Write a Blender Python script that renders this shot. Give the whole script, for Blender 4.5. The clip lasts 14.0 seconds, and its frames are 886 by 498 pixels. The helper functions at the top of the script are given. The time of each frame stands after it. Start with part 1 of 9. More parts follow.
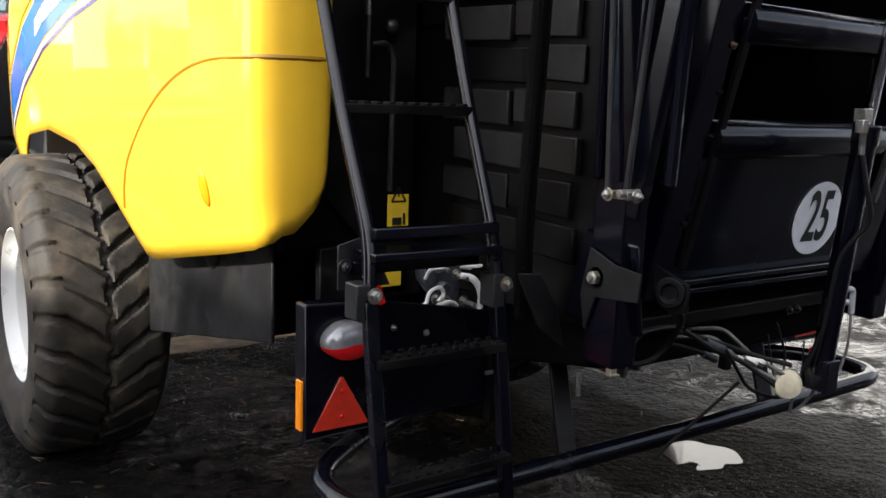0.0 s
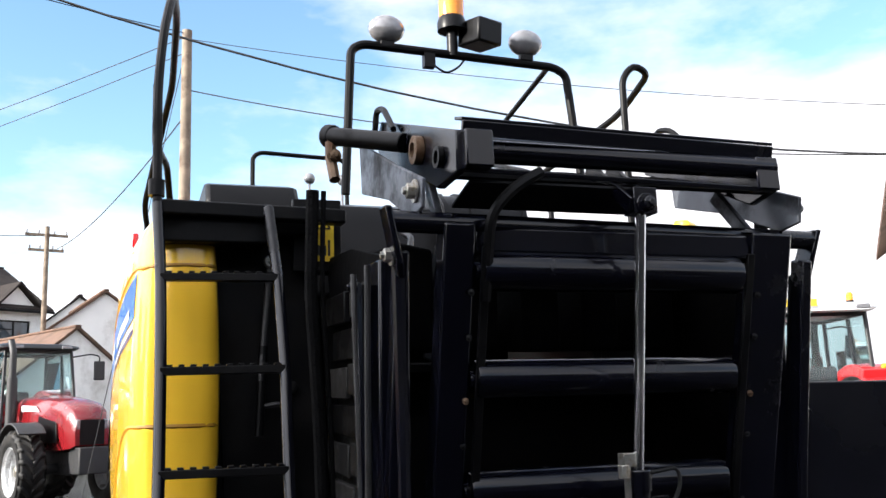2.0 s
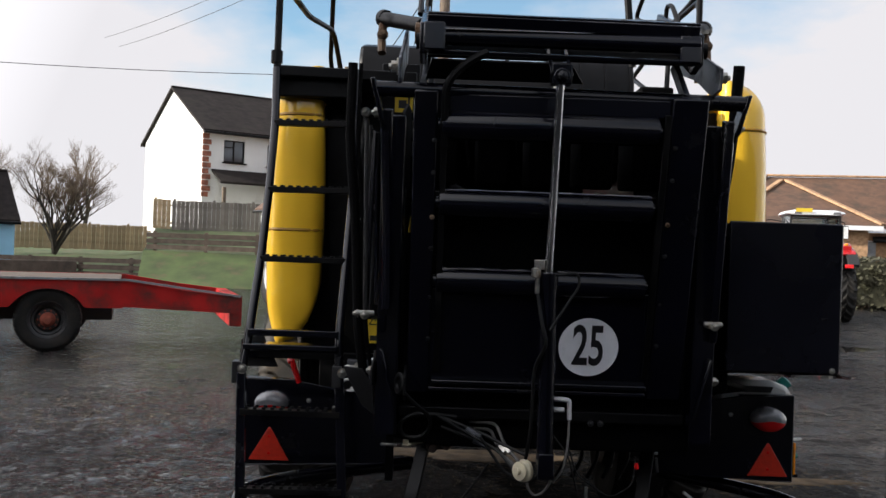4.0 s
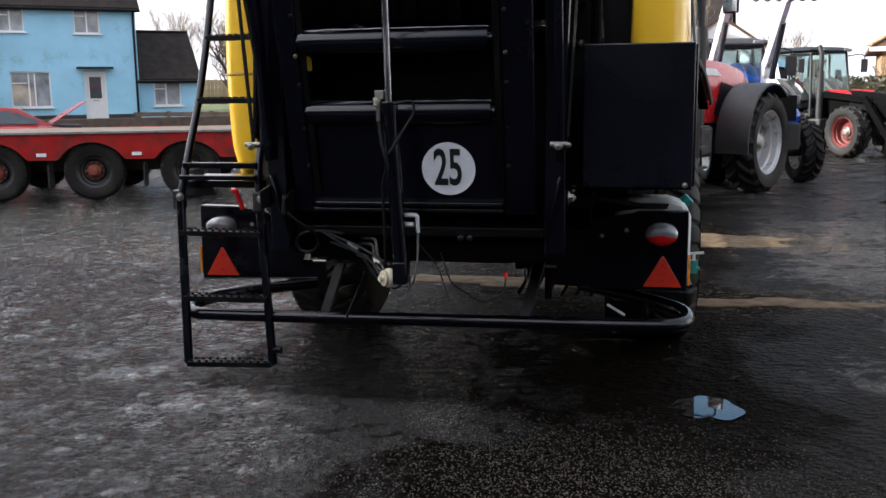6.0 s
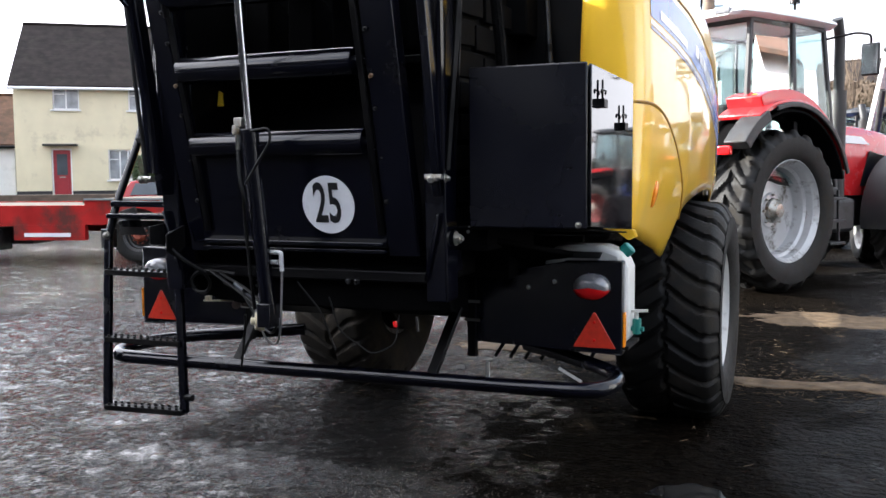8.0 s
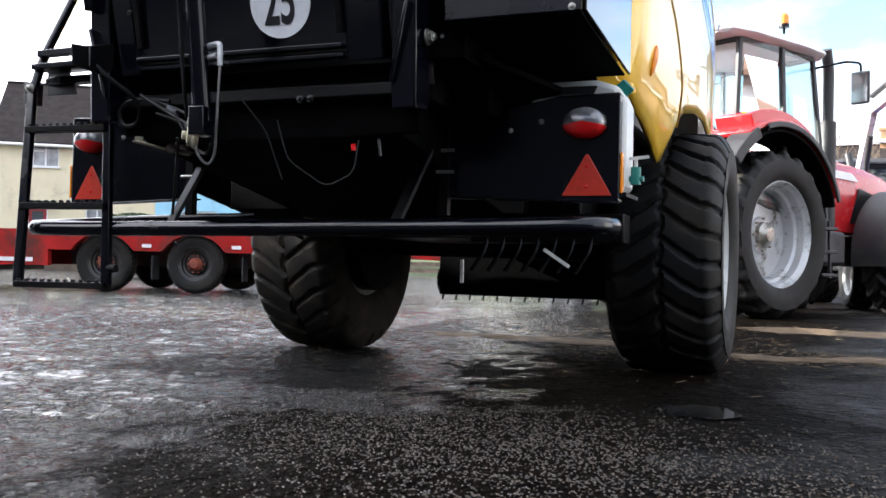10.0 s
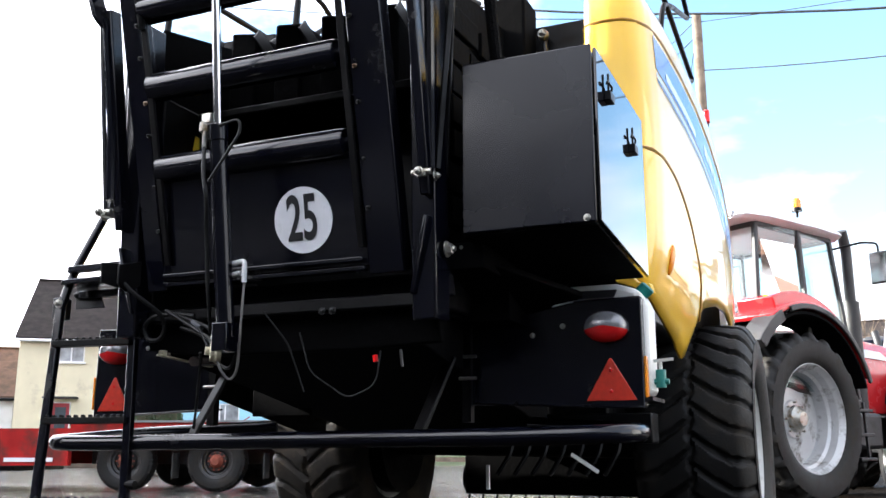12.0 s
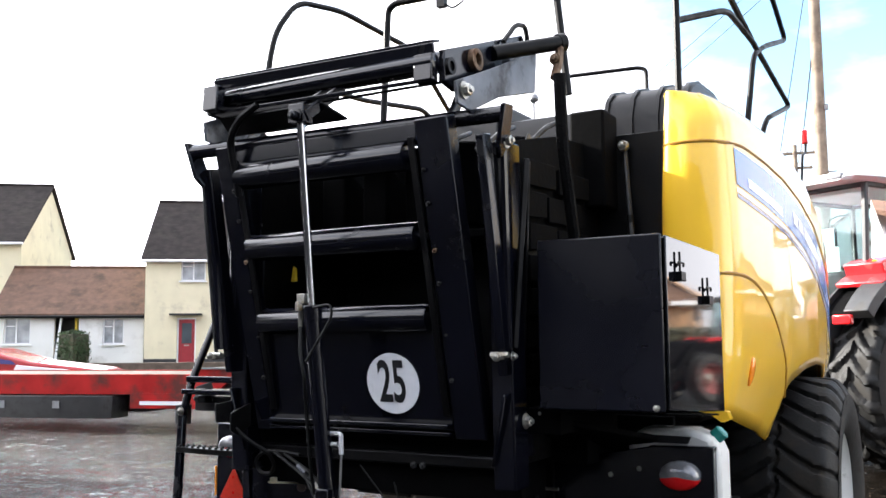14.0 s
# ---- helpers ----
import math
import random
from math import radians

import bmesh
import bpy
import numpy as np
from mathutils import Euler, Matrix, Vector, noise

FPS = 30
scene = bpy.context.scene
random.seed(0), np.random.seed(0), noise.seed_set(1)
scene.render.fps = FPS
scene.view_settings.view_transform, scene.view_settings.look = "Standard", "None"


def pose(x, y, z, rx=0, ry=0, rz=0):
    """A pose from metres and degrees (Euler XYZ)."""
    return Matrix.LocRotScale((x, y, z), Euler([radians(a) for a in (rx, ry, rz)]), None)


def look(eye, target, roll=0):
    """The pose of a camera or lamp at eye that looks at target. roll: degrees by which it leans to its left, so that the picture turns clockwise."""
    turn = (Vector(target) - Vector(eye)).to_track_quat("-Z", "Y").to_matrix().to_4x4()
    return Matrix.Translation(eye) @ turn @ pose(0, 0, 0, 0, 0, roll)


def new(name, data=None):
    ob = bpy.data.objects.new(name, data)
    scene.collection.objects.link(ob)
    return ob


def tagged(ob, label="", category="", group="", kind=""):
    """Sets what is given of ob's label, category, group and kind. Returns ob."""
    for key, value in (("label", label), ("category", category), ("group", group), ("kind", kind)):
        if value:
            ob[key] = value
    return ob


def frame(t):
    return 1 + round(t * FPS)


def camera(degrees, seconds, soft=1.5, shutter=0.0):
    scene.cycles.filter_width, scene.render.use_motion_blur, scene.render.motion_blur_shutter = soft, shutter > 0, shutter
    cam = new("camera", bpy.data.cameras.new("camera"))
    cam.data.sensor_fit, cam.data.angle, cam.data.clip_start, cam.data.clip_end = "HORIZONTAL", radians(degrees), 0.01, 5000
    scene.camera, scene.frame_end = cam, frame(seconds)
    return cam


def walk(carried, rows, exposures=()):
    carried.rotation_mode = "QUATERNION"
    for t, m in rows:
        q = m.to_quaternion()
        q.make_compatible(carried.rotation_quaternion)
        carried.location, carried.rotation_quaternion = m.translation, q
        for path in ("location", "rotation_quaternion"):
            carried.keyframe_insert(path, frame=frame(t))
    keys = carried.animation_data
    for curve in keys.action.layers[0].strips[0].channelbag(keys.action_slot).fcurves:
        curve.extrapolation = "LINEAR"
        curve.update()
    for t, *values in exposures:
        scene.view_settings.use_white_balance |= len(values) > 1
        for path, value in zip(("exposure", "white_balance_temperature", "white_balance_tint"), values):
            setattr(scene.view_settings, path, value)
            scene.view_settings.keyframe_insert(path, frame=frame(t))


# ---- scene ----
cam = camera(51.0, 14.0)
PATH = [
    (0, (-2.039, -1.925, 1.523), (-0.899, -0.312, 1.208), 1.8),
    (0.5, (-1.775, -2.049, 1.524), (-0.77, -0.324, 1.419), -0.6),
    (1, (-1.488, -2.319, 1.597), (-0.671, -0.494, 1.58), -1.6),
    (1.5, (-1.256, -2.463, 1.613), (-0.589, -0.593, 1.857), 0.4),
    (2, (-1.078, -2.617, 1.641), (-0.453, -0.748, 1.984), -1.8),
    (2.5, (-0.841, -2.87, 1.613), (-0.521, -0.901, 1.746), -1.4),
    (4.8, (0.065, -3.839, 1.551), (0.012, -1.843, 1.431), 0.8),
    (5, (0.216, -3.88, 1.569), (0.125, -1.891, 1.373), -0.0),
    (5.5, (0.559, -3.977, 1.562), (0.332, -2.015, 1.246), -0.7),
    (6, (0.808, -3.861, 1.53), (0.427, -1.927, 1.195), -0.7),
    (6.5, (1.041, -3.713, 1.569), (0.581, -1.772, 1.428), -1.1),
    (7, (1.348, -3.724, 1.579), (0.755, -1.814, 1.586), 2.4),
    (7.5, (1.62, -3.607, 1.553), (0.938, -1.728, 1.495), -0.8),
    (8, (1.753, -3.258, 1.349), (0.979, -1.421, 1.188), -0.4),
    (8.5, (1.726, -2.948, 0.981), (0.87, -1.144, 0.857), 1.1),
    (9, (1.634, -2.887, 0.663), (0.754, -1.091, 0.708), 2.3),
    (9.2, (1.616, -2.857, 0.591), (0.792, -1.035, 0.611), 2.4),
    (11.3, (1.627, -2.803, 0.469), (0.918, -0.937, 0.579), 1.3),
    (11.5, (1.627, -2.802, 0.505), (0.881, -0.959, 0.721), 0.7),
    (12, (1.622, -2.82, 0.571), (0.851, -1.024, 0.996), 0.0),
    (12.5, (1.622, -2.836, 0.6), (0.837, -1.055, 1.059), -0.4),
    (13, (1.602, -2.864, 0.686), (0.793, -1.1, 1.172), 2.0),
    (13.5, (1.658, -2.945, 0.945), (0.779, -1.17, 1.224), 3.0),
    (14, (1.831, -3.057, 1.379), (0.839, -1.332, 1.579), -0.4),
]
EXPOSURE = [(0.0, 1.3, 6350, 10), (1.0, 1.5, 6350, 10), (2.0, 1.35, 6300, 10), (2.5, 0.9, 6300, 10), (4.8, 0.5, 6450, 10), (5.5, 0.85, 6450, 10), (6.0, 1.2, 6250, 10),
            (6.5, 1.6, 6200, 10), (7.5, 1.8, 6150, 10), (9.0, 1.8, 6100, 10), (12.0, 2.1, 6200, 10), (14.0, 2.0, 6250, 10)]
walk(cam, [(t, look(eye, target, roll)) for t, eye, target, roll in PATH], EXPOSURE)

# world and sun
SUN_TO = Vector((-0.94, -0.13, 0.40)).normalized()   # towards the sun
world = bpy.data.worlds.new("sky")
scene.world = world
world.use_nodes = True
wn, wl = world.node_tree.nodes, world.node_tree.links
wn.clear()
w_out, w_bg = wn.new("ShaderNodeOutputWorld"), wn.new("ShaderNodeBackground")
w_sky = wn.new("ShaderNodeTexSky")
w_sky.sky_type, w_sky.sun_disc = "NISHITA", False
w_sky.sun_elevation = math.asin(SUN_TO.z)
w_sky.sun_rotation = math.atan2(SUN_TO.x, SUN_TO.y)
w_sky.air_density, w_sky.dust_density, w_sky.ozone_density = 1.0, 0.25, 2.6
w_co = wn.new("ShaderNodeTexCoord")
w_map = wn.new("ShaderNodeMapping")
w_map.inputs["Scale"].default_value = (1.0, 1.0, 2.4)
w_map.inputs["Location"].default_value = (0.35, 0.1, 0.0)
w_noise = wn.new("ShaderNodeTexNoise")
w_noise.inputs["Scale"].default_value, w_noise.inputs["Detail"].default_value, w_noise.inputs["Roughness"].default_value = 2.1, 9.0, 0.55
w_ramp = wn.new("ShaderNodeValToRGB")
w_ramp.color_ramp.elements[0].position, w_ramp.color_ramp.elements[1].position = 0.44, 0.62
w_sep = wn.new("ShaderNodeSeparateXYZ")
w_haze = wn.new("ShaderNodeMapRange")            # more cloud towards the horizon
w_haze.inputs["From Min"].default_value, w_haze.inputs["From Max"].default_value = 0.0, 0.36
w_haze.inputs["To Min"].default_value, w_haze.inputs["To Max"].default_value = 0.30, -0.05
w_add = wn.new("ShaderNodeMath")
w_clear = wn.new("ShaderNodeVectorMath")         # a clearer stretch of sky ahead
w_clear.operation = "DOT_PRODUCT"
w_clear.inputs[1].default_value = (-0.06, 0.953, 0.297)
w_open = wn.new("ShaderNodeMapRange")
w_open.inputs["From Min"].default_value, w_open.inputs["From Max"].default_value = 0.945, 0.997
w_open.inputs["To Min"].default_value, w_open.inputs["To Max"].default_value = 0.13, -0.15
w_sum = wn.new("ShaderNodeMath")
w_gain = wn.new("ShaderNodeMix")
w_gain.data_type, w_gain.blend_type = "RGBA", "MULTIPLY"
w_gain.inputs[0].default_value = 1.0
w_gain.inputs[7].default_value = (2.0, 2.05, 1.85, 1.0)
w_mix = wn.new("ShaderNodeMix")
w_mix.data_type = "RGBA"
wl.new(w_co.outputs["Generated"], w_map.inputs["Vector"])
wl.new(w_map.outputs["Vector"], w_noise.inputs["Vector"])
wl.new(w_co.outputs["Generated"], w_sep.inputs["Vector"])
wl.new(w_sep.outputs["Z"], w_haze.inputs["Value"])
wl.new(w_noise.outputs["Fac"], w_add.inputs[0])
wl.new(w_haze.outputs["Result"], w_add.inputs[1])
wl.new(w_co.outputs["Generated"], w_clear.inputs[0])
wl.new(w_clear.outputs["Value"], w_open.inputs["Value"])
wl.new(w_add.outputs[0], w_sum.inputs[0])
wl.new(w_open.outputs["Result"], w_sum.inputs[1])
wl.new(w_sum.outputs[0], w_ramp.inputs["Fac"])
wl.new(w_ramp.outputs["Color"], w_mix.inputs[0])
wl.new(w_sky.outputs["Color"], w_gain.inputs[6])
wl.new(w_gain.outputs[2], w_mix.inputs[6])
wl.new(w_mix.outputs[2], w_bg.inputs["Color"])
w_near = wn.new("ShaderNodeVectorMath")          # clouds glow towards the sun
w_near.operation = "DOT_PRODUCT"
w_near.inputs[1].default_value = SUN_TO
w_glow = wn.new("ShaderNodeMapRange")
w_glow.inputs["From Min"].default_value, w_glow.inputs["From Max"].default_value = 0.28, 1.0
w_glow.inputs["To Min"].default_value, w_glow.inputs["To Max"].default_value = 1.12, 3.9
w_lit = wn.new("ShaderNodeVectorMath")
w_lit.operation = "SCALE"
w_lit.inputs[0].default_value = (7.6, 7.4, 7.6)
wl.new(w_co.outputs["Generated"], w_near.inputs[0])
wl.new(w_near.outputs["Value"], w_glow.inputs["Value"])
wl.new(w_glow.outputs["Result"], w_lit.inputs["Scale"])
wl.new(w_lit.outputs["Vector"], w_mix.inputs[7])
w_bg.inputs["Strength"].default_value = 0.07
wl.new(w_bg.outputs["Background"], w_out.inputs["Surface"])

sun_data = bpy.data.lights.new("sun", "SUN")
sun_data.energy, sun_data.angle, sun_data.color = 5.0, radians(0.5), (1.0, 0.93, 0.82)
sun = new("sun", sun_data)
sun.matrix_world = look((0, 0, 0), -SUN_TO) @ Matrix()
sun.location = (-30, -4, 13)

# ---- materials ----
def shader(name, color, rough=0.5, metal=0.0, spread=0.0, scale=8.0, dirt=None, dirt_amount=0.0, dirt_scale=3.0,
           bump=0.0, bump_scale=60.0, coat=0.0, rough_spread=0.0, each=0.0, emit=0.0, alpha_glass=False, spec=0.5):
    """A principled surface with tone variation, worn or dirty patches and fine relief."""
    m = bpy.data.materials.new(name)
    m.use_nodes = True
    n, l = m.node_tree.nodes, m.node_tree.links
    b = n["Principled BSDF"]
    b.inputs["Roughness"].default_value, b.inputs["Metallic"].default_value = rough, metal
    b.inputs["Specular IOR Level"].default_value = spec
    b.inputs["Coat Weight"].default_value = coat
    b.inputs["Coat Roughness"].default_value = 0.03
    co = n.new("ShaderNodeTexCoord")
    col = None
    base = (*color, 1.0)
    b.inputs["Base Color"].default_value = base
    if spread or each:
        hsv = n.new("ShaderNodeHueSaturation")
        hsv.inputs["Color"].default_value = base
        val = None
        if spread:
            t = n.new("ShaderNodeTexNoise")
            t.inputs["Scale"].default_value, t.inputs["Detail"].default_value = scale, 6.0
            l.new(co.outputs["Object"], t.inputs["Vector"])
            r = n.new("ShaderNodeMapRange")
            r.inputs["From Min"].default_value, r.inputs["From Max"].default_value = 0.3, 0.7
            r.inputs["To Min"].default_value, r.inputs["To Max"].default_value = 1 - spread, 1 + spread
            l.new(t.outputs["Fac"], r.inputs["Value"])
            val = r.outputs["Result"]
        if each:
            i = n.new("ShaderNodeObjectInfo")
            q = n.new("ShaderNodeMapRange")
            q.inputs["To Min"].default_value, q.inputs["To Max"].default_value = 1 - each, 1 + each
            l.new(i.outputs["Random"], q.inputs["Value"])
            if val is None:
                val = q.outputs["Result"]
            else:
                k = n.new("ShaderNodeMath")
                k.operation = "MULTIPLY"
                l.new(val, k.inputs[0]), l.new(q.outputs["Result"], k.inputs[1])
                val = k.outputs[0]
        l.new(val, hsv.inputs["Value"])
        col = hsv.outputs["Color"]
    if dirt:
        t = n.new("ShaderNodeTexNoise")
        t.inputs["Scale"].default_value, t.inputs["Detail"].default_value, t.inputs["Roughness"].default_value = dirt_scale, 8.0, 0.65
        l.new(co.outputs["Object"], t.inputs["Vector"])
        r = n.new("ShaderNodeMapRange")
        r.inputs["From Min"].default_value, r.inputs["From Max"].default_value = 0.62 - dirt_amount * 0.35, 0.75 - dirt_amount * 0.2
        l.new(t.outputs["Fac"], r.inputs["Value"])
        x = n.new("ShaderNodeMix")
        x.data_type = "RGBA"
        x.inputs[7].default_value = (*dirt, 1.0)
        if col is None:
            x.inputs[6].default_value = base
        else:
            l.new(col, x.inputs[6])
        l.new(r.outputs["Result"], x.inputs[0])
        col = x.outputs[2]
        k = n.new("ShaderNodeMapRange")
        k.inputs["To Min"].default_value, k.inputs["To Max"].default_value = rough, min(1.0, rough + 0.45)
        l.new(r.outputs["Result"], k.inputs["Value"])
        l.new(k.outputs["Result"], b.inputs["Roughness"])
    elif rough_spread:
        t = n.new("ShaderNodeTexNoise")
        t.inputs["Scale"].default_value, t.inputs["Detail"].default_value = scale * 0.7 + 0.5, 5.0
        l.new(co.outputs["Object"], t.inputs["Vector"])
        k = n.new("ShaderNodeMapRange")
        k.inputs["From Min"].default_value, k.inputs["From Max"].default_value = 0.3, 0.7
        k.inputs["To Min"].default_value, k.inputs["To Max"].default_value = max(0.02, rough - rough_spread), min(1, rough + rough_spread)
        l.new(t.outputs["Fac"], k.inputs["Value"])
        l.new(k.outputs["Result"], b.inputs["Roughness"])
    if col is not None:
        l.new(col, b.inputs["Base Color"])
    if bump:
        t = n.new("ShaderNodeTexNoise")
        t.inputs["Scale"].default_value, t.inputs["Detail"].default_value = bump_scale, 5.0
        l.new(co.outputs["Object"], t.inputs["Vector"])
        u = n.new("ShaderNodeBump")
        u.inputs["Strength"].default_value, u.inputs["Distance"].default_value = bump, 0.01
        l.new(t.outputs["Fac"], u.inputs["Height"])
        l.new(u.outputs["Normal"], b.inputs["Normal"])
    if emit:
        b.inputs["Emission Color"].default_value, b.inputs["Emission Strength"].default_value = base, emit
    if alpha_glass:
        b.inputs["Transmission Weight"].default_value, b.inputs["IOR"].default_value = 1.0, 1.45
    return m


def rows_on(m, size, depth, axis="Z", space="Object", tone=0.0):
    """Lays courses (roof tiles, boards) as relief over a material."""
    n, l = m.node_tree.nodes, m.node_tree.links
    b = n["Principled BSDF"]
    co = n.new("ShaderNodeTexCoord")
    w = n.new("ShaderNodeTexWave")
    w.wave_type, w.bands_direction, w.wave_profile = "BANDS", axis, "SAW"
    w.inputs["Scale"].default_value = 0.3142 / size
    w.inputs["Distortion"].default_value, w.inputs["Detail Scale"].default_value = 0.15, 3.0
    l.new(co.outputs[space], w.inputs["Vector"])
    u = n.new("ShaderNodeBump")
    u.inputs["Strength"].default_value, u.inputs["Distance"].default_value = 1.0, depth
    l.new(w.outputs["Fac"], u.inputs["Height"])
    if b.inputs["Normal"].is_linked:
        l.new(b.inputs["Normal"].links[0].from_socket, u.inputs["Normal"])
    l.new(u.outputs["Normal"], b.inputs["Normal"])
    return m


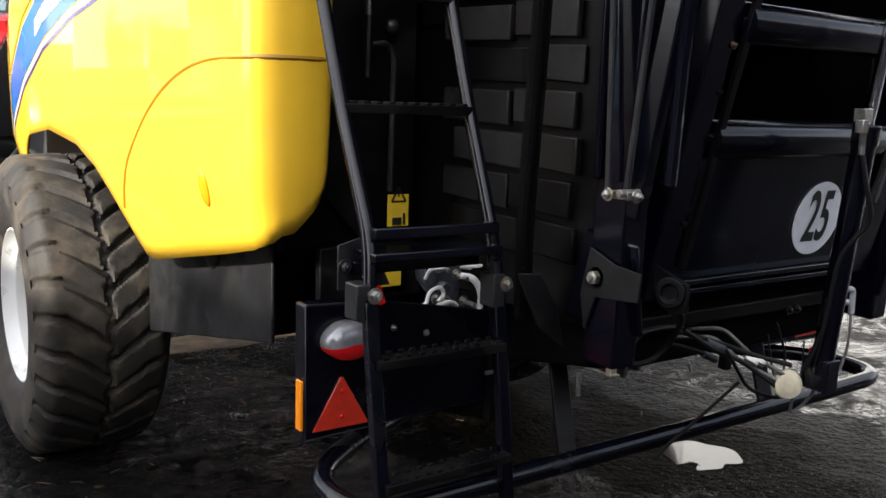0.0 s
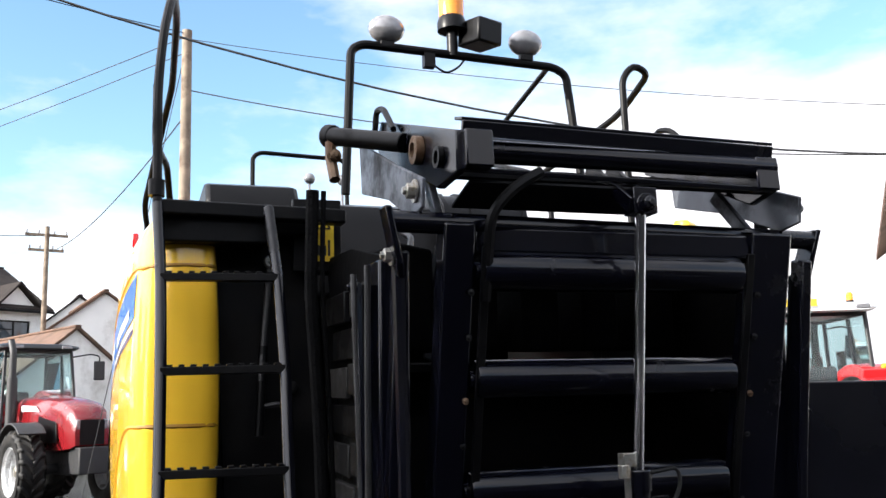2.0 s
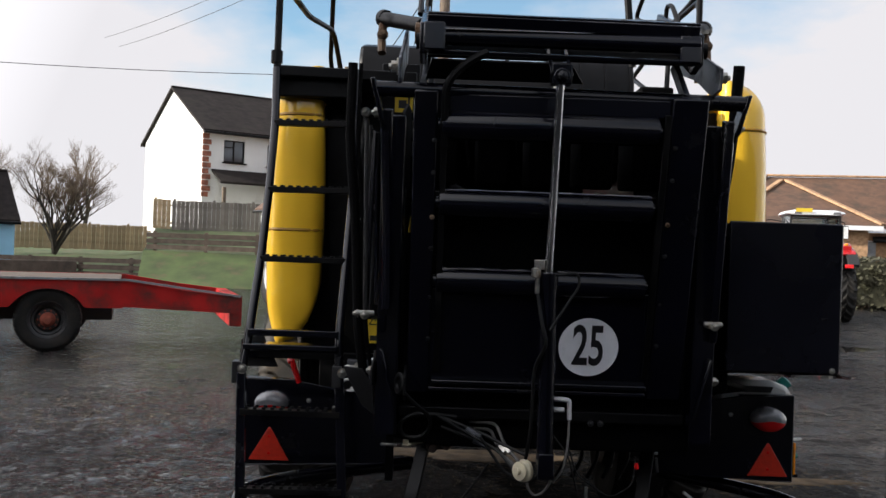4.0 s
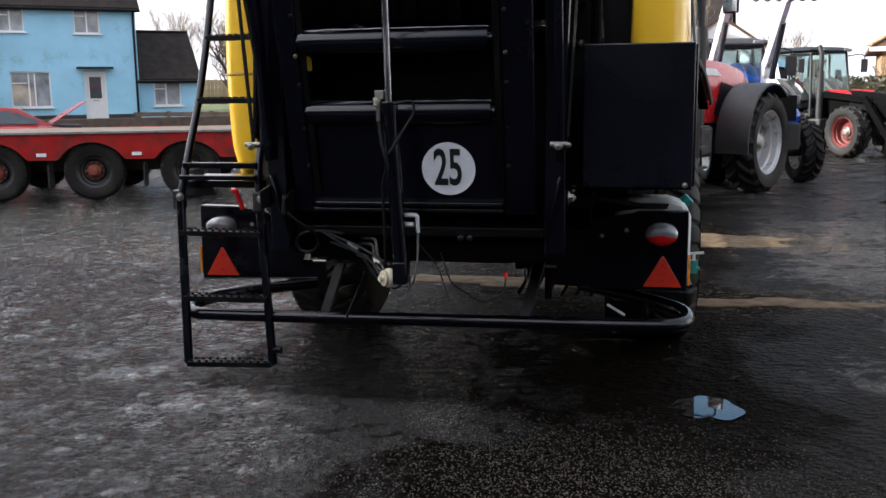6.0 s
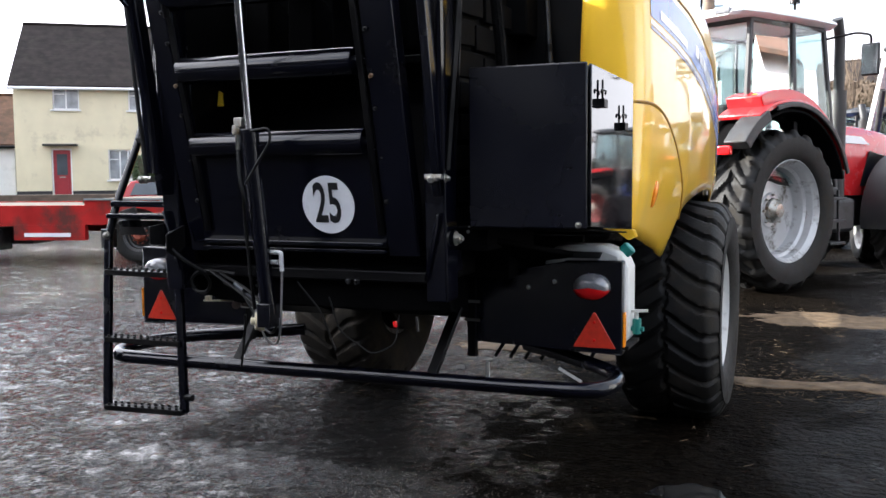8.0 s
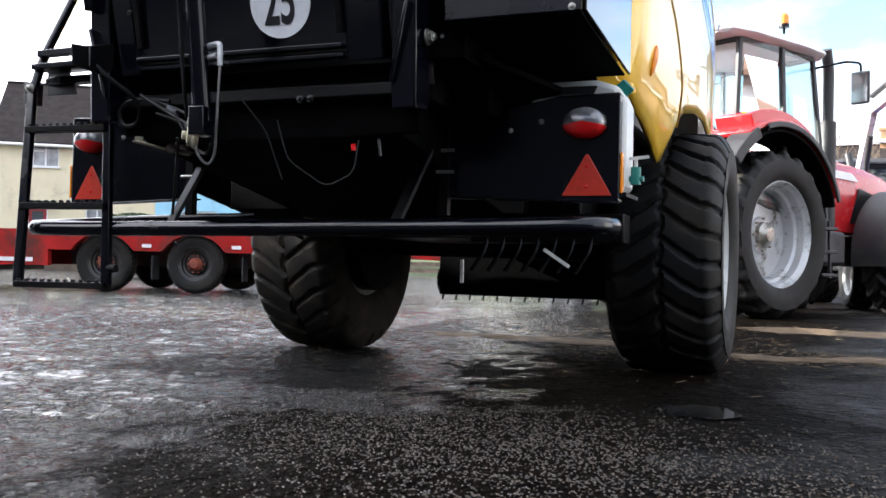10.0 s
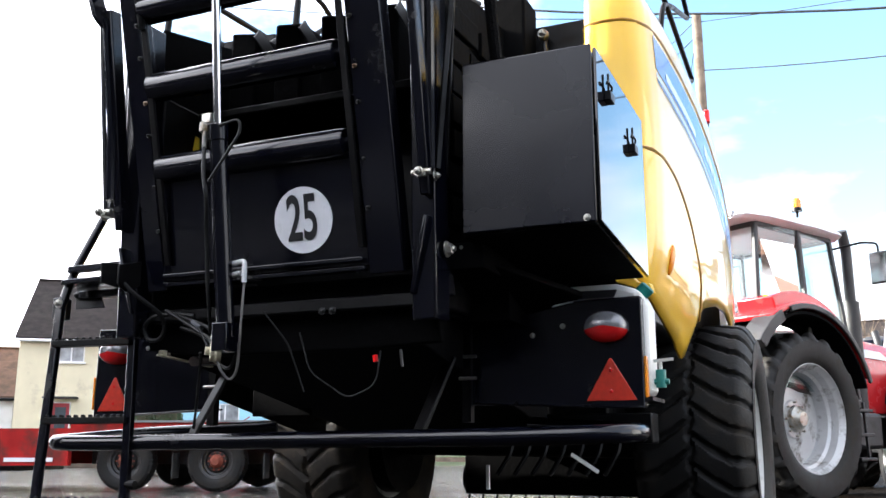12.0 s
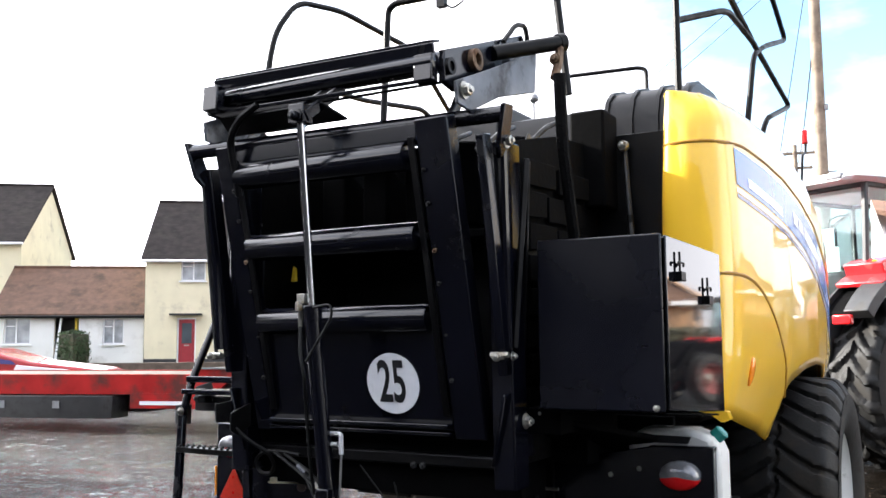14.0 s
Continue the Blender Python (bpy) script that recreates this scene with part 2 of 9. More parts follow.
DUST = (0.11, 0.095, 0.075)
M = {
    "black": shader("black_gloss_paint", (0.0022, 0.0025, 0.0055), 0.17, spec=0.42, spread=0.3, scale=5, dirt=(0.0040, 0.0037, 0.0042), dirt_amount=0.12, dirt_scale=4.0, bump=0.02, bump_scale=25),
    "black_satin": shader("black_satin_steel", (0.0018, 0.0018, 0.0022), 0.40, spec=0.16, spread=0.35, scale=9, dirt=(0.006, 0.0055, 0.005), dirt_amount=0.35, dirt_scale=6.0, bump=0.05, bump_scale=90),
    "box_satin": shader("satin_black_box_paint", (0.0026, 0.0029, 0.0060), 0.26, spec=0.35, spread=0.25, scale=3, rough_spread=0.10, bump=0.015, bump_scale=8),
    "black_mirror": shader("polished_black_panel", (0.006, 0.006, 0.008), 0.05, coat=0.5, rough_spread=0.03, scale=2.0, spread=0.2, bump=0.008, bump_scale=5.0),
    "black_plastic": shader("black_plastic", (0.0015, 0.0015, 0.0020), 0.36, spec=0.20, spread=0.2, scale=12, bump=0.06, bump_scale=150),
    "dark_grey": shader("grey_steel_plate", (0.013, 0.013, 0.014), 0.40, spread=0.3, scale=6, dirt=(0.012, 0.011, 0.010), dirt_amount=0.4, dirt_scale=5.0, bump=0.05),
    "bare_steel": shader("scuffed_blue_grey_steel", (0.12, 0.13, 0.15), 0.35, 0.6, spread=0.5, scale=5, dirt=(0.03, 0.03, 0.032), dirt_amount=0.5, dirt_scale=7),
    "yellow": shader("yellow_paint", (0.95, 0.565, 0.034), 0.34, spec=0.2, coat=0.9, spread=0.05, scale=3, rough_spread=0.04, bump=0.006, bump_scale=4),
    "yellow_groove": shader("yellow_shadow_gap", (0.36, 0.17, 0.004), 0.5, spread=0.1),
    "decal_blue": shader("blue_decal_film", (0.008, 0.115, 0.46), 0.25, coat=0.3, spread=0.15, scale=2.5),
    "decal_white": shader("white_decal_film", (0.78, 0.79, 0.82), 0.22, coat=0.4, spread=0.04),
    "decal_navy": shader("navy_decal_film", (0.035, 0.03, 0.16), 0.25, coat=0.4, spread=0.1),
    "rubber": shader("tyre_rubber", (0.006, 0.0058, 0.0056), 0.6, spec=0.3, spread=0.3, scale=20, dirt=(0.030, 0.026, 0.021), dirt_amount=0.30, dirt_scale=4.5, bump=0.15, bump_scale=70),
    # left baler tyre: dust, plus sunlight put into a paler base colour
    "sunlit_dusty_rubber": shader("sunlit_dusty_tyre_rubber", (0.020, 0.0175, 0.0145), 0.65, spec=0.3, spread=0.35, scale=14, dirt=(0.085, 0.070, 0.052), dirt_amount=0.42, dirt_scale=4.0, bump=0.15, bump_scale=70),
    "rim_white": shader("white_wheel_paint", (0.62, 0.62, 0.60), 0.4, spread=0.08, scale=6, dirt=DUST, dirt_amount=0.25, dirt_scale=6),
    "rim_silver": shader("silver_wheel_paint", (0.50, 0.51, 0.52), 0.38, 0.35, spread=0.1, scale=5, dirt=DUST, dirt_amount=0.3, dirt_scale=5),
    "rim_dark": shader("dull_red_wheel_paint", (0.16, 0.02, 0.018), 0.45, spread=0.15, scale=6, dirt=(0.04, 0.03, 0.025), dirt_amount=0.4, dirt_scale=6),
    "chrome": shader("chromed_rod", (0.72, 0.73, 0.75), 0.12, 1.0, spread=0.06, scale=20, rough_spread=0.05),
    "zinc": shader("zinc_plated_bolt", (0.42, 0.41, 0.37), 0.32, 0.85, spread=0.2, scale=40, dirt=(0.20, 0.14, 0.07), dirt_amount=0.3, dirt_scale=20),
    "brass": shader("rusty_brass", (0.12, 0.075, 0.042), 0.5, 0.4, spread=0.35, scale=30, dirt=(0.10, 0.045, 0.02), dirt_amount=0.4, dirt_scale=22),
    "red_reflector": shader("red_reflector", (0.54, 0.032, 0.015), 0.3, spread=0.12, scale=60, coat=0.3, bump=0.05, bump_scale=200),
    "red_lens": shader("red_lamp_lens", (0.66, 0.010, 0.012), 0.12, coat=0.7, bump=0.1, bump_scale=130),
    "clear_lens": shader("clear_lamp_lens", (0.20, 0.20, 0.21), 0.12, 0.25, coat=0.8, spread=0.25, scale=35, bump=0.15, bump_scale=110),
    "orange": shader("orange_reflector", (0.92, 0.27, 0.005), 0.25, coat=0.4, spread=0.1, scale=30),
    "amber": shader("amber_beacon_lens", (0.85, 0.28, 0.01), 0.15, coat=0.6, spread=0.12, scale=12),
    "white_plate": shader("white_disc_film", (0.72, 0.73, 0.76), 0.35, spread=0.06, scale=18, dirt=(0.42, 0.42, 0.43), dirt_amount=0.2, dirt_scale=9),
    "ink": shader("black_ink", (0.012, 0.012, 0.014), 0.4, spread=0.1),
    "jerry": shader("milky_white_plastic", (0.66, 0.66, 0.63), 0.4, spread=0.07, scale=6, dirt=(0.38, 0.36, 0.32), dirt_amount=0.2, dirt_scale=7),
    "teal": shader("teal_plastic", (0.015, 0.20, 0.17), 0.4, spread=0.12, scale=20),
    "label_yellow": shader("yellow_label", (0.72, 0.50, 0.03), 0.4, spread=0.08, scale=30),
    "hose": shader("black_rubber_hose", (0.005, 0.005, 0.005), 0.5, spec=0.25, spread=0.2, scale=30, bump=0.1, bump_scale=200),
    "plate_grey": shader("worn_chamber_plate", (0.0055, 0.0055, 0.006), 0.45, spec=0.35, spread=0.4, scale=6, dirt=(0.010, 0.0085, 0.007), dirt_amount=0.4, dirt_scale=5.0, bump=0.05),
    "dull_plate": shader("dull_grey_plate", (0.0068, 0.0068, 0.0074), 0.45, spec=0.3, spread=0.4, scale=9, dirt=(0.006, 0.0055, 0.005), dirt_amount=0.5, dirt_scale=8, bump=0.06),
    "valve": shader("stained_valve_block", (0.050, 0.036, 0.030), 0.5, 0.2, spread=0.4, scale=30),
    "dull_pipe": shader("dull_steel_pipe", (0.075, 0.073, 0.07), 0.4, 0.3, spread=0.3, scale=40),
    "grey_hose": shader("grey_nylon_hose", (0.13, 0.125, 0.12), 0.5, spread=0.3, scale=30),
    "wrap": shader("fabric_hose_sleeve", (0.0022, 0.0022, 0.0024), 0.85, spec=0.1, spread=0.35, scale=40, bump=0.5, bump_scale=120),
    "red_paint": shader("red_tractor_paint", (0.52, 0.018, 0.022), 0.25, coat=0.5, spread=0.08, scale=3, dirt=(0.20, 0.05, 0.04), dirt_amount=0.12, dirt_scale=5),
    "deep_red": shader("deep_red_tractor_paint", (0.15, 0.006, 0.009), 0.24, coat=0.5, spread=0.08, scale=3, dirt=(0.07, 0.018, 0.015), dirt_amount=0.12, dirt_scale=5),
    "blue_paint": shader("blue_tractor_paint", (0.012, 0.09, 0.50), 0.28, coat=0.4, spread=0.1, scale=4),
    "grey_plastic": shader("grey_moulded_plastic", (0.20, 0.205, 0.21), 0.5, spread=0.12, scale=7, dirt=(0.12, 0.11, 0.10), dirt_amount=0.2, dirt_scale=6),
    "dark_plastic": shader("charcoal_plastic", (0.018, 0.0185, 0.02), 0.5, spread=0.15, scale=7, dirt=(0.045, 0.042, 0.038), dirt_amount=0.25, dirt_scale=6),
    "white_roof": shader("pale_grey_roof_plastic", (0.72, 0.74, 0.76), 0.42, spread=0.06, scale=4),
    "loader_grey": shader("pale_loader_paint", (0.60, 0.61, 0.60), 0.4, spread=0.1, scale=4, dirt=(0.22, 0.20, 0.18), dirt_amount=0.3, dirt_scale=5),
    "trailer_red": shader("weathered_red_paint", (0.34, 0.016, 0.015), 0.66, spec=0.12, spread=0.22, scale=2.5, dirt=(0.10, 0.035, 0.03), dirt_amount=0.45, dirt_scale=2.2, bump=0.08),
    "car_red": shader("red_car_paint", (0.34, 0.02, 0.025), 0.2, coat=0.7, spread=0.07, scale=3),
    "hub_rust": shader("rusty_red_hub", (0.20, 0.045, 0.025), 0.7, spread=0.35, scale=15),
    "glass_dark": shader("window_glass", (0.06, 0.075, 0.09), 0.04, spread=0.25, scale=1.5, coat=0.4),
    "glass_house": shader("pale_curtained_glass", (0.30, 0.32, 0.34), 0.05, spread=0.45, scale=2.2, coat=0.4),
    # near-black: shade put into the colour of recesses; also the dark tractor's paint
    "dull_black": shader("dull_black_steel", (0.0016, 0.0016, 0.0018), 0.85, spec=0.06, spread=0.4, scale=8, bump=0.2, bump_scale=40),
    "glass_cab": shader("tinted_cab_glass", (0.62, 0.74, 0.74), 0.02, alpha_glass=True),
    "cream": shader("cream_painted_render", (0.68, 0.62, 0.44), 0.85, spread=0.06, scale=1.4, dirt=(0.46, 0.41, 0.30), dirt_amount=0.18, dirt_scale=0.9, bump=0.15, bump_scale=35),
    "sky_render": shader("pale_blue_painted_render", (0.33, 0.62, 0.80), 0.85, spread=0.06, scale=1.4, dirt=(0.22, 0.38, 0.48), dirt_amount=0.15, dirt_scale=0.9, bump=0.15, bump_scale=35),
    "white_render": shader("white_painted_render", (0.74, 0.74, 0.72), 0.85, spread=0.05, scale=1.2, dirt=(0.52, 0.51, 0.48), dirt_amount=0.2, dirt_scale=0.8, bump=0.15, bump_scale=35),
    "upvc": shader("white_window_plastic", (0.78, 0.79, 0.80), 0.35, spread=0.03),
    "plinth": shader("black_bitumen_plinth", (0.03, 0.03, 0.032), 0.8, spread=0.3, scale=3),
    "red_door": shader("dark_red_door_paint", (0.30, 0.018, 0.028), 0.4, spread=0.08),
    "white_door": shader("white_door_paint", (0.74, 0.74, 0.74), 0.4, spread=0.04),
    "slate": rows_on(shader("dark_slate_tiles", (0.023, 0.018, 0.0165), 0.85, spec=0.2, spread=0.35, scale=3.0, dirt=(0.038, 0.034, 0.029), dirt_amount=0.3, dirt_scale=1.3), 0.30, 0.03),
    "brown_tile": rows_on(shader("brown_concrete_tiles", (0.105, 0.055, 0.033), 0.75, spread=0.3, scale=3.0, dirt=(0.06, 0.042, 0.03), dirt_amount=0.3, dirt_scale=1.2), 0.32, 0.035),
    "brick": shader("red_chimney_brick", (0.30, 0.11, 0.07), 0.85, spread=0.35, scale=9, dirt=(0.14, 0.08, 0.06), dirt_amount=0.4, dirt_scale=4, bump=0.4, bump_scale=30),
    "brick_buff": shader("buff_brick", (0.40, 0.24, 0.13), 0.85, spread=0.3, scale=8, dirt=(0.22, 0.14, 0.09), dirt_amount=0.3, dirt_scale=3, bump=0.4, bump_scale=30),
    "fence_wood": shader("weathered_fence_wood", (0.42, 0.30, 0.17), 0.8, spread=0.25, scale=4, each=0.22, dirt=(0.20, 0.15, 0.10), dirt_amount=0.3, dirt_scale=2, bump=0.3, bump_scale=25),
    # shaded copy of the fence wood: the shadow is put into its grey
    "shaded_boards": shader("shaded_fence_boards", (0.17, 0.15, 0.13), 0.85, spread=0.25, scale=4, each=0.22, dirt=(0.09, 0.08, 0.065), dirt_amount=0.35, dirt_scale=2, bump=0.3, bump_scale=25),
    "old_wood": shader("dark_weathered_timber", (0.10, 0.075, 0.055), 0.85, spread=0.3, scale=4, each=0.25, bump=0.3, bump_scale=25),
    "pole_wood": shader("creosoted_pole_wood", (0.21, 0.165, 0.12), 0.8, spread=0.25, scale=5, dirt=(0.10, 0.07, 0.05), dirt_amount=0.35, dirt_scale=3, bump=0.3, bump_scale=30),
    "bark": shader("grey_brown_bark", (0.055, 0.045, 0.034), 0.9, spread=0.3, scale=8, bump=0.5, bump_scale=30),
    "twig": shader("winter_twigs", (0.13, 0.095, 0.065), 0.9, spread=0.25, scale=3),
    "leaf": shader("evergreen_leaf", (0.035, 0.065, 0.02), 0.6, spread=0.4, scale=4),
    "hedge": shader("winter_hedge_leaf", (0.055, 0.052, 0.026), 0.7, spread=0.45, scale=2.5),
    "grass": shader("winter_grass", (0.050, 0.074, 0.021), 0.9, spread=0.35, scale=1.2, dirt=(0.09, 0.072, 0.04), dirt_amount=0.3, dirt_scale=1.5, bump=0.5, bump_scale=20),
    "straw": shader("loose_straw", (0.12, 0.085, 0.045), 0.75, spread=0.35, scale=6),
    "grit": shader("grit_stones", (0.045, 0.034, 0.023), 0.45, spread=0.9, scale=60),
    # mud of the sunlit strips: sunlight is put into this paler colour
    "mud": shader("sunlit_mud", (0.095, 0.066, 0.038), 0.75, spec=0.2, spread=0.45, scale=9, bump=0.5, bump_scale=40),
    "water": shader("puddle_water", (0.018, 0.018, 0.018), 0.02, bump=0.01, bump_scale=6),
    "wire": shader("black_cable", (0.02, 0.02, 0.02), 0.6),
    "ceramic": shader("grey_insulator", (0.35, 0.35, 0.36), 0.3),
    "solar": shader("blue_solar_panel", (0.02, 0.035, 0.10), 0.1, coat=0.6, spread=0.15),
    "seat": shader("dark_seat_fabric", (0.03, 0.03, 0.035), 0.9, spread=0.2),
    "terracotta": shader("terracotta_pot", (0.36, 0.15, 0.08), 0.8, spread=0.2),
    "ivory": shader("ivory_nylon_roller", (0.62, 0.56, 0.40), 0.45, spread=0.15, scale=30),
    "lead": shader("grey_lead_flashing", (0.26, 0.27, 0.29), 0.6, spread=0.2, scale=5),
}


# ---- mesh helpers ----
def quad_faces(bm, a, b):
    for i in range(len(a)):
        j = (i + 1) % len(a)
        bm.faces.new((a[i], a[j], b[j], b[i]))


def box(bm, c, s, turn=None):
    """A block with centre c and sizes s, turned by the matrix turn about its centre."""
    r = turn.to_3x3() if turn else Matrix.Identity(3)
    v = [bm.verts.new(Vector(c) + r @ Vector((x * s[0] / 2, y * s[1] / 2, z * s[2] / 2))) for x in (-1, 1) for y in (-1, 1) for z in (-1, 1)]
    for f in ((0, 1, 3, 2), (4, 6, 7, 5), (0, 4, 5, 1), (2, 3, 7, 6), (0, 2, 6, 4), (1, 5, 7, 3)):
        bm.faces.new([v[i] for i in f])


def beam(bm, p, q, w, h, up=(0, 0, 1)):
    """A square-section bar from p to q: w across, h along up."""
    p, q = Vector(p), Vector(q)
    d = (q - p).normalized()
    side = d.cross(Vector(up))
    side = side.normalized() if side.length > 1e-4 else Vector((1, 0, 0))
    u = side.cross(d).normalized()
    e = [[bm.verts.new(o + side * a * w / 2 + u * b * h / 2) for a, b in ((-1, -1), (1, -1), (1, 1), (-1, 1))] for o in (p, q)]
    quad_faces(bm, e[0], e[1])
    bm.faces.new(e[0][::-1]), bm.faces.new(e[1])


def rounded(pts, fillet, n=5):
    pts = [Vector(p) for p in pts]
    if not fillet:
        return pts
    out = [pts[0]]
    for a, b, c in zip(pts, pts[1:], pts[2:]):
        k = min(fillet, (a - b).length * 0.48, (c - b).length * 0.48)
        p, q = b + (a - b).normalized() * k, b + (c - b).normalized() * k
        for i in range(n + 1):
            t = i / n
            out.append(p * (1 - t) ** 2 + b * 2 * t * (1 - t) + q * t ** 2)
    return out + [pts[-1]]


def tube(bm, pts, r, seg=10, fillet=0.0, r_end=None):
    """A round bar or pipe along pts, with bends of about the size fillet."""
    pts = rounded(pts, fillet)
    d = (pts[1] - pts[0]).normalized()
    side = d.orthogonal().normalized()
    rings = []
    for i, p in enumerate(pts):
        if 0 < i < len(pts) - 1:
            e = ((pts[i + 1] - p).normalized() + (p - pts[i - 1]).normalized()).normalized()
        else:
            e = (pts[min(i + 1, len(pts) - 1)] - pts[max(i - 1, 0)]).normalized()
        side = (side - e * side.dot(e)).normalized()
        up = e.cross(side)
        k = r if r_end is None else r + (r_end - r) * i / (len(pts) - 1)
        rings.append([bm.verts.new(p + (side * math.cos(a) + up * math.sin(a)) * k) for a in (2 * math.pi * j / seg for j in range(seg))])
    for a, b in zip(rings, rings[1:]):
        quad_faces(bm, a, b)
    bm.faces.new(rings[0][::-1]), bm.faces.new(rings[-1])


def cyl(bm, p, q, r, r2=None, seg=20):
    tube(bm, [p, q], r, seg, 0, r if r2 is None else r2)


def turned(bm, profile, p, axis, seg=24):
    """A turned solid: profile of (radius, way along the axis) from the point p."""
    axis = Vector(axis).normalized()
    side = axis.orthogonal().normalized()
    up = axis.cross(side)
    rings = []
    for r, h in profile:
        o = Vector(p) + axis * h
        rings.append([bm.verts.new(o + (side * math.cos(a) + up * math.sin(a)) * max(r, 1e-4)) for a in (2 * math.pi * j / seg for j in range(seg))])
    for a, b in zip(rings, rings[1:]):
        quad_faces(bm, a, b)
    bm.faces.new(rings[0][::-1]), bm.faces.new(rings[-1])


def slab(bm, outline, thick):
    """A flat plate: outline of points in one plane, drawn out by the vector thick."""
    a = [bm.verts.new(Vector(p)) for p in outline]
    b = [bm.verts.new(Vector(p) + Vector(thick)) for p in outline]
    quad_faces(bm, a, b)
    bm.faces.new(a[::-1]), bm.faces.new(b)


def egg(bm, c, s, seg=16, rings=9):
    """An ellipsoid with centre c and half sizes s."""
    turned_rings = []
    for i in range(1, rings):
        a = math.pi * i / rings
        turned_rings.append([bm.verts.new((c[0] + s[0] * math.sin(a) * math.cos(b), c[1] + s[1] * math.sin(a) * math.sin(b), c[2] + s[2] * math.cos(a)))
                             for b in (2 * math.pi * j / seg for j in range(seg))])
    for a, b in zip(turned_rings, turned_rings[1:]):
        quad_faces(bm, a, b)
    bm.faces.new(turned_rings[0]), bm.faces.new(turned_rings[-1][::-1])


def finish(bm, name, material, bevel=0.0, sharp=35):
    bmesh.ops.recalc_face_normals(bm, faces=bm.faces)
    me = bpy.data.meshes.new(name)
    bm.to_mesh(me)
    bm.free()
    me.polygons.foreach_set("use_smooth", [True] * len(me.polygons))
    me.set_sharp_from_angle(angle=radians(sharp))
    for x in (material if isinstance(material, (list, tuple)) else [material]):
        me.materials.append(x)
    ob = new(name, me)
    if bevel:
        k = ob.modifiers.new("edge", "BEVEL")
        k.width, k.segments, k.limit_method, k.angle_limit = bevel, 2, "ANGLE", radians(40)
        k.harden_normals = False
    return ob


def part(name, bm, material, parent, label="", bevel=0.0, sharp=35):
    ob = finish(bm, name, material, bevel, sharp)
    ob.parent = parent
    return tagged(ob, label)


def thing(name, label, category, m=None, group=""):
    ob = new(name)
    ob.empty_display_size = 0.2
    if m is not None:
        ob.matrix_basis = m
    return tagged(ob, label, category, group)


def solid(name, bm, material, label, category, group="", kind="", bevel=0.0, sharp=35):
    return tagged(finish(bm, name, material, bevel, sharp), label, category, group, kind)


def made(*calls):
    """A new bmesh, filled by calls of (function, arguments...)."""
    bm = bmesh.new()
    for f, *a in calls:
        f(bm, *a)
    return bm


def bolt(bm, p, axis, r=0.012):
    axis = Vector(axis).normalized()
    turned(bm, [(r * 1.5, 0), (r * 1.5, r * 0.25)], p, axis, 16)
    turned(bm, [(r, 0), (r, r * 0.9), (r * 0.8, r * 1.0)], Vector(p) + axis * r * 0.25, axis, 6)
    turned(bm, [(r * 0.5, 0), (r * 0.5, r * 0.6)], Vector(p) + axis * r * 1.1, axis, 10)


def lettering(text, height, squeeze, weight, parent, place, turn, name, material, label=""):
    """Letters of the built-in font as a thin mesh, centred at place."""
    cu = bpy.data.curves.new(name, "FONT")
    cu.body, cu.align_x, cu.align_y, cu.size, cu.extrude, cu.offset = text, "CENTER", "CENTER", 1.0, 0.0, weight
    cu.resolution_u = 4
    tmp = new(name, cu)
    me = bpy.data.meshes.new_from_object(tmp.evaluated_get(bpy.context.evaluated_depsgraph_get()))
    bpy.data.objects.remove(tmp)
    k = height / 0.72
    me.transform(Matrix.Diagonal((k * squeeze, k, 1, 1)))
    me.transform(Matrix.Translation(place) @ turn.to_4x4())
    me.materials.clear()
    me.materials.append(material)
    ob = new(name, me)
    ob.parent = parent
    return tagged(ob, label)


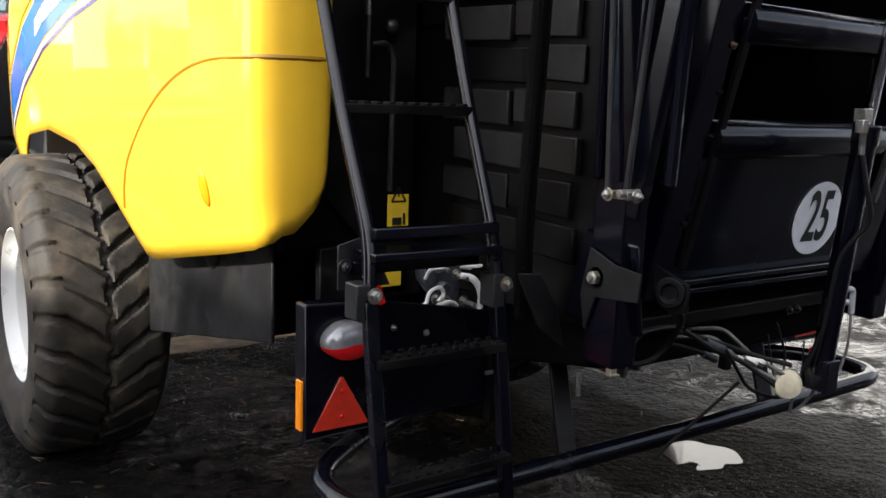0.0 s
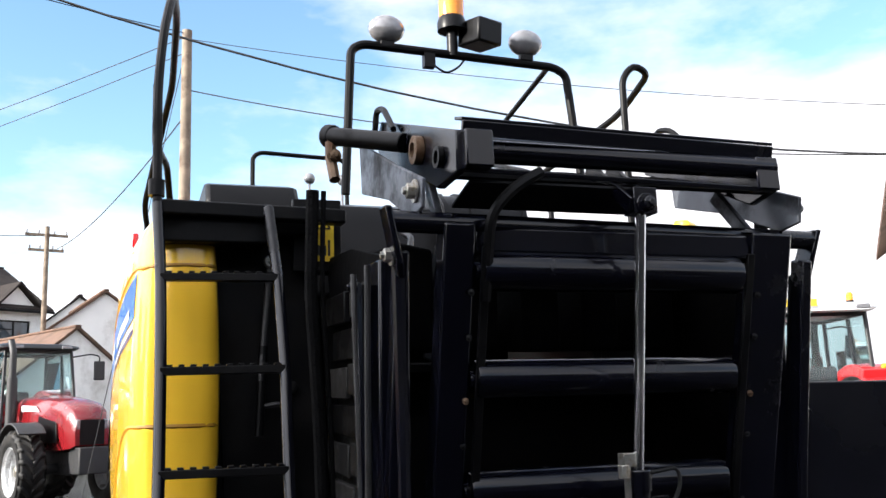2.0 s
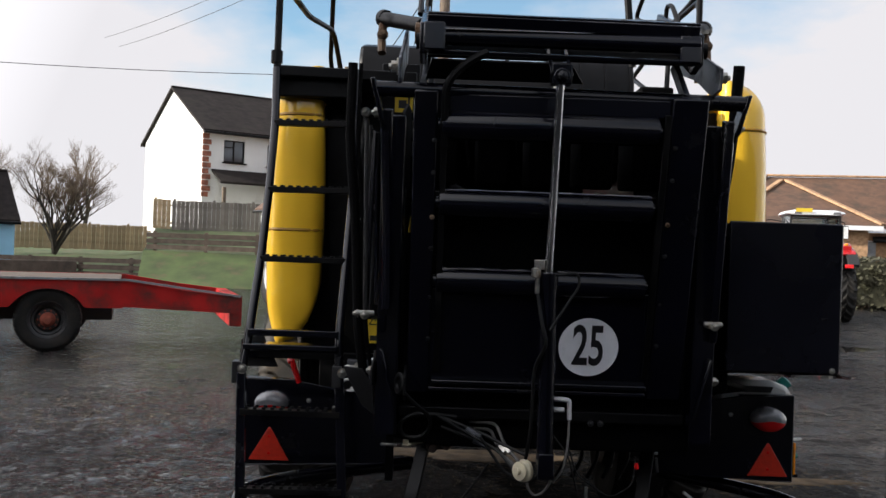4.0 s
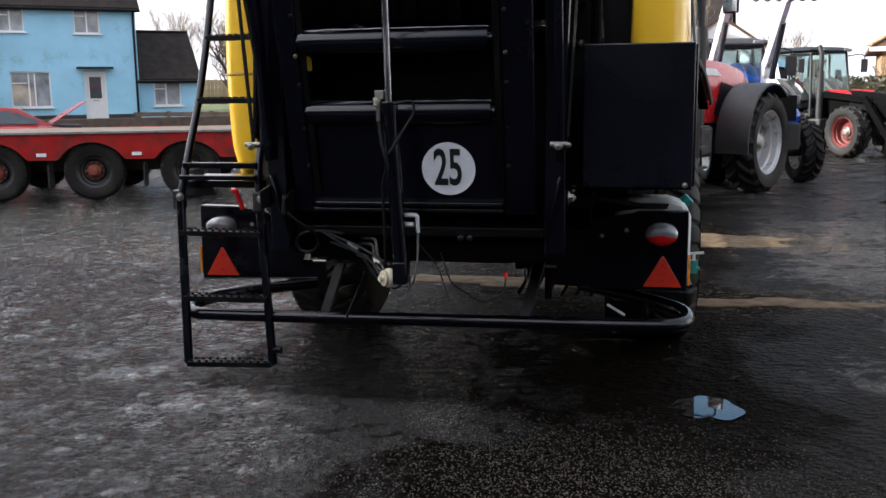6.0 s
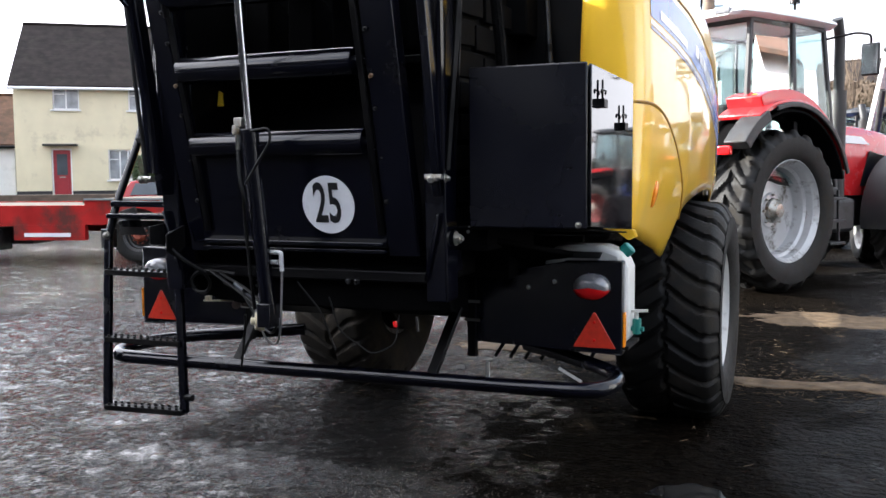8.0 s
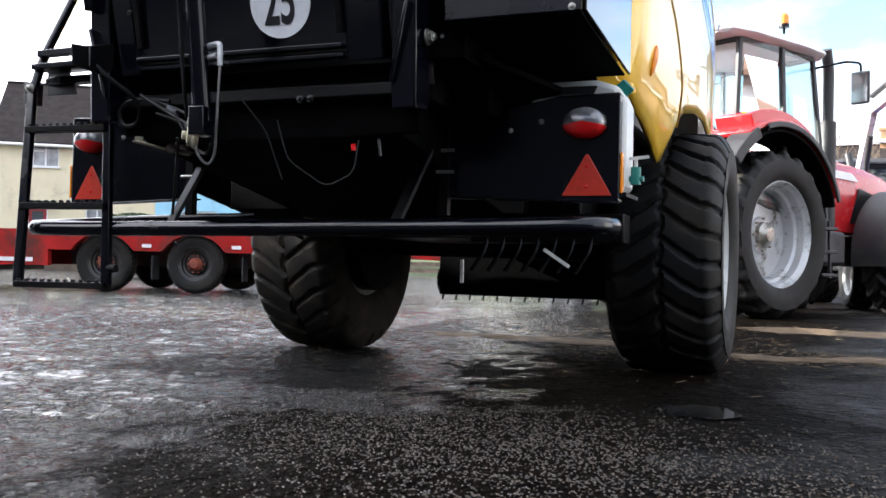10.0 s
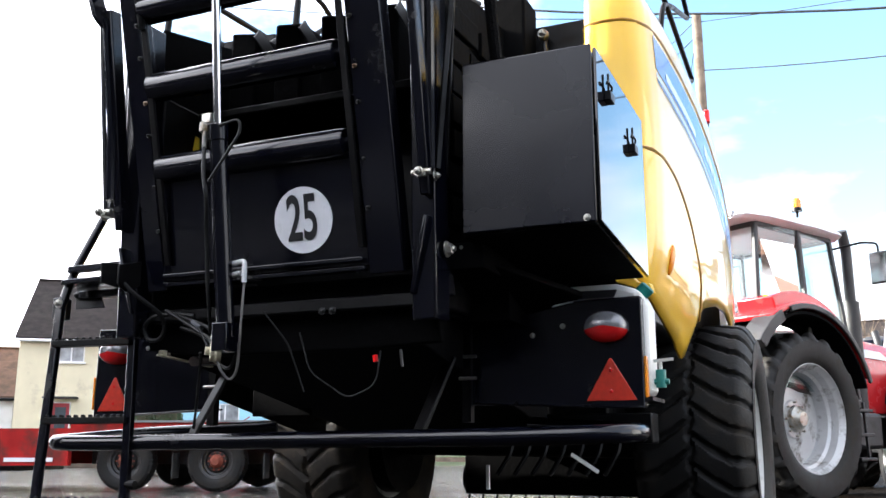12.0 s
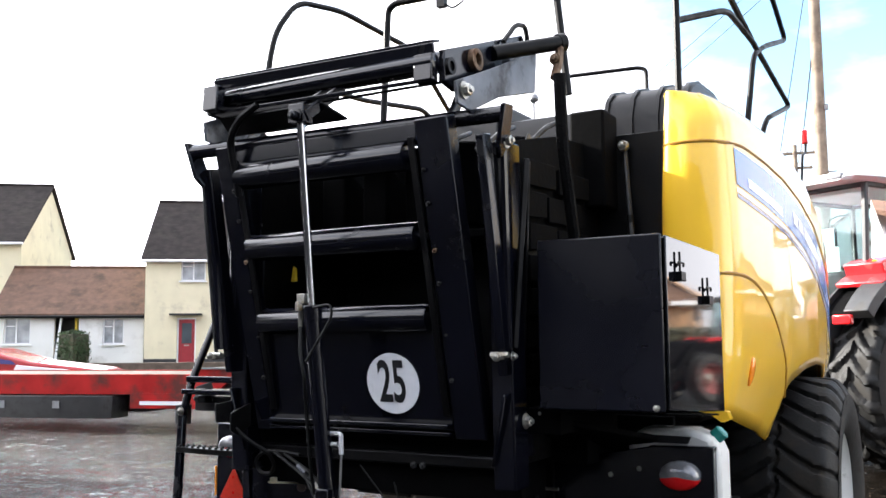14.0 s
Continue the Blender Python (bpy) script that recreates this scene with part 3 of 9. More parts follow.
# ---- ground ----
def yard_surface():
    m = bpy.data.materials.new("wet_worn_tarmac")
    m.use_nodes = True
    n, l = m.node_tree.nodes, m.node_tree.links
    b = n["Principled BSDF"]
    co = n.new("ShaderNodeTexCoord")

    def tex(scale, detail=6.0, rough=0.6, stretch=None):
        t = n.new("ShaderNodeTexNoise")
        t.inputs["Scale"].default_value, t.inputs["Detail"].default_value, t.inputs["Roughness"].default_value = scale, detail, rough
        if stretch:
            mp = n.new("ShaderNodeMapping")
            mp.inputs["Scale"].default_value = stretch
            l.new(co.outputs["Object"], mp.inputs["Vector"])
            l.new(mp.outputs["Vector"], t.inputs["Vector"])
        else:
            l.new(co.outputs["Object"], t.inputs["Vector"])
        return t.outputs["Fac"]

    def ramp(src, lo, hi, a, c):
        r = n.new("ShaderNodeMapRange")
        r.interpolation_type = "SMOOTHSTEP"
        r.inputs["From Min"].default_value, r.inputs["From Max"].default_value = lo, hi
        r.inputs["To Min"].default_value, r.inputs["To Max"].default_value = a, c
        l.new(src, r.inputs["Value"])
        return r.outputs["Result"]

    def blend(f, a, c):
        x = n.new("ShaderNodeMix")
        x.data_type = "RGBA"
        l.new(f, x.inputs[0])
        for i, s in ((6, a), (7, c)):
            if isinstance(s, tuple):
                x.inputs[i].default_value = (*s, 1)
            else:
                l.new(s, x.inputs[i])
        return x.outputs[2]

    def total(pairs):
        out = None
        for src, gain in pairs:
            a = n.new("ShaderNodeMath")
            a.operation = "MULTIPLY_ADD"
            a.inputs[1].default_value = gain
            a.inputs[2].default_value = 0.0
            l.new(src, a.inputs[0])
            if out is not None:
                l.new(out, a.inputs[2])
            out = a.outputs[0]
        return out

    big, mid, fine, grain = tex(0.50, 7, 0.62, (1.0, 1.6, 1.0)), tex(2.1, 8, 0.65), tex(15, 6, 0.7), tex(70, 4, 0.7)
    lumps = tex(7.5, 5, 0.6, (1.0, 1.35, 1.0))
    stones = []
    for scale in (24, 52):
        v = n.new("ShaderNodeTexVoronoi")
        v.inputs["Scale"].default_value = scale
        l.new(co.outputs["Object"], v.inputs["Vector"])
        stones.append(v.outputs["Distance"])
    tar = blend(ramp(grain, 0.35, 0.7, 0, 1), (0.0025, 0.0022, 0.0022), (0.008, 0.007, 0.006))
    where = n.new("ShaderNodeSeparateXYZ")
    l.new(co.outputs["Object"], where.inputs[0])
    wander = total([(where.outputs["X"], 1.0), (ramp(tex(0.55, 5, 0.6), 0.25, 0.75, -0.55, 0.55), 1.0), (ramp(mid, 0.25, 0.75, -0.22, 0.22), 1.0)])
    tar = blend(ramp(wander, 1.4, 2.7, 0, 1), tar, (0.020, 0.019, 0.019))     # paler worn tarmac towards the tractors
    mud = blend(ramp(fine, 0.35, 0.65, 0, 1), (0.0016, 0.0012, 0.0009), (0.0075, 0.0055, 0.0037))
    dry = ramp(wander, -0.3, 1.2, 0.0, 1.0)      # wetter towards the trailer, gravelly towards the tractors
    both = n.new("ShaderNodeMath")
    both.operation = "MULTIPLY"
    l.new(dry, both.inputs[0]), l.new(ramp(wander, 1.4, 2.7, 1.0, 0.15), both.inputs[1])
    dry = both.outputs[0]
    muddy = ramp(total([(mid, 0.45), (lumps, 0.30), (fine, 0.25), (dry, 0.30)]), 0.52, 0.62, 0, 1)
    base = blend(muddy, tar, mud)
    chips = blend(ramp(stones[1], 0.05, 0.26, 0.5, 0), base, (0.012, 0.009, 0.006))
    v = n.new("ShaderNodeTexVoronoi")
    v.inputs["Scale"].default_value = 75
    l.new(co.outputs["Object"], v.inputs["Vector"])
    split = n.new("ShaderNodeSeparateColor")
    l.new(v.outputs["Color"], split.inputs[0])
    pick = n.new("ShaderNodeMath")
    pick.operation = "MULTIPLY"
    l.new(ramp(split.outputs[0], 0.66, 0.76, 0, 1), pick.inputs[0]), l.new(ramp(v.outputs["Distance"], 0.22, 0.40, 1, 0), pick.inputs[1])
    loose = n.new("ShaderNodeMath")
    loose.operation = "MULTIPLY"
    l.new(pick.outputs[0], loose.inputs[0]), l.new(ramp(muddy, 0, 1, 0.25, 1.0), loose.inputs[1])
    l.new(blend(loose.outputs[0], chips, (0.034, 0.026, 0.018)), b.inputs["Base Color"])
    stones.append(v.outputs["Distance"])
    wet = ramp(big, 0.44, 0.56, 0, 1)
    wet2 = ramp(mid, 0.38, 0.52, 1, 0)
    k = n.new("ShaderNodeMath")
    k.operation = "MULTIPLY"
    l.new(wet, k.inputs[0]), l.new(wet2, k.inputs[1])
    rough = n.new("ShaderNodeMath")
    rough.operation = "ADD"
    l.new(ramp(k.outputs[0], 0.0, 1.0, 0.16, 0.05), rough.inputs[0]), l.new(ramp(muddy, 0, 1, 0.0, 0.40), rough.inputs[1])
    l.new(rough.outputs[0], b.inputs["Roughness"])
    trodden = ramp(wander, -0.8, 0.2, 1.0, 0.0)     # churned and soaked towards the trailer
    film = n.new("ShaderNodeMath")
    film.operation = "MAXIMUM"
    l.new(trodden, film.inputs[0]), l.new(ramp(wander, 1.4, 2.5, 0.04, 1.0), film.inputs[1])

    # shade beneath the machine, painted by cutting water film and sheen there
    under_y = ramp(where.outputs["Y"], 0.25, 0.65, 0.0, 1.0)
    aside = n.new("ShaderNodeMath")
    aside.operation = "ABSOLUTE"
    l.new(where.outputs["X"], aside.inputs[0])

    def times(a, c):
        x = n.new("ShaderNodeMath")
        x.operation = "MULTIPLY"
        l.new(a, x.inputs[0]), l.new(c, x.inputs[1])
        return x.outputs[0]

    shade_cut = ramp(times(under_y, ramp(aside.outputs[0], 1.3, 1.65, 1.0, 0.0)), 0, 1, 1.0, 0.04)
    film_k = times(times(film.outputs[0], shade_cut), ramp(where.outputs["Y"], 2.5, 5.5, 1.0, 0.35))
    l.new(times(ramp(muddy, 0, 1, 0.28, 0.08), ramp(film_k, 0, 0.3, 0.12, 1.0)), b.inputs["Specular IOR Level"])

    u = n.new("ShaderNodeBump")
    u.inputs["Distance"].default_value = 0.012
    l.new(times(ramp(k.outputs[0], 0.0, 1.0, 1.0, 0.45), ramp(film.outputs[0], 0, 1, 0.7, 1.0)), u.inputs["Strength"])
    l.new(total([(mid, 2.0), (lumps, 5.0), (fine, 6.5), (grain, 2.4), (stones[0], -4.2), (stones[1], -1.2), (stones[2], -1.0)]), u.inputs["Height"])
    l.new(u.outputs["Normal"], b.inputs["Normal"])
    # film of water over the wetter parts
    l.new(times(ramp(muddy, 0, 1, 0.52, 0.0), film_k), b.inputs["Coat Weight"])
    b.inputs["Coat Roughness"].default_value, b.inputs["Coat IOR"].default_value = 0.05, 1.4
    l.new(u.outputs["Normal"], b.inputs["Coat Normal"])
    return m


def steps_out(lo, hi, step):
    near = list(np.arange(lo, hi + step / 2, step))
    out, k, d = [], step, 0.0
    while d < 700:
        k *= 1.12
        d += k
        out.append(d)
    return [lo - d for d in out[::-1]] + near + [hi + d for d in out]


def ground_height(x, y):
    k = max(0.0, 1.0 - max(abs(x) / 9.0, abs(y - 3) / 11.0))
    h = noise.noise((x * 0.7, y * 0.7, 0)) * 0.022 + noise.noise((x * 2.3, y * 2.3, 4)) * 0.010
    if -5.5 < x < 5 and -3.2 < y < 7.5:      # broken, trodden surface near the baler
        churned = 0.35 + 0.65 * min(1.0, max(0.0, 0.6 - 0.5 * x))
        ridge = 0.5 - abs(noise.noise((x * 4.2, y * 5.0, 9)))
        h += churned * (0.012 * (ridge - 0.25) + noise.noise((x * 10, y * 11, 2)) * 0.007 + noise.noise((x * 21, y * 22, 6)) * 0.004)
    return h * min(1.0, 2.5 * k) - 0.012


gx, gy = steps_out(-4.6, 3.4, 0.024), steps_out(-2.4, 5.2, 0.024)
g_verts = [(x, y, ground_height(x, y)) for y in gy for x in gx]
w_g = len(gx)
g_faces = [(j * w_g + i, j * w_g + i + 1, (j + 1) * w_g + i + 1, (j + 1) * w_g + i) for j in range(len(gy) - 1) for i in range(w_g - 1)]
g_me = bpy.data.meshes.new("ground")
g_me.from_pydata(g_verts, [], g_faces)
g_me.polygons.foreach_set("use_smooth", [True] * len(g_me.polygons))
g_me.materials.append(yard_surface())
ground = tagged(new("ground", g_me), "wet worn tarmac yard with mud and grit", "ground", kind="structure")


def puddle(x, y, rx, ry, seed, name="puddle"):
    rng = random.Random(seed)
    bm = bmesh.new()
    ph = [rng.uniform(0, 6.3) for _ in range(3)]
    ring = [bm.verts.new((x + rx * math.cos(a) * k, y + ry * math.sin(a) * k, 0.0))
            for a in (2 * math.pi * i / 40 for i in range(40))
            for k in (1 + 0.16 * math.sin(2 * a + ph[0]) + 0.10 * math.sin(3 * a + ph[1]) + 0.06 * math.sin(7 * a + ph[2]),)]
    bm.faces.new(ring)
    ob = solid(name, bm, M["water"], "shallow rainwater puddle on the yard", "puddle", "puddles in the yard")
    ob.location.z = max(ground_height(x + dx * rx, y + dy * ry) for dx in (-0.5, 0, 0.5) for dy in (-0.5, 0, 0.5)) + 0.002
    return ob


puddle(1.22, 0.64, 0.15, 0.19, 3)
puddle(4.9, 9.4, 0.7, 0.5, 5)
puddle(6.6, 13.5, 1.1, 0.7, 8)


def sunlit_mud(x, y, rx, ry, seed, label):
    """A low ragged spread of mud, paler to paint sunlight, that follows the yard."""
    rng = random.Random(seed)
    ph = [rng.uniform(0, 6.3) for _ in range(4)]
    bm = bmesh.new()
    rings = []
    for i in range(13):
        f = 1.0 - i / 12.5
        ring = []
        for j in range(72):
            a = 2 * math.pi * j / 72
            k = f * (1 + 0.20 * math.sin(2 * a + ph[0]) + 0.13 * math.sin(5 * a + ph[1]) + 0.08 * math.sin(11 * a + ph[2]) + 0.06 * math.sin(23 * a + ph[3]))
            px, py = x + rx * k * math.cos(a), y + ry * k * math.sin(a)
            rise = -0.006 if i == 0 else 0.004 + 0.010 * min(1.0, i / 5) * (0.6 + noise.noise((px * 9, py * 9, seed)))
            ring.append(bm.verts.new((px, py, ground_height(px, py) + rise)))
        rings.append(ring)
    for a, b in zip(rings, rings[1:]):
        quad_faces(bm, a, b)
    bm.faces.new(rings[-1])
    return solid("sunlit_mud", bm, M["mud"], label, "mud", kind="stuff", sharp=70)


# strips of sun that pass the baler, laid as paler mud
sunlit_mud(1.85, 3.0, 0.72, 0.15, 4, "strip of mud painted pale as sunlit beside the wheel")
sunlit_mud(1.75, 5.9, 0.85, 0.40, 6, "spread of mud painted pale as sunlit before the tractor wheel")
sunlit_mud(-0.15, 3.55, 0.85, 0.20, 9, "trodden mud painted pale as sunlit under the baler")


def scatter(name, count, spots, size, thick, material, label, category, seed):
    """Loose bits lying on the yard: spots are (x, y, spread x, spread y, weight)."""
    rng = random.Random(seed)
    verts, faces = [], []
    total = sum(s[4] for s in spots)
    for _ in range(count):
        r = rng.uniform(0, total)
        for s in spots:
            r -= s[4]
            if r <= 0:
                break
        x, y = rng.gauss(s[0], s[2]), rng.gauss(s[1], s[3])
        a, ln, w = rng.uniform(0, math.pi), size * rng.uniform(0.4, 1.3), thick * rng.uniform(0.6, 1.4)
        z = ground_height(x, y) + 0.0015
        lift = ln * rng.uniform(-0.12, 0.18)
        c, n_ = math.cos(a), math.sin(a)
        i = len(verts)
        for u, dz in ((-1, max(0, -lift)), (1, max(0, lift))):
            for v, e in ((-1, 0), (1, 0), (0, w * 0.55)):
                verts.append((x + u * ln / 2 * c - v * w / 2 * n_, y + u * ln / 2 * n_ + v * w / 2 * c, z + dz + e))
        faces += [(i, i + 3, i + 5, i + 2), (i + 1, i + 2, i + 5, i + 4), (i, i + 1, i + 4, i + 3), (i, i + 2, i + 1), (i + 3, i + 4, i + 5)]
    me = bpy.data.meshes.new(name)
    me.from_pydata(verts, [], faces)
    me.materials.append(material)
    return tagged(new(name, me), label, category, kind="stuff")


scatter("loose_straw", 3800, [(0.2, 3.4, 0.7, 0.8, 5), (1.9, 3.1, 0.6, 0.25, 2), (2.0, 5.9, 0.8, 0.35, 2.5), (-3.3, 4.7, 0.7, 0.8, 3), (0, 2.4, 2.0, 1.0, 0.25), (-2.2, 1.6, 0.8, 0.6, 0.5)],
        0.045, 0.003, M["straw"], "loose straw trodden into the wet yard", "straw", 11)
scatter("grit", 14000, [(1.2, -0.9, 0.50, 0.45, 3), (0.5, -0.25, 0.75, 0.35, 5), (2.8, 0.5, 0.6, 1.0, 1), ],
        0.0065, 0.005, M["grit"], "loose grit and small stones on tarmac", "grit", 12)


# ---- the baler ----
baler = thing("baler", "yellow and black square baler with its bale chute folded up", "baler")


def ring_of(prof_r, x, cy, cz, seg):
    return [(x, cy + prof_r * math.cos(2 * math.pi * j / seg), cz + prof_r * math.sin(2 * math.pi * j / seg)) for j in range(seg)]


def tyre_mesh(radius, width, rim_r, lugs, lug_h, gap, bend, ring_groove, around=300):
    """A tyre about the x axis, one moulded skin: slanted tread bars on both halves, parted by grooves of the share gap; ring_groove: half width of the zig-zag groove round the middle."""
    bm = bmesh.new()
    w = width / 2
    flank = [(rim_r, -0.80), (rim_r + 0.02, -0.88), (rim_r + (radius - rim_r) * 0.25, -0.965), (rim_r + (radius - rim_r) * 0.48, -1.0), (rim_r + (radius - rim_r) * 0.70, -0.99)]
    us = list(np.linspace(-0.975, 0.975, 45))
    prof = [(r, u, 0.0) for r, u in flank] + [(None, u, 1.0) for u in us] + [(r, -u, 0.0) for r, u in flank[::-1]]
    step = 2 * math.pi / lugs
    rings = []
    for r, u, tread in prof:
        ring = []
        for k in range(around):
            a = 2 * math.pi * k / around
            rr = r
            if tread:
                t = abs(u)
                ph = (a / step - bend * (t ** 0.8 if t < 0.62 else 0.62 ** 0.8 + (t - 0.62) * 0.25) + (0.5 if u > 0 else 0.0)) % 1.0
                g = gap * (1.0 if t > 0.4 else 0.8 + 0.5 * t)
                h = min(1.0, max(0.0, (min(ph, 1.0 - ph) - g / 2) / 0.045))
                if ring_groove:
                    zig = 0.075 * (abs((a / step * 2) % 2.0 - 1.0) - 0.5)
                    h = min(h, max(0.0, (abs(u - zig) - ring_groove) / 0.035))
                crown = radius - 0.012 * t * t - (0.075 * ((t - 0.72) / 0.255) ** 2 if t > 0.72 else 0.0)
                rr = crown - lug_h * (1.0 - h)
            ring.append(bm.verts.new((u * w, rr * math.cos(a), rr * math.sin(a))))
        rings.append(ring)
    for p, q in zip(rings, rings[1:]):
        quad_faces(bm, p, q)
    quad_faces(bm, rings[-1], rings[0])
    return bm


def along_rows(v, rows):
    return float(np.interp(v, [r[0] for r in rows], [r[1] for r in rows]))


def rim_mesh(radius, width, dish, hub_r, seg=48):
    """A dished wheel centre about the x axis, open towards +x."""
    bm = bmesh.new()
    w = width / 2 * 0.80
    prof = [(radius + 0.022, w * 1.04), (radius + 0.005, w * 1.06), (radius - 0.008, w * 0.92), (radius - 0.035, w * 0.80), (radius - 0.045, w * 0.45), (radius - 0.075, w * 0.35), (radius - 0.085, -w * 0.1 + dish),
            (radius * 0.62, -w * 0.15 + dish), (hub_r * 1.5, dish), (hub_r * 1.4, dish + 0.02), (0.001, dish + 0.02), (0.001, dish - 0.05),
            (radius - 0.09, -w * 0.3), (radius - 0.03, -w * 0.9), (radius + 0.022, -w * 1.04)]
    rings = [[bm.verts.new(p) for p in ring_of(r, x, 0, 0, seg)] for r, x in prof]
    for a, b in zip(rings, rings[1:]):
        quad_faces(bm, a, b)
    quad_faces(bm, rings[-1], rings[0])
    return bm


def hub_mesh(x, r, nuts):
    bm = bmesh.new()
    turned(bm, [(r, 0), (r, 0.05), (r * 0.8, 0.07), (r * 0.55, 0.11), (r * 0.2, 0.115)], (x, 0, 0), (1, 0, 0), 24)
    for i in range(nuts):
        a = 2 * math.pi * i / nuts
        turned(bm, [(0.014, 0), (0.014, 0.035)], (x, r * 1.28 * math.cos(a), r * 1.28 * math.sin(a)), (1, 0, 0), 6)
    return bm


def wheel_on(parent, place, turn, radius, width, rim_r, lugs, lug_h, rim_mat, hub_mat, dish=0.0, hub_r=0.13, nuts=8, name="wheel", cache={}, tread=(0.60, 1.1, 0.0, 200), rubber="rubber"):
    """A wheel part (its rim) with tyre and hub under it; +x is the outer side before turn."""
    key = (radius, width, rim_r, lugs, rim_mat.name, hub_mat.name)
    if key not in cache:
        tmp = [finish(rim_mesh(rim_r, width, dish, hub_r), "rim", rim_mat), finish(tyre_mesh(radius, width, rim_r, lugs, lug_h, *tread), "tyre", M[rubber], sharp=50), finish(hub_mesh(dish + 0.02, hub_r, nuts), "hub", hub_mat)]
        cache[key] = [o.data for o in tmp]
        for o in tmp:
            bpy.data.objects.remove(o)
    rim_me, tyre_me, hub_me = cache[key]
    rim = new(name, rim_me)
    rim.parent = parent
    rim.matrix_basis = Matrix.Translation(place) @ turn
    for nm, me in (("tyre", tyre_me), ("hub", hub_me)):
        o = new(nm, me)
        o.parent = rim
    return rim


WHEELS = ((-1.08, 2.22, 0.635, 0.52, 180), (0.972, 2.05, 0.603, 0.54, 0))
for x, y, r, w, rz in WHEELS:
    wheel_on(baler, (x, y, r - 0.015), pose(0, 0, 0, 0, 0, rz), r, w, 0.315, 28, 0.022, M["rim_white"], M["zinc"], dish=-0.05, tread=(0.20, 1.35, 0.018, 420), rubber="sunlit_dusty_rubber" if x < 0 else "rubber")
    sx = 1 if x > 0 else -1
    part("brake_drum", made((turned, [(0.10, 0), (0.285, 0.0), (0.285, 0.10), (0.20, 0.14), (0.10, 0.15)], (x - sx * 0.29, y, r - 0.015), (sx, 0, 0), 28)), M["black_satin"], baler)
part("axle", made((cyl, (-0.9, 2.21, 0.61), (0.8, 2.08, 0.59), 0.06)), M["black_satin"], baler)


# yellow side shells
PLAN = [(0.835, 0.36), (0.845, 0.318), (0.87, 0.302), (0.93, 0.295), (0.985, 0.305), (1.025, 0.335), (1.05, 0.385), (1.064, 0.46), (1.075, 0.65), (1.088, 0.95), (1.097, 1.3), (1.10, 1.7), (1.096, 2.1), (1.08, 2.5), (1.045, 2.9), (0.98, 3.25), (0.88, 3.5)]
plan_len = [0.0]
for (xa, ya), (xb, yb) in zip(PLAN, PLAN[1:]):
    plan_len.append(plan_len[-1] + math.hypot(xb - xa, yb - ya))
S_END = plan_len[-1]


def along(s, xs, ys):
    return float(np.interp(s, xs, ys))


def plan_at(s):
    return along(s, plan_len, [p[0] for p in PLAN]), along(s, plan_len, [p[1] for p in PLAN])


def s_of_y(y):
    """The way along the plan at which the side stands at depth y (sides only)."""
    return along(y, [p[1] for p in PLAN[3:]], plan_len[3:])


def shell_top(y):
    return along(y, [0.3, 0.7, 1.2, 1.8, 2.4, 2.9, 3.3, 3.5], [2.315, 2.345, 2.345, 2.30, 2.19, 2.05, 1.88, 1.75])


def shell_low(s, side=-1):
    x, y = plan_at(s)
    if s < plan_len[3]:
        return along(s, [0, plan_len[1], plan_len[2], plan_len[3]], [1.40, 1.31, 1.23, 1.16])
    low = along(y, [0.295, 0.32, 0.40, 0.6, 0.9, 1.2, 1.27, 1.34, 1.42, 1.52, 1.70, 2.1, 2.5, 2.7, 2.80, 2.86, 2.95, 3.5],
                 [1.16, 1.13, 1.105, 1.065, 1.01, 0.955, 0.965, 1.06, 1.16, 1.25, 1.32, 1.36, 1.32, 1.22, 1.10, 1.0, 0.97, 1.0])
    if side > 0 and y > 1.0:      # the right arch hugs its wheel
        low = along(y, [1.0, 1.2, 1.235, 1.27, 1.30, 1.36, 1.5, 1.7, 2.05, 2.4, 2.6, 2.72, 2.82, 2.95, 3.5], [0.985, 0.942, 0.985, 1.09, 1.15, 1.185, 1.21, 1.24, 1.255, 1.235, 1.18, 1.10, 1.0, 0.97, 1.0])
    return low


def shell_point(s, z, lift=0.0):
    """A place on the right-hand shell, lift metres proud of it."""
    x, y = plan_at(s)
    xa, ya = plan_at(max(0, s - 0.012))
    xb, yb = plan_at(min(S_END, s + 0.012))
    nrm = Vector((yb - ya, xa - xb, 0)).normalized()
    top = shell_top(y)
    bulge = 0.028 * math.sin(math.pi * min(1, max(0, (z - 1.0) / 1.35))) - 0.012
    if z < 1.30:
        bulge -= 0.085 * ((1.30 - z) / 0.36) ** 1.3
    d = top - z
    k = 0.15
    if d < k:
        bulge -= along(s, [0, plan_len[2], plan_len[4]], [0.0, 0.12, 0.9]) * k * (1 - math.sqrt(max(0.0, 1 - ((k - d) / k) ** 2)))
    return Vector((x, y, z)) + nrm * (bulge + lift)


def out_at(side, p):
    """The place p of the right-hand shell on either side; the left one flares out a little more towards the front."""
    return (p.x, p.y, p.z) if side > 0 else (-p.x - 0.006 - 0.036 * max(0.0, p.y - 0.4), p.y, p.z)


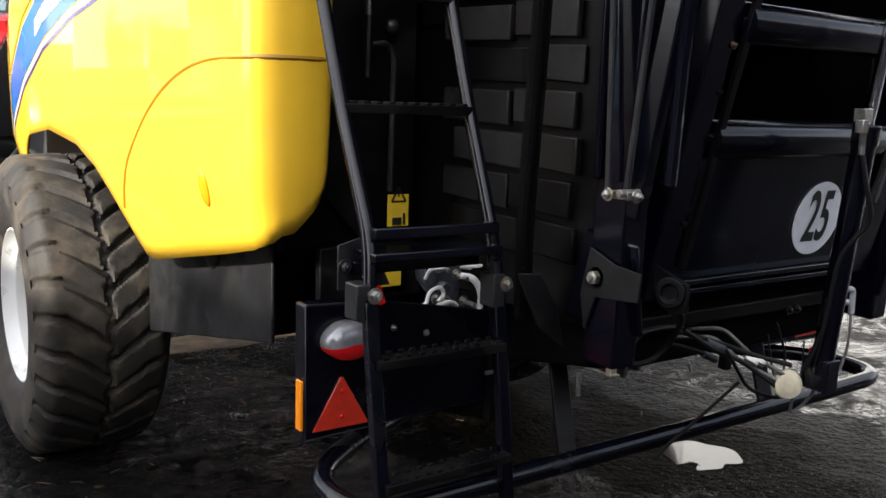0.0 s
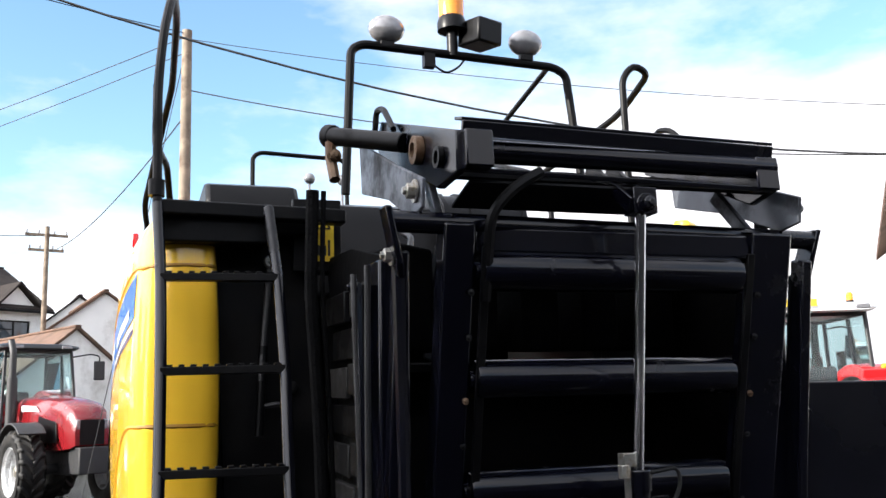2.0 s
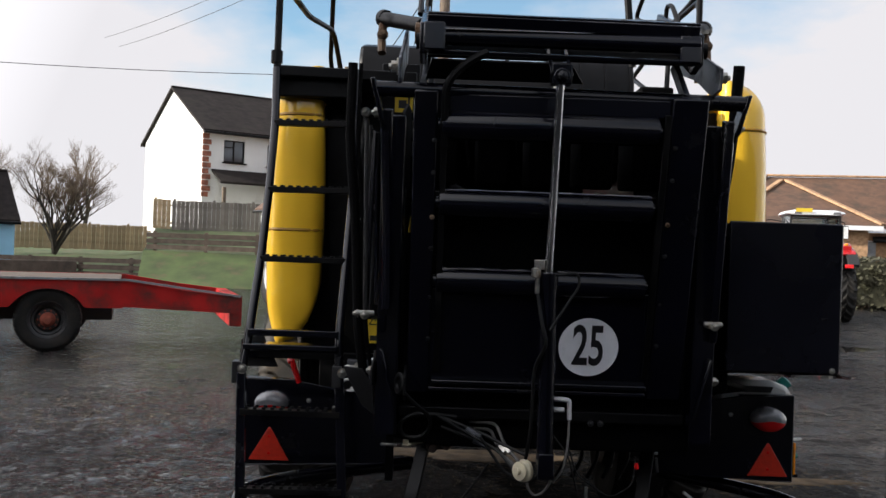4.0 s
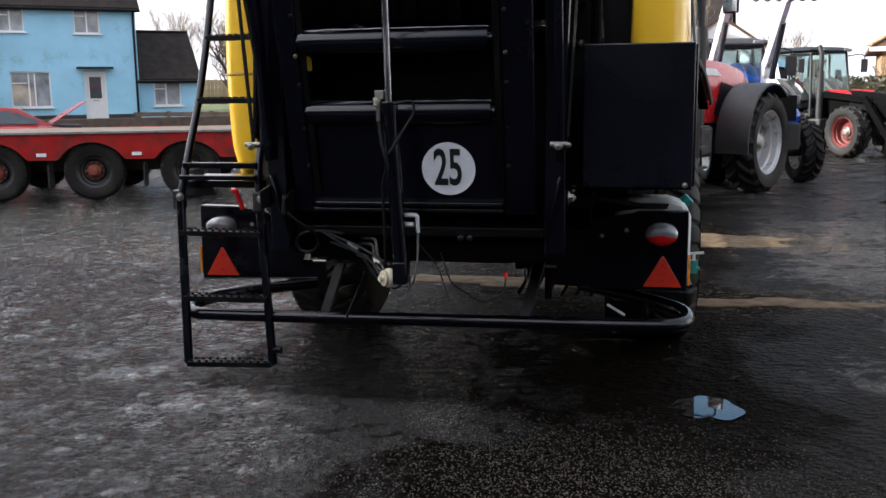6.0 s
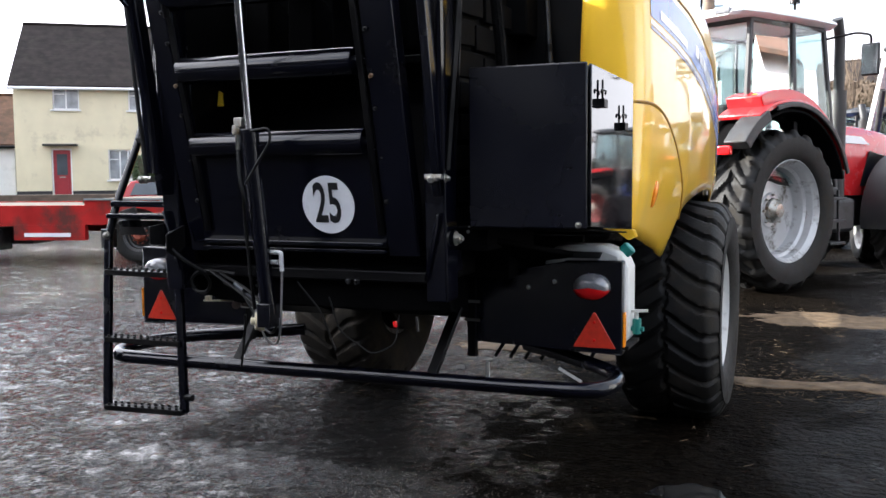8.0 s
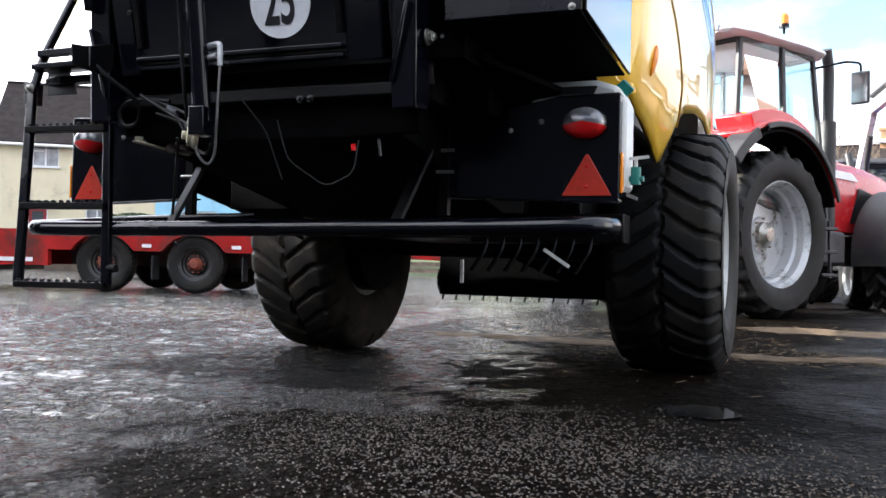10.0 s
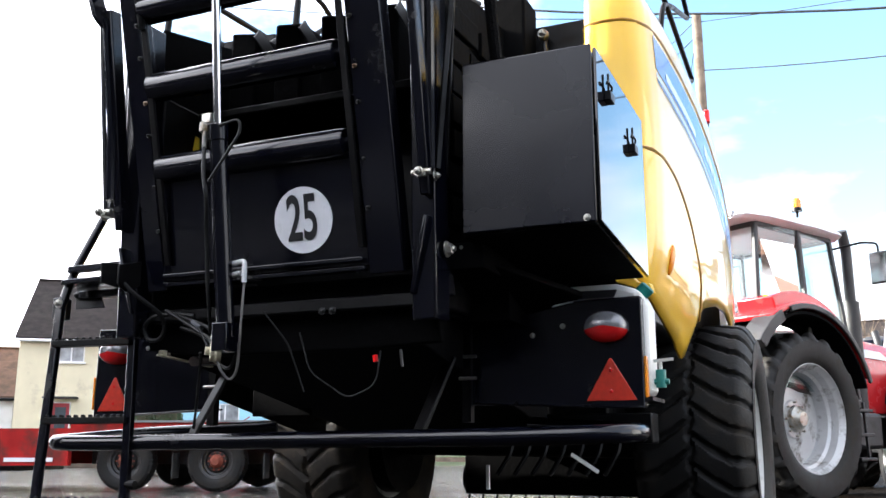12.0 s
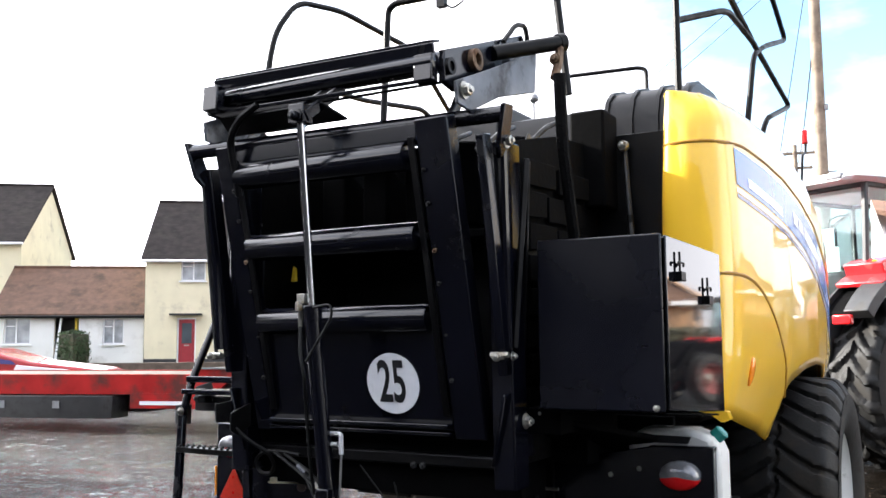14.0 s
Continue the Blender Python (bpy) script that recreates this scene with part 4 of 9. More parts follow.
def shell_mesh(side):
    bm = bmesh.new()
    ss = sorted({*np.linspace(0, plan_len[7], 22), *np.linspace(plan_len[7], S_END, 70)})
    rows = []
    vs = list(np.linspace(0, 0.86, 20)) + [0.885, 0.91, 0.935, 0.955, 0.97, 0.982, 0.991, 0.997, 1.0]
    for s in ss:
        low, top = shell_low(s, side), shell_top(plan_at(s)[1])
        col = []
        for v in vs:
            p = shell_point(s, low + (top - low) * v)
            col.append(bm.verts.new(out_at(side, p)))
        p = shell_point(s, top)
        q = Vector((p.x * 0.90, p.y + 0.07, top - 0.05)) if s > plan_len[6] else Vector((p.x * along(s, [0, plan_len[6]], [1.0, 0.92]), p.y + 0.05, top - 0.05))
        col.append(bm.verts.new(out_at(side, q)))
        rows.append(col)
    for a, b in zip(rows, rows[1:]):
        for i in range(len(a) - 1):
            bm.faces.new((a[i], a[i + 1], b[i + 1], b[i]))
    return bm


def strip_on_shell(side, upper, lower, lift, n=40):
    """A film on the shell between two edges, each given as rows of (y, z)."""
    bm = bmesh.new()
    y0, y1 = max(upper[0][0], lower[0][0]), min(upper[-1][0], lower[-1][0])
    rows = []
    for i in range(n + 1):
        y = y0 + (y1 - y0) * i / n
        a, b = along(y, [p[0] for p in lower], [p[1] for p in lower]), along(y, [p[0] for p in upper], [p[1] for p in upper])
        col = []
        for j in range(7):
            p = shell_point(s_of_y(y), a + (b - a) * j / 6, lift)
            col.append(bm.verts.new(out_at(side, p)))
        rows.append(col)
    for a, b in zip(rows, rows[1:]):
        for i in range(6):
            bm.faces.new((a[i], a[i + 1], b[i + 1], b[i]))
    return bm


def line_on_shell(side, pts, r, lift=0.0, by_s=False):
    bm = bmesh.new()
    path = []
    for a, z in pts:
        p = shell_point(a if by_s else s_of_y(a), z, lift)
        path.append(out_at(side, p))
    tube(bm, path, r, 6)
    return bm


DECAL_TOP = [(0.46, 2.10), (0.9, 2.085), (1.3, 2.06), (1.7, 2.01), (2.1, 1.93), (2.5, 1.78), (2.8, 1.63), (3.0, 1.50)]
DECAL_LOW = [(0.46, 1.96), (0.9, 1.925), (1.3, 1.885), (1.7, 1.82), (2.1, 1.72), (2.5, 1.57), (2.8, 1.43), (3.0, 1.32)]
lower_seam = [(s, 1.62) for s in np.linspace(0.02, plan_len[6], 9)] + [(s_of_y(y), 1.62 - 0.52 * max(0, (y - 0.42) / 0.92) ** 2.3) for y in np.linspace(0.42, 1.32, 18)]
upper_seam = [(s, 2.105) for s in np.linspace(0.02, plan_len[6], 9)] + [(s_of_y(y), along(y, [0.4, 0.6, 0.9, 1.3, 1.7, 2.1, 2.5, 2.9], [2.11, 2.125, 2.118, 2.095, 2.045, 1.965, 1.82, 1.60])) for y in np.linspace(0.42, 2.9, 30)]
for side in (-1, 1):
    shell = part("side_shell", shell_mesh(side), M["yellow"], baler, "glossy yellow moulded side panel", sharp=60)
    k = shell.modifiers.new("wall", "SOLIDIFY")
    k.thickness, k.offset = 0.012, -1
    part("shut_line", line_on_shell(side, lower_seam, 0.008, -0.003, True), M["yellow_groove"], shell)
    part("shut_line", line_on_shell(side, upper_seam, 0.008, -0.003, True), M["yellow_groove"], shell)
    part("decal", strip_on_shell(side, DECAL_TOP, DECAL_LOW, 0.002), M["decal_blue"], shell, "blue swoosh decal")
    part("decal_line", strip_on_shell(side, [(y, z - 0.035) for y, z in DECAL_LOW], [(y, z - 0.05) for y, z in DECAL_LOW], 0.002), M["decal_navy"], shell)
    part("decal_line", strip_on_shell(side, [(y, z - 0.012) for y, z in DECAL_LOW], [(y, z - 0.03) for y, z in DECAL_LOW], 0.002), M["decal_white"], shell)
    part("decal_lettering", strip_on_shell(side, [(0.62, 2.005), (1.0, 1.975), (1.2, 1.955)], [(0.62, 1.967), (1.0, 1.937), (1.2, 1.915)], 0.0035), M["decal_white"], shell, "plain white bar where lettering stood")
    for k_ in range(6):
        ya, yb = 1.45 + k_ * 0.135, 1.45 + k_ * 0.135 + 0.115
        za, zb = [along(v_, [p_[0] for p_ in DECAL_TOP], [a_ * 0.62 + b_ * 0.38 for (_, a_), (_, b_) in zip(DECAL_TOP, DECAL_LOW)]) for v_ in (ya, yb)]
        zc_, zd_ = [along(v_, [p_[0] for p_ in DECAL_TOP], [a_ * 0.30 + b_ * 0.70 for (_, a_), (_, b_) in zip(DECAL_TOP, DECAL_LOW)]) for v_ in (ya, yb)]
        part("decal_lettering", strip_on_shell(side, [(ya, za), (yb, zb)], [(ya, zc_), (yb, zd_)], 0.0035, 4), M["decal_white"], shell)
    slot = bmesh.new()
    rings_ = []
    for f_, lift_ in ((1.0, -0.002), (0.97, 0.005), (0.8, 0.009), (0.45, 0.012), (0.05, 0.013)):
        ring_ = []
        for j_ in range(18):
            a_ = 2 * math.pi * j_ / 18
            p = shell_point(s_of_y(0.60 + 0.024 * f_ * math.cos(a_)), 1.26 + 0.056 * f_ * math.sin(a_), lift_)
            ring_.append(slot.verts.new(out_at(side, p)))
        rings_.append(ring_)
    for ra_, rb_ in zip(rings_, rings_[1:]):
        quad_faces(slot, ra_, rb_)
    slot.faces.new(rings_[-1])
    part("marker_reflector", slot, M["orange"], shell, "oval orange side marker")
    cl = bmesh.new()
    lx, ly, lz = (0.97, 2.88, 2.61) if side > 0 else (-1.09, 3.2, 2.71)
    tube(cl, [(lx, ly - 0.28, lz - 0.50), (lx, ly - 0.12, lz - 0.13), (lx, ly, lz - 0.10), (lx, ly + 0.02, lz - 0.04)], 0.008, 8, 0.03)
    br = part("lamp_bracket", cl, M["black_satin"], shell)
    lm = bmesh.new()
    box(lm, (lx, ly, lz), (0.035, 0.05, 0.085))
    part("clearance_lamp", lm, M["red_lens"], br, "red clearance lamp", 0.008)

# body, chamber and hood behind the panels
core = bmesh.new()
box(core, (0.03, 1.75, 1.32), (0.98, 3.3, 0.84))
box(core, (0.03, 2.15, 0.80), (0.80, 2.1, 0.36))
box(core, (0.03, 1.55, 0.80), (1.28, 0.7, 0.34))
part("bale_chamber", core, M["black_satin"], baler, bevel=0.01)
for c_, s_ in (((-0.475, -0.10, 1.38), (0.03, 0.62, 0.78)), ((0.535, -0.10, 1.38), (0.03, 0.62, 0.78)), ((0.03, -0.12, 1.00), (0.98, 0.60, 0.04)),
               ((0.03, -0.02, 1.755), (0.98, 0.42, 0.03)), ((0.03, 0.12, 1.38), (0.96, 0.03, 0.74))):
    part("chamber_wall", made((box, c_, s_)), M["black_satin"], baler, bevel=0.006)
for sx in (-1, 1):
    bh = bmesh.new()
    zt_ = 2.30 if sx < 0 else 2.19
    slab(bh, [(sx * 0.50, 0.42, 0.92), (sx * 0.80, 0.42, 1.25), (sx * 0.85, 0.42, zt_), (sx * 0.50, 0.42, zt_)], (0, 0.02, 0))
    box(bh, (sx * 0.66, 0.40, 1.02), (0.34, 0.03, 0.16))
    part("bulkhead", bh, M["black_satin"], baler, bevel=0.004)
    inner = bmesh.new()
    box(inner, (sx * 0.72, 1.9, 1.62), (0.40, 2.9, 1.10))
    part("side_housing", inner, M["black_plastic"], baler, bevel=0.03)
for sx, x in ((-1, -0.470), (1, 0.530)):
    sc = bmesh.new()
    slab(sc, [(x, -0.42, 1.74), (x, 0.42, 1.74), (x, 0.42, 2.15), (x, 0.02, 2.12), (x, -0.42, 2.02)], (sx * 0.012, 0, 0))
    # cheeks near-black: the shade inside the chute is put into their colour
    part("side_cheek", sc, M["dull_black"], baler, bevel=0.004)
    if sx > 0:
        part("shell_bracket", made((slab, [(0.92, 0.28, 1.16), (0.935, 0.28, 1.132), (0.985, 0.30, 1.118), (1.02, 0.32, 1.088), (1.045, 0.36, 1.10), (1.04, 0.33, 1.13), (1.0, 0.30, 1.135), (0.985, 0.28, 1.158)], (0.006, 0.02, 0))), M["yellow"], baler, bevel=0.006)
prof = [(0.34, 2.02), (0.36, 2.10), (0.42, 2.13), (0.9, 2.16), (1.5, 2.20), (3.2, 2.2), (3.2, 2.0), (0.40, 2.0)]
part("hood", made((slab, [(-0.55, y, z) for y, z in prof], (1.12, 0, 0))), M["black_plastic"], baler, "black moulded hood along the top", 0.015)
top_hood = [(1.42, 2.10), (1.44, 2.50), (1.50, 2.585), (1.64, 2.625), (2.3, 2.625), (2.8, 2.50), (3.2, 2.25), (3.2, 2.1)]
part("knotter_hood", made((slab, [(-0.40, y, z) for y, z in top_hood], (0.66, 0, 0))), M["black_plastic"], baler, bevel=0.015)
part("side_cover", made((slab, [(-0.80, y, z + 0.075) for y, z in top_hood], (0.41, 0, 0))), M["black_plastic"], baler, "black smooth top cover", 0.02)
cover = [(1.30, 2.10), (1.31, 2.47), (1.35, 2.57), (1.43, 2.635), (1.58, 2.675), (1.9, 2.685), (2.5, 2.58), (3.1, 2.25), (3.1, 2.1), (1.3, 2.05)]
side_cover = part("side_cover", made((slab, [(0.245, y, z) for y, z in cover], (0.43, 0, 0))), M["black_plastic"], baler, "black ribbed top cover", 0.015)
for k_ in range(4):
    x = 0.255 + 0.13 * k_
    part("cover_rib", made((slab, [(x, y - 0.012, z) for y, z in cover[:2]] + [(x, y - 0.008, z + 0.010) for y, z in cover[2:4]] + [(x, y, z + 0.013) for y, z in cover[4:7]] + [(x, y, z - 0.03) for y, z in cover[6:3:-1]] + [(x, 1.37, 2.50), (x, 1.35, 2.15)], (0.02, 0, 0))), M["black_plastic"], side_cover)
part("end_box", made((box, (0.555, 0.36, 2.08), (0.14, 0.16, 0.38))), M["dull_black"], baler, bevel=0.01)
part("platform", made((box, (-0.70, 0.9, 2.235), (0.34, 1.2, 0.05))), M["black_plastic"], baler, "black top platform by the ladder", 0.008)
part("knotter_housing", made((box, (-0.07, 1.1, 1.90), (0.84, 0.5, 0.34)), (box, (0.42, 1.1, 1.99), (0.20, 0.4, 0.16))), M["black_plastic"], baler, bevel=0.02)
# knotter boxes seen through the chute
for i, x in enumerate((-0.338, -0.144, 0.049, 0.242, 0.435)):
    kb = part("knotter_box", made((slab, [(x - 0.060, -0.14, 1.80), (x + 0.058, -0.14, 1.80), (x + 0.058, -0.14, 2.095 + 0.006 * (i % 2)), (x - 0.060, -0.14, 2.115)], (0, 0.30, 0.02))), M["dull_black"], baler, bevel=0.012)
    part("knotter_strap", made((beam, (x + 0.064, -0.155, 2.085), (x + 0.11, 0.12, 1.90), 0.006, 0.05)), M["dark_grey"], kb)
    part("knotter_arm", made((tube, [(x + 0.02, -0.02, 2.10), (x + 0.05, 0.04, 2.16), (x + 0.04, 0.2, 2.22)], 0.010, 8, 0.03)), M["dark_grey"], baler)
part("knotter_finger", made((beam, (-0.389, -0.100, 1.831), (-0.345, -0.100, 1.814), 0.012, 0.012)), M["zinc"], baler, "worn bright knotter finger", 0.003)
part("knotter_finger", made((beam, (-0.302, -0.100, 1.801), (-0.200, -0.100, 1.756), 0.012, 0.022)), M["bare_steel"], baler, "worn bright knotter finger", 0.003)
part("yellow_tag", made((slab, [(-0.452, -0.26, 1.615), (-0.425, -0.26, 1.615), (-0.428, -0.26, 1.665), (-0.443, -0.26, 1.675)], (0, 0.006, 0))), M["label_yellow"], baler, "small yellow tag inside the chute")

# staggered side plates of the chamber
rng_plate = random.Random(5)
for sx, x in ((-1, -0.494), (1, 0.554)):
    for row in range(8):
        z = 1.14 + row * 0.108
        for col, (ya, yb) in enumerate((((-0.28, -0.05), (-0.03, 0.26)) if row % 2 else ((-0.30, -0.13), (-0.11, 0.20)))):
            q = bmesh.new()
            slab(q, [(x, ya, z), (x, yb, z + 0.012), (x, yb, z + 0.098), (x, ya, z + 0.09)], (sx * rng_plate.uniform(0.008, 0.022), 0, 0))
            # right-hand plates near-black, with shade put into the colour; left ones stay grey
            part("chamber_plate", q, (M["plate_grey"] if rng_plate.random() < 0.7 else M["black_satin"]) if sx < 0 else M["dull_black"], baler, bevel=0.004)

# upright posts beside the chute, with pivot plates
for sx, x in ((-1, -0.500), (1, 0.560)):
    post = bmesh.new()
    beam(post, (x, -0.43, 0.93), (x, -0.47, 2.00), 0.075, 0.10, (0, 1, 0))
    slab(post, [(x - sx * 0.04, -0.50, 1.00), (x + sx * 0.012, -0.52, 1.22), (x + sx * 0.012, -0.36, 1.24), (x + sx * 0.012, -0.30, 1.02)], (sx * 0.012, 0, 0))
    frame_post = part("post", post, M["black"], baler, bevel=0.008)
    part("pivot_bolt", made((bolt, (x + sx * 0.045, -0.425, 1.136), (sx, 0, 0), 0.016)), M["zinc"], frame_post, "zinc plated pivot bolt")
    edge = bmesh.new()
    beam(edge, (x + sx * 0.02, -0.50, 1.28), (x + sx * 0.015, -0.63, 2.0), 0.03, 0.05, (0, 1, 0))
    part("lift_arm", edge, M["black"], frame_post, bevel=0.005)
    for k, dy in enumerate((0.0, 0.055)):
        rod = bmesh.new()
        cyl(rod, (sx * 0.575 + 0.0, -0.528 + dy, 1.345), (sx * 0.575 + sx * 0.01, -0.60 + dy * 2.6, 1.97), 0.0075, seg=8)
        part("density_rod", rod, M["dark_grey"], frame_post)
    cv = bmesh.new()
    box(cv, (sx * 0.575, -0.52, 1.335), (0.03, 0.05, 0.018))
    turned(cv, [(0.009, 0), (0.009, 0.06)], (sx * 0.575 - 0.03, -0.535, 1.34), (1, 0, 0), 10)
    bolt(cv, (sx * 0.575 + sx * 0.026, -0.50, 1.335), (sx, 0, 0), 0.010)
    bolt(cv, (sx * 0.575, -0.557, 1.335), (0, -1, 0), 0.010)
    part("clevis", cv, M["zinc"], frame_post, "zinc plated rod clevis", 0.003)

# the bale chute, folded up
LEAN_Y = 0.27


def chute_y(z):
    return -0.545 - (z - 1.46) * LEAN_Y if z > 1.40 else -0.497 - (z - 1.248) * 0.20


chute = part("bale_chute", made((beam, (-0.395, chute_y(1.08) + 0.03, 1.08), (-0.395, chute_y(2.06) + 0.03, 2.06), 0.075, 0.06, (0, 1, 0))), M["black"], baler, "black folded bale chute with rollers", 0.006)
part("chute_beam", made((beam, (0.435, chute_y(1.08) + 0.03, 1.08), (0.435, chute_y(2.06) + 0.03, 2.06), 0.115, 0.06, (0, 1, 0))), M["black"], chute, bevel=0.006)
part("chute_beam", made((beam, (-0.357, chute_y(2.0) + 0.03, 2.02), (0.377, chute_y(2.0) + 0.03, 2.02), 0.05, 0.06)), M["black"], chute, bevel=0.006)
pan = bmesh.new()
slab(pan, [(-0.36, chute_y(1.10), 1.10), (0.38, chute_y(1.10), 1.10), (0.38, chute_y(1.43), 1.43), (-0.36, chute_y(1.43), 1.43)], (0, 0.02, 0.005))
part("chute_panel", pan, M["black"], chute, bevel=0.004)
lip = bmesh.new()
beam(lip, (-0.35, chute_y(1.115) - 0.012, 1.115), (0.37, chute_y(1.115) - 0.012, 1.115), 0.03, 0.014)
beam(lip, (-0.36, chute_y(1.09) - 0.004, 1.09), (0.37, chute_y(1.09) - 0.004, 1.09), 0.03, 0.014)
part("chute_lip", lip, M["black"], chute, bevel=0.003)
for z in (1.456, 1.708, 1.949):
    y = chute_y(z) + 0.005
    part("roller", made((turned, [(0.02, 0), (0.02, 0.012), (0.044, 0.013), (0.046, 0.02), (0.046, 0.682), (0.044, 0.692), (0.02, 0.693), (0.02, 0.705)], (-0.355, y, z), (1, 0, 0), 24)), M["black"], chute)
# bolted edge strips
for x in (-0.335, 0.365):
    strip = bmesh.new()
    beam(strip, (x, chute_y(1.15) - 0.012, 1.15), (x, chute_y(2.0) - 0.012, 2.0), 0.02, 0.012, (0, 1, 0))
    st = part("edge_strip", strip, M["black_satin"], chute, bevel=0.002)
    for z in (1.26, 1.40, 1.56, 1.66, 1.80, 1.90):
        part("plug", made((bolt, (x + (0.03 if x > 0 else -0.03), chute_y(z) - 0.012, z), (0, -1, 0.2), 0.0055)), M["black_satin"] if z != 1.66 else M["brass"], st)
disc = part("speed_disc", made((turned, [(0.100, 0), (0.100, 0.003)], (0.171, chute_y(1.248) - 0.004, 1.248), (0, -1, -0.20), 56)), M["white_plate"], chute, "round white disc with the number 25")
lettering("25", 0.138, 0.57, 0.02, disc, Vector((0.170, chute_y(1.248) - 0.0088, 1.247)), Euler((radians(90 + 11.3), 0, 0)).to_matrix(), "numeral", M["ink"], "black numerals 25")

# top of the chute: two end plates with tubes between them, rising forwards
def fold_z(y):
    return 2.205 + (y + 0.75) * 0.335


fold = part("fold_section", made((slab, [(-0.42, -0.76, 2.155), (-0.42, -0.76, 2.25), (-0.42, -0.12, 2.468), (-0.42, -0.07, 2.43), (-0.42, -0.09, 2.36), (-0.42, -0.45, 2.22), (-0.42, -0.62, 2.15)], (0.022, 0, 0))), M["black"], chute, bevel=0.004)
part("end_plate", made((slab, [(0.452, -0.68, 2.165), (0.452, -0.68, 2.262), (0.452, -0.12, 2.468), (0.452, -0.07, 2.43), (0.452, -0.09, 2.36), (0.452, -0.45, 2.22), (0.452, -0.60, 2.15)], (0.022, 0, 0))), M["black"], fold, bevel=0.004)
for x, y in ((-0.375, -0.772), (0.422, -0.705)):
    part("end_cap", made((box, (x, y, 2.203), (0.065, 0.04, 0.085), Euler((-0.05, 0, 0)).to_matrix().to_4x4())), M["black"], fold, bevel=0.004)
part("fold_lip", made((beam, (-0.398, -0.742, 2.262), (0.452, -0.705, 2.262), 0.012, 0.034, (0, -0.3, 1)), (beam, (-0.398, -0.72, 2.290), (0.452, -0.69, 2.290), 0.05, 0.008, (0, -0.3, 1)), (beam, (-0.398, -0.735, 2.168), (0.452, -0.70, 2.168), 0.03, 0.012, (0, -0.3, 1))), M["black"], fold, bevel=0.002)
for y, r in ((-0.70, 0.027), (-0.585, 0.033), (-0.475, 0.036), (-0.365, 0.036), (-0.235, 0.034), (-0.135, 0.030)):
    part("fold_tube", made((turned, [(r * 0.7, 0), (r, 0.004), (r, 0.850), (r * 0.7, 0.854)], (-0.398, y, fold_z(y)), (1, 0, 0), 20)), M["black"], fold)
part("fold_plate", made((slab, [(-0.396, -0.66, 2.172), (0.450, -0.66, 2.172), (0.450, -0.20, 2.325), (-0.396, -0.20, 2.325)], (0, 0.003, -0.008))), M["dull_black"], fold)
part("fold_flap", made((slab, [(-0.38, -0.735, 2.140), (0.05, -0.735, 2.140), (0.10, -0.66, 2.095), (-0.40, -0.66, 2.095)], (0, 0.004, 0.008))), M["black_satin"], fold, bevel=0.002)
for sx, x in ((-1, -0.475), (1, 0.520)):
    g = bmesh.new()
    slab(g, [(x, -0.12, 2.40), (x, -0.14, 2.245), (x, -0.42, 2.165), (x, -0.62, 2.075), (x, -0.70, 2.085), (x, -0.71, 2.15), (x, -0.50, 2.235)], (sx * 0.010, 0, 0))
    part("gusset", g, M["bare_steel"], fold, "scuffed steel gusset plate", 0.003)
    xp = -0.421 if sx < 0 else 0.475
    rg = bmesh.new()
    turned(rg, [(0.020, 0), (0.036, 0.0), (0.036, 0.02), (0.020, 0.022), (0.018, 0.006)], (xp, -0.50, 2.275), (sx, 0, 0), 20)
    part("pivot_ring", rg, M["brass"], fold, "rusty brass pivot ring")
    part("pivot_hole", made((turned, [(0.026, 0), (0.026, 0.012), (0.016, 0.012), (0.016, 0.004)], (xp, -0.655, 2.215), (sx, 0, 0), 16)), M["black_satin"], fold)
    sp = bmesh.new()
    cyl(sp, (xp, -0.36, 2.335), (xp + sx * 0.16, -0.12, 2.415), 0.026, seg=14)
    turned(sp, [(0.033, 0), (0.033, 0.03)], (xp + sx * 0.14, -0.14, 2.408), (sx * 0.16, 0.24, 0.08), 14)
    part("spindle", sp, M["black_satin"], fold, bevel=0.003)
    nb = bmesh.new()
    tube(nb, [(xp + sx * 0.012, -0.30, 2.39), (xp + sx * 0.012, -0.20, 2.48), (xp + sx * 0.012, -0.12, 2.50), (xp + sx * 0.012, -0.10, 2.43)], 0.009, 8, 0.03)
    part("wire_clip", nb, M["black_satin"], fold)
    hk = bmesh.new()
    tube(hk, [(xp + sx * 0.15, -0.14, 2.40), (xp + sx * 0.155, -0.16, 2.34), (xp + sx * 0.15, -0.19, 2.27)], 0.016, 8, 0.02)
    bolt(hk, (xp + sx * 0.15, -0.18, 2.34), (0, -1, 0), 0.014)
    part("hook", hk, M["brass"], fold, "rusty linkage hook")
    part("gusset_bolt", made((bolt, (x + sx * 0.012, -0.665, 2.130), (sx, 0, 0), 0.018)), M["zinc"], fold)
    part("brace", made((beam, (x * 0.86, -0.60, 2.06), (x * 0.83, -0.48, 2.20), 0.02, 0.035)), M["bare_steel"], fold, bevel=0.003)
part("grab_loop", made((tube, [(-0.335, chute_y(1.90) - 0.02, 1.88), (-0.335, chute_y(2.06) - 0.03, 2.07), (-0.28, -0.75, 2.13), (-0.21, -0.74, 2.17)], 0.013, 8, 0.06)), M["black_satin"], fold)
ct = part("cross_tube", made((cyl, (-0.555, -0.685, 2.055), (0.635, -0.60, 2.06), 0.025, None, 16)), M["black"], chute)
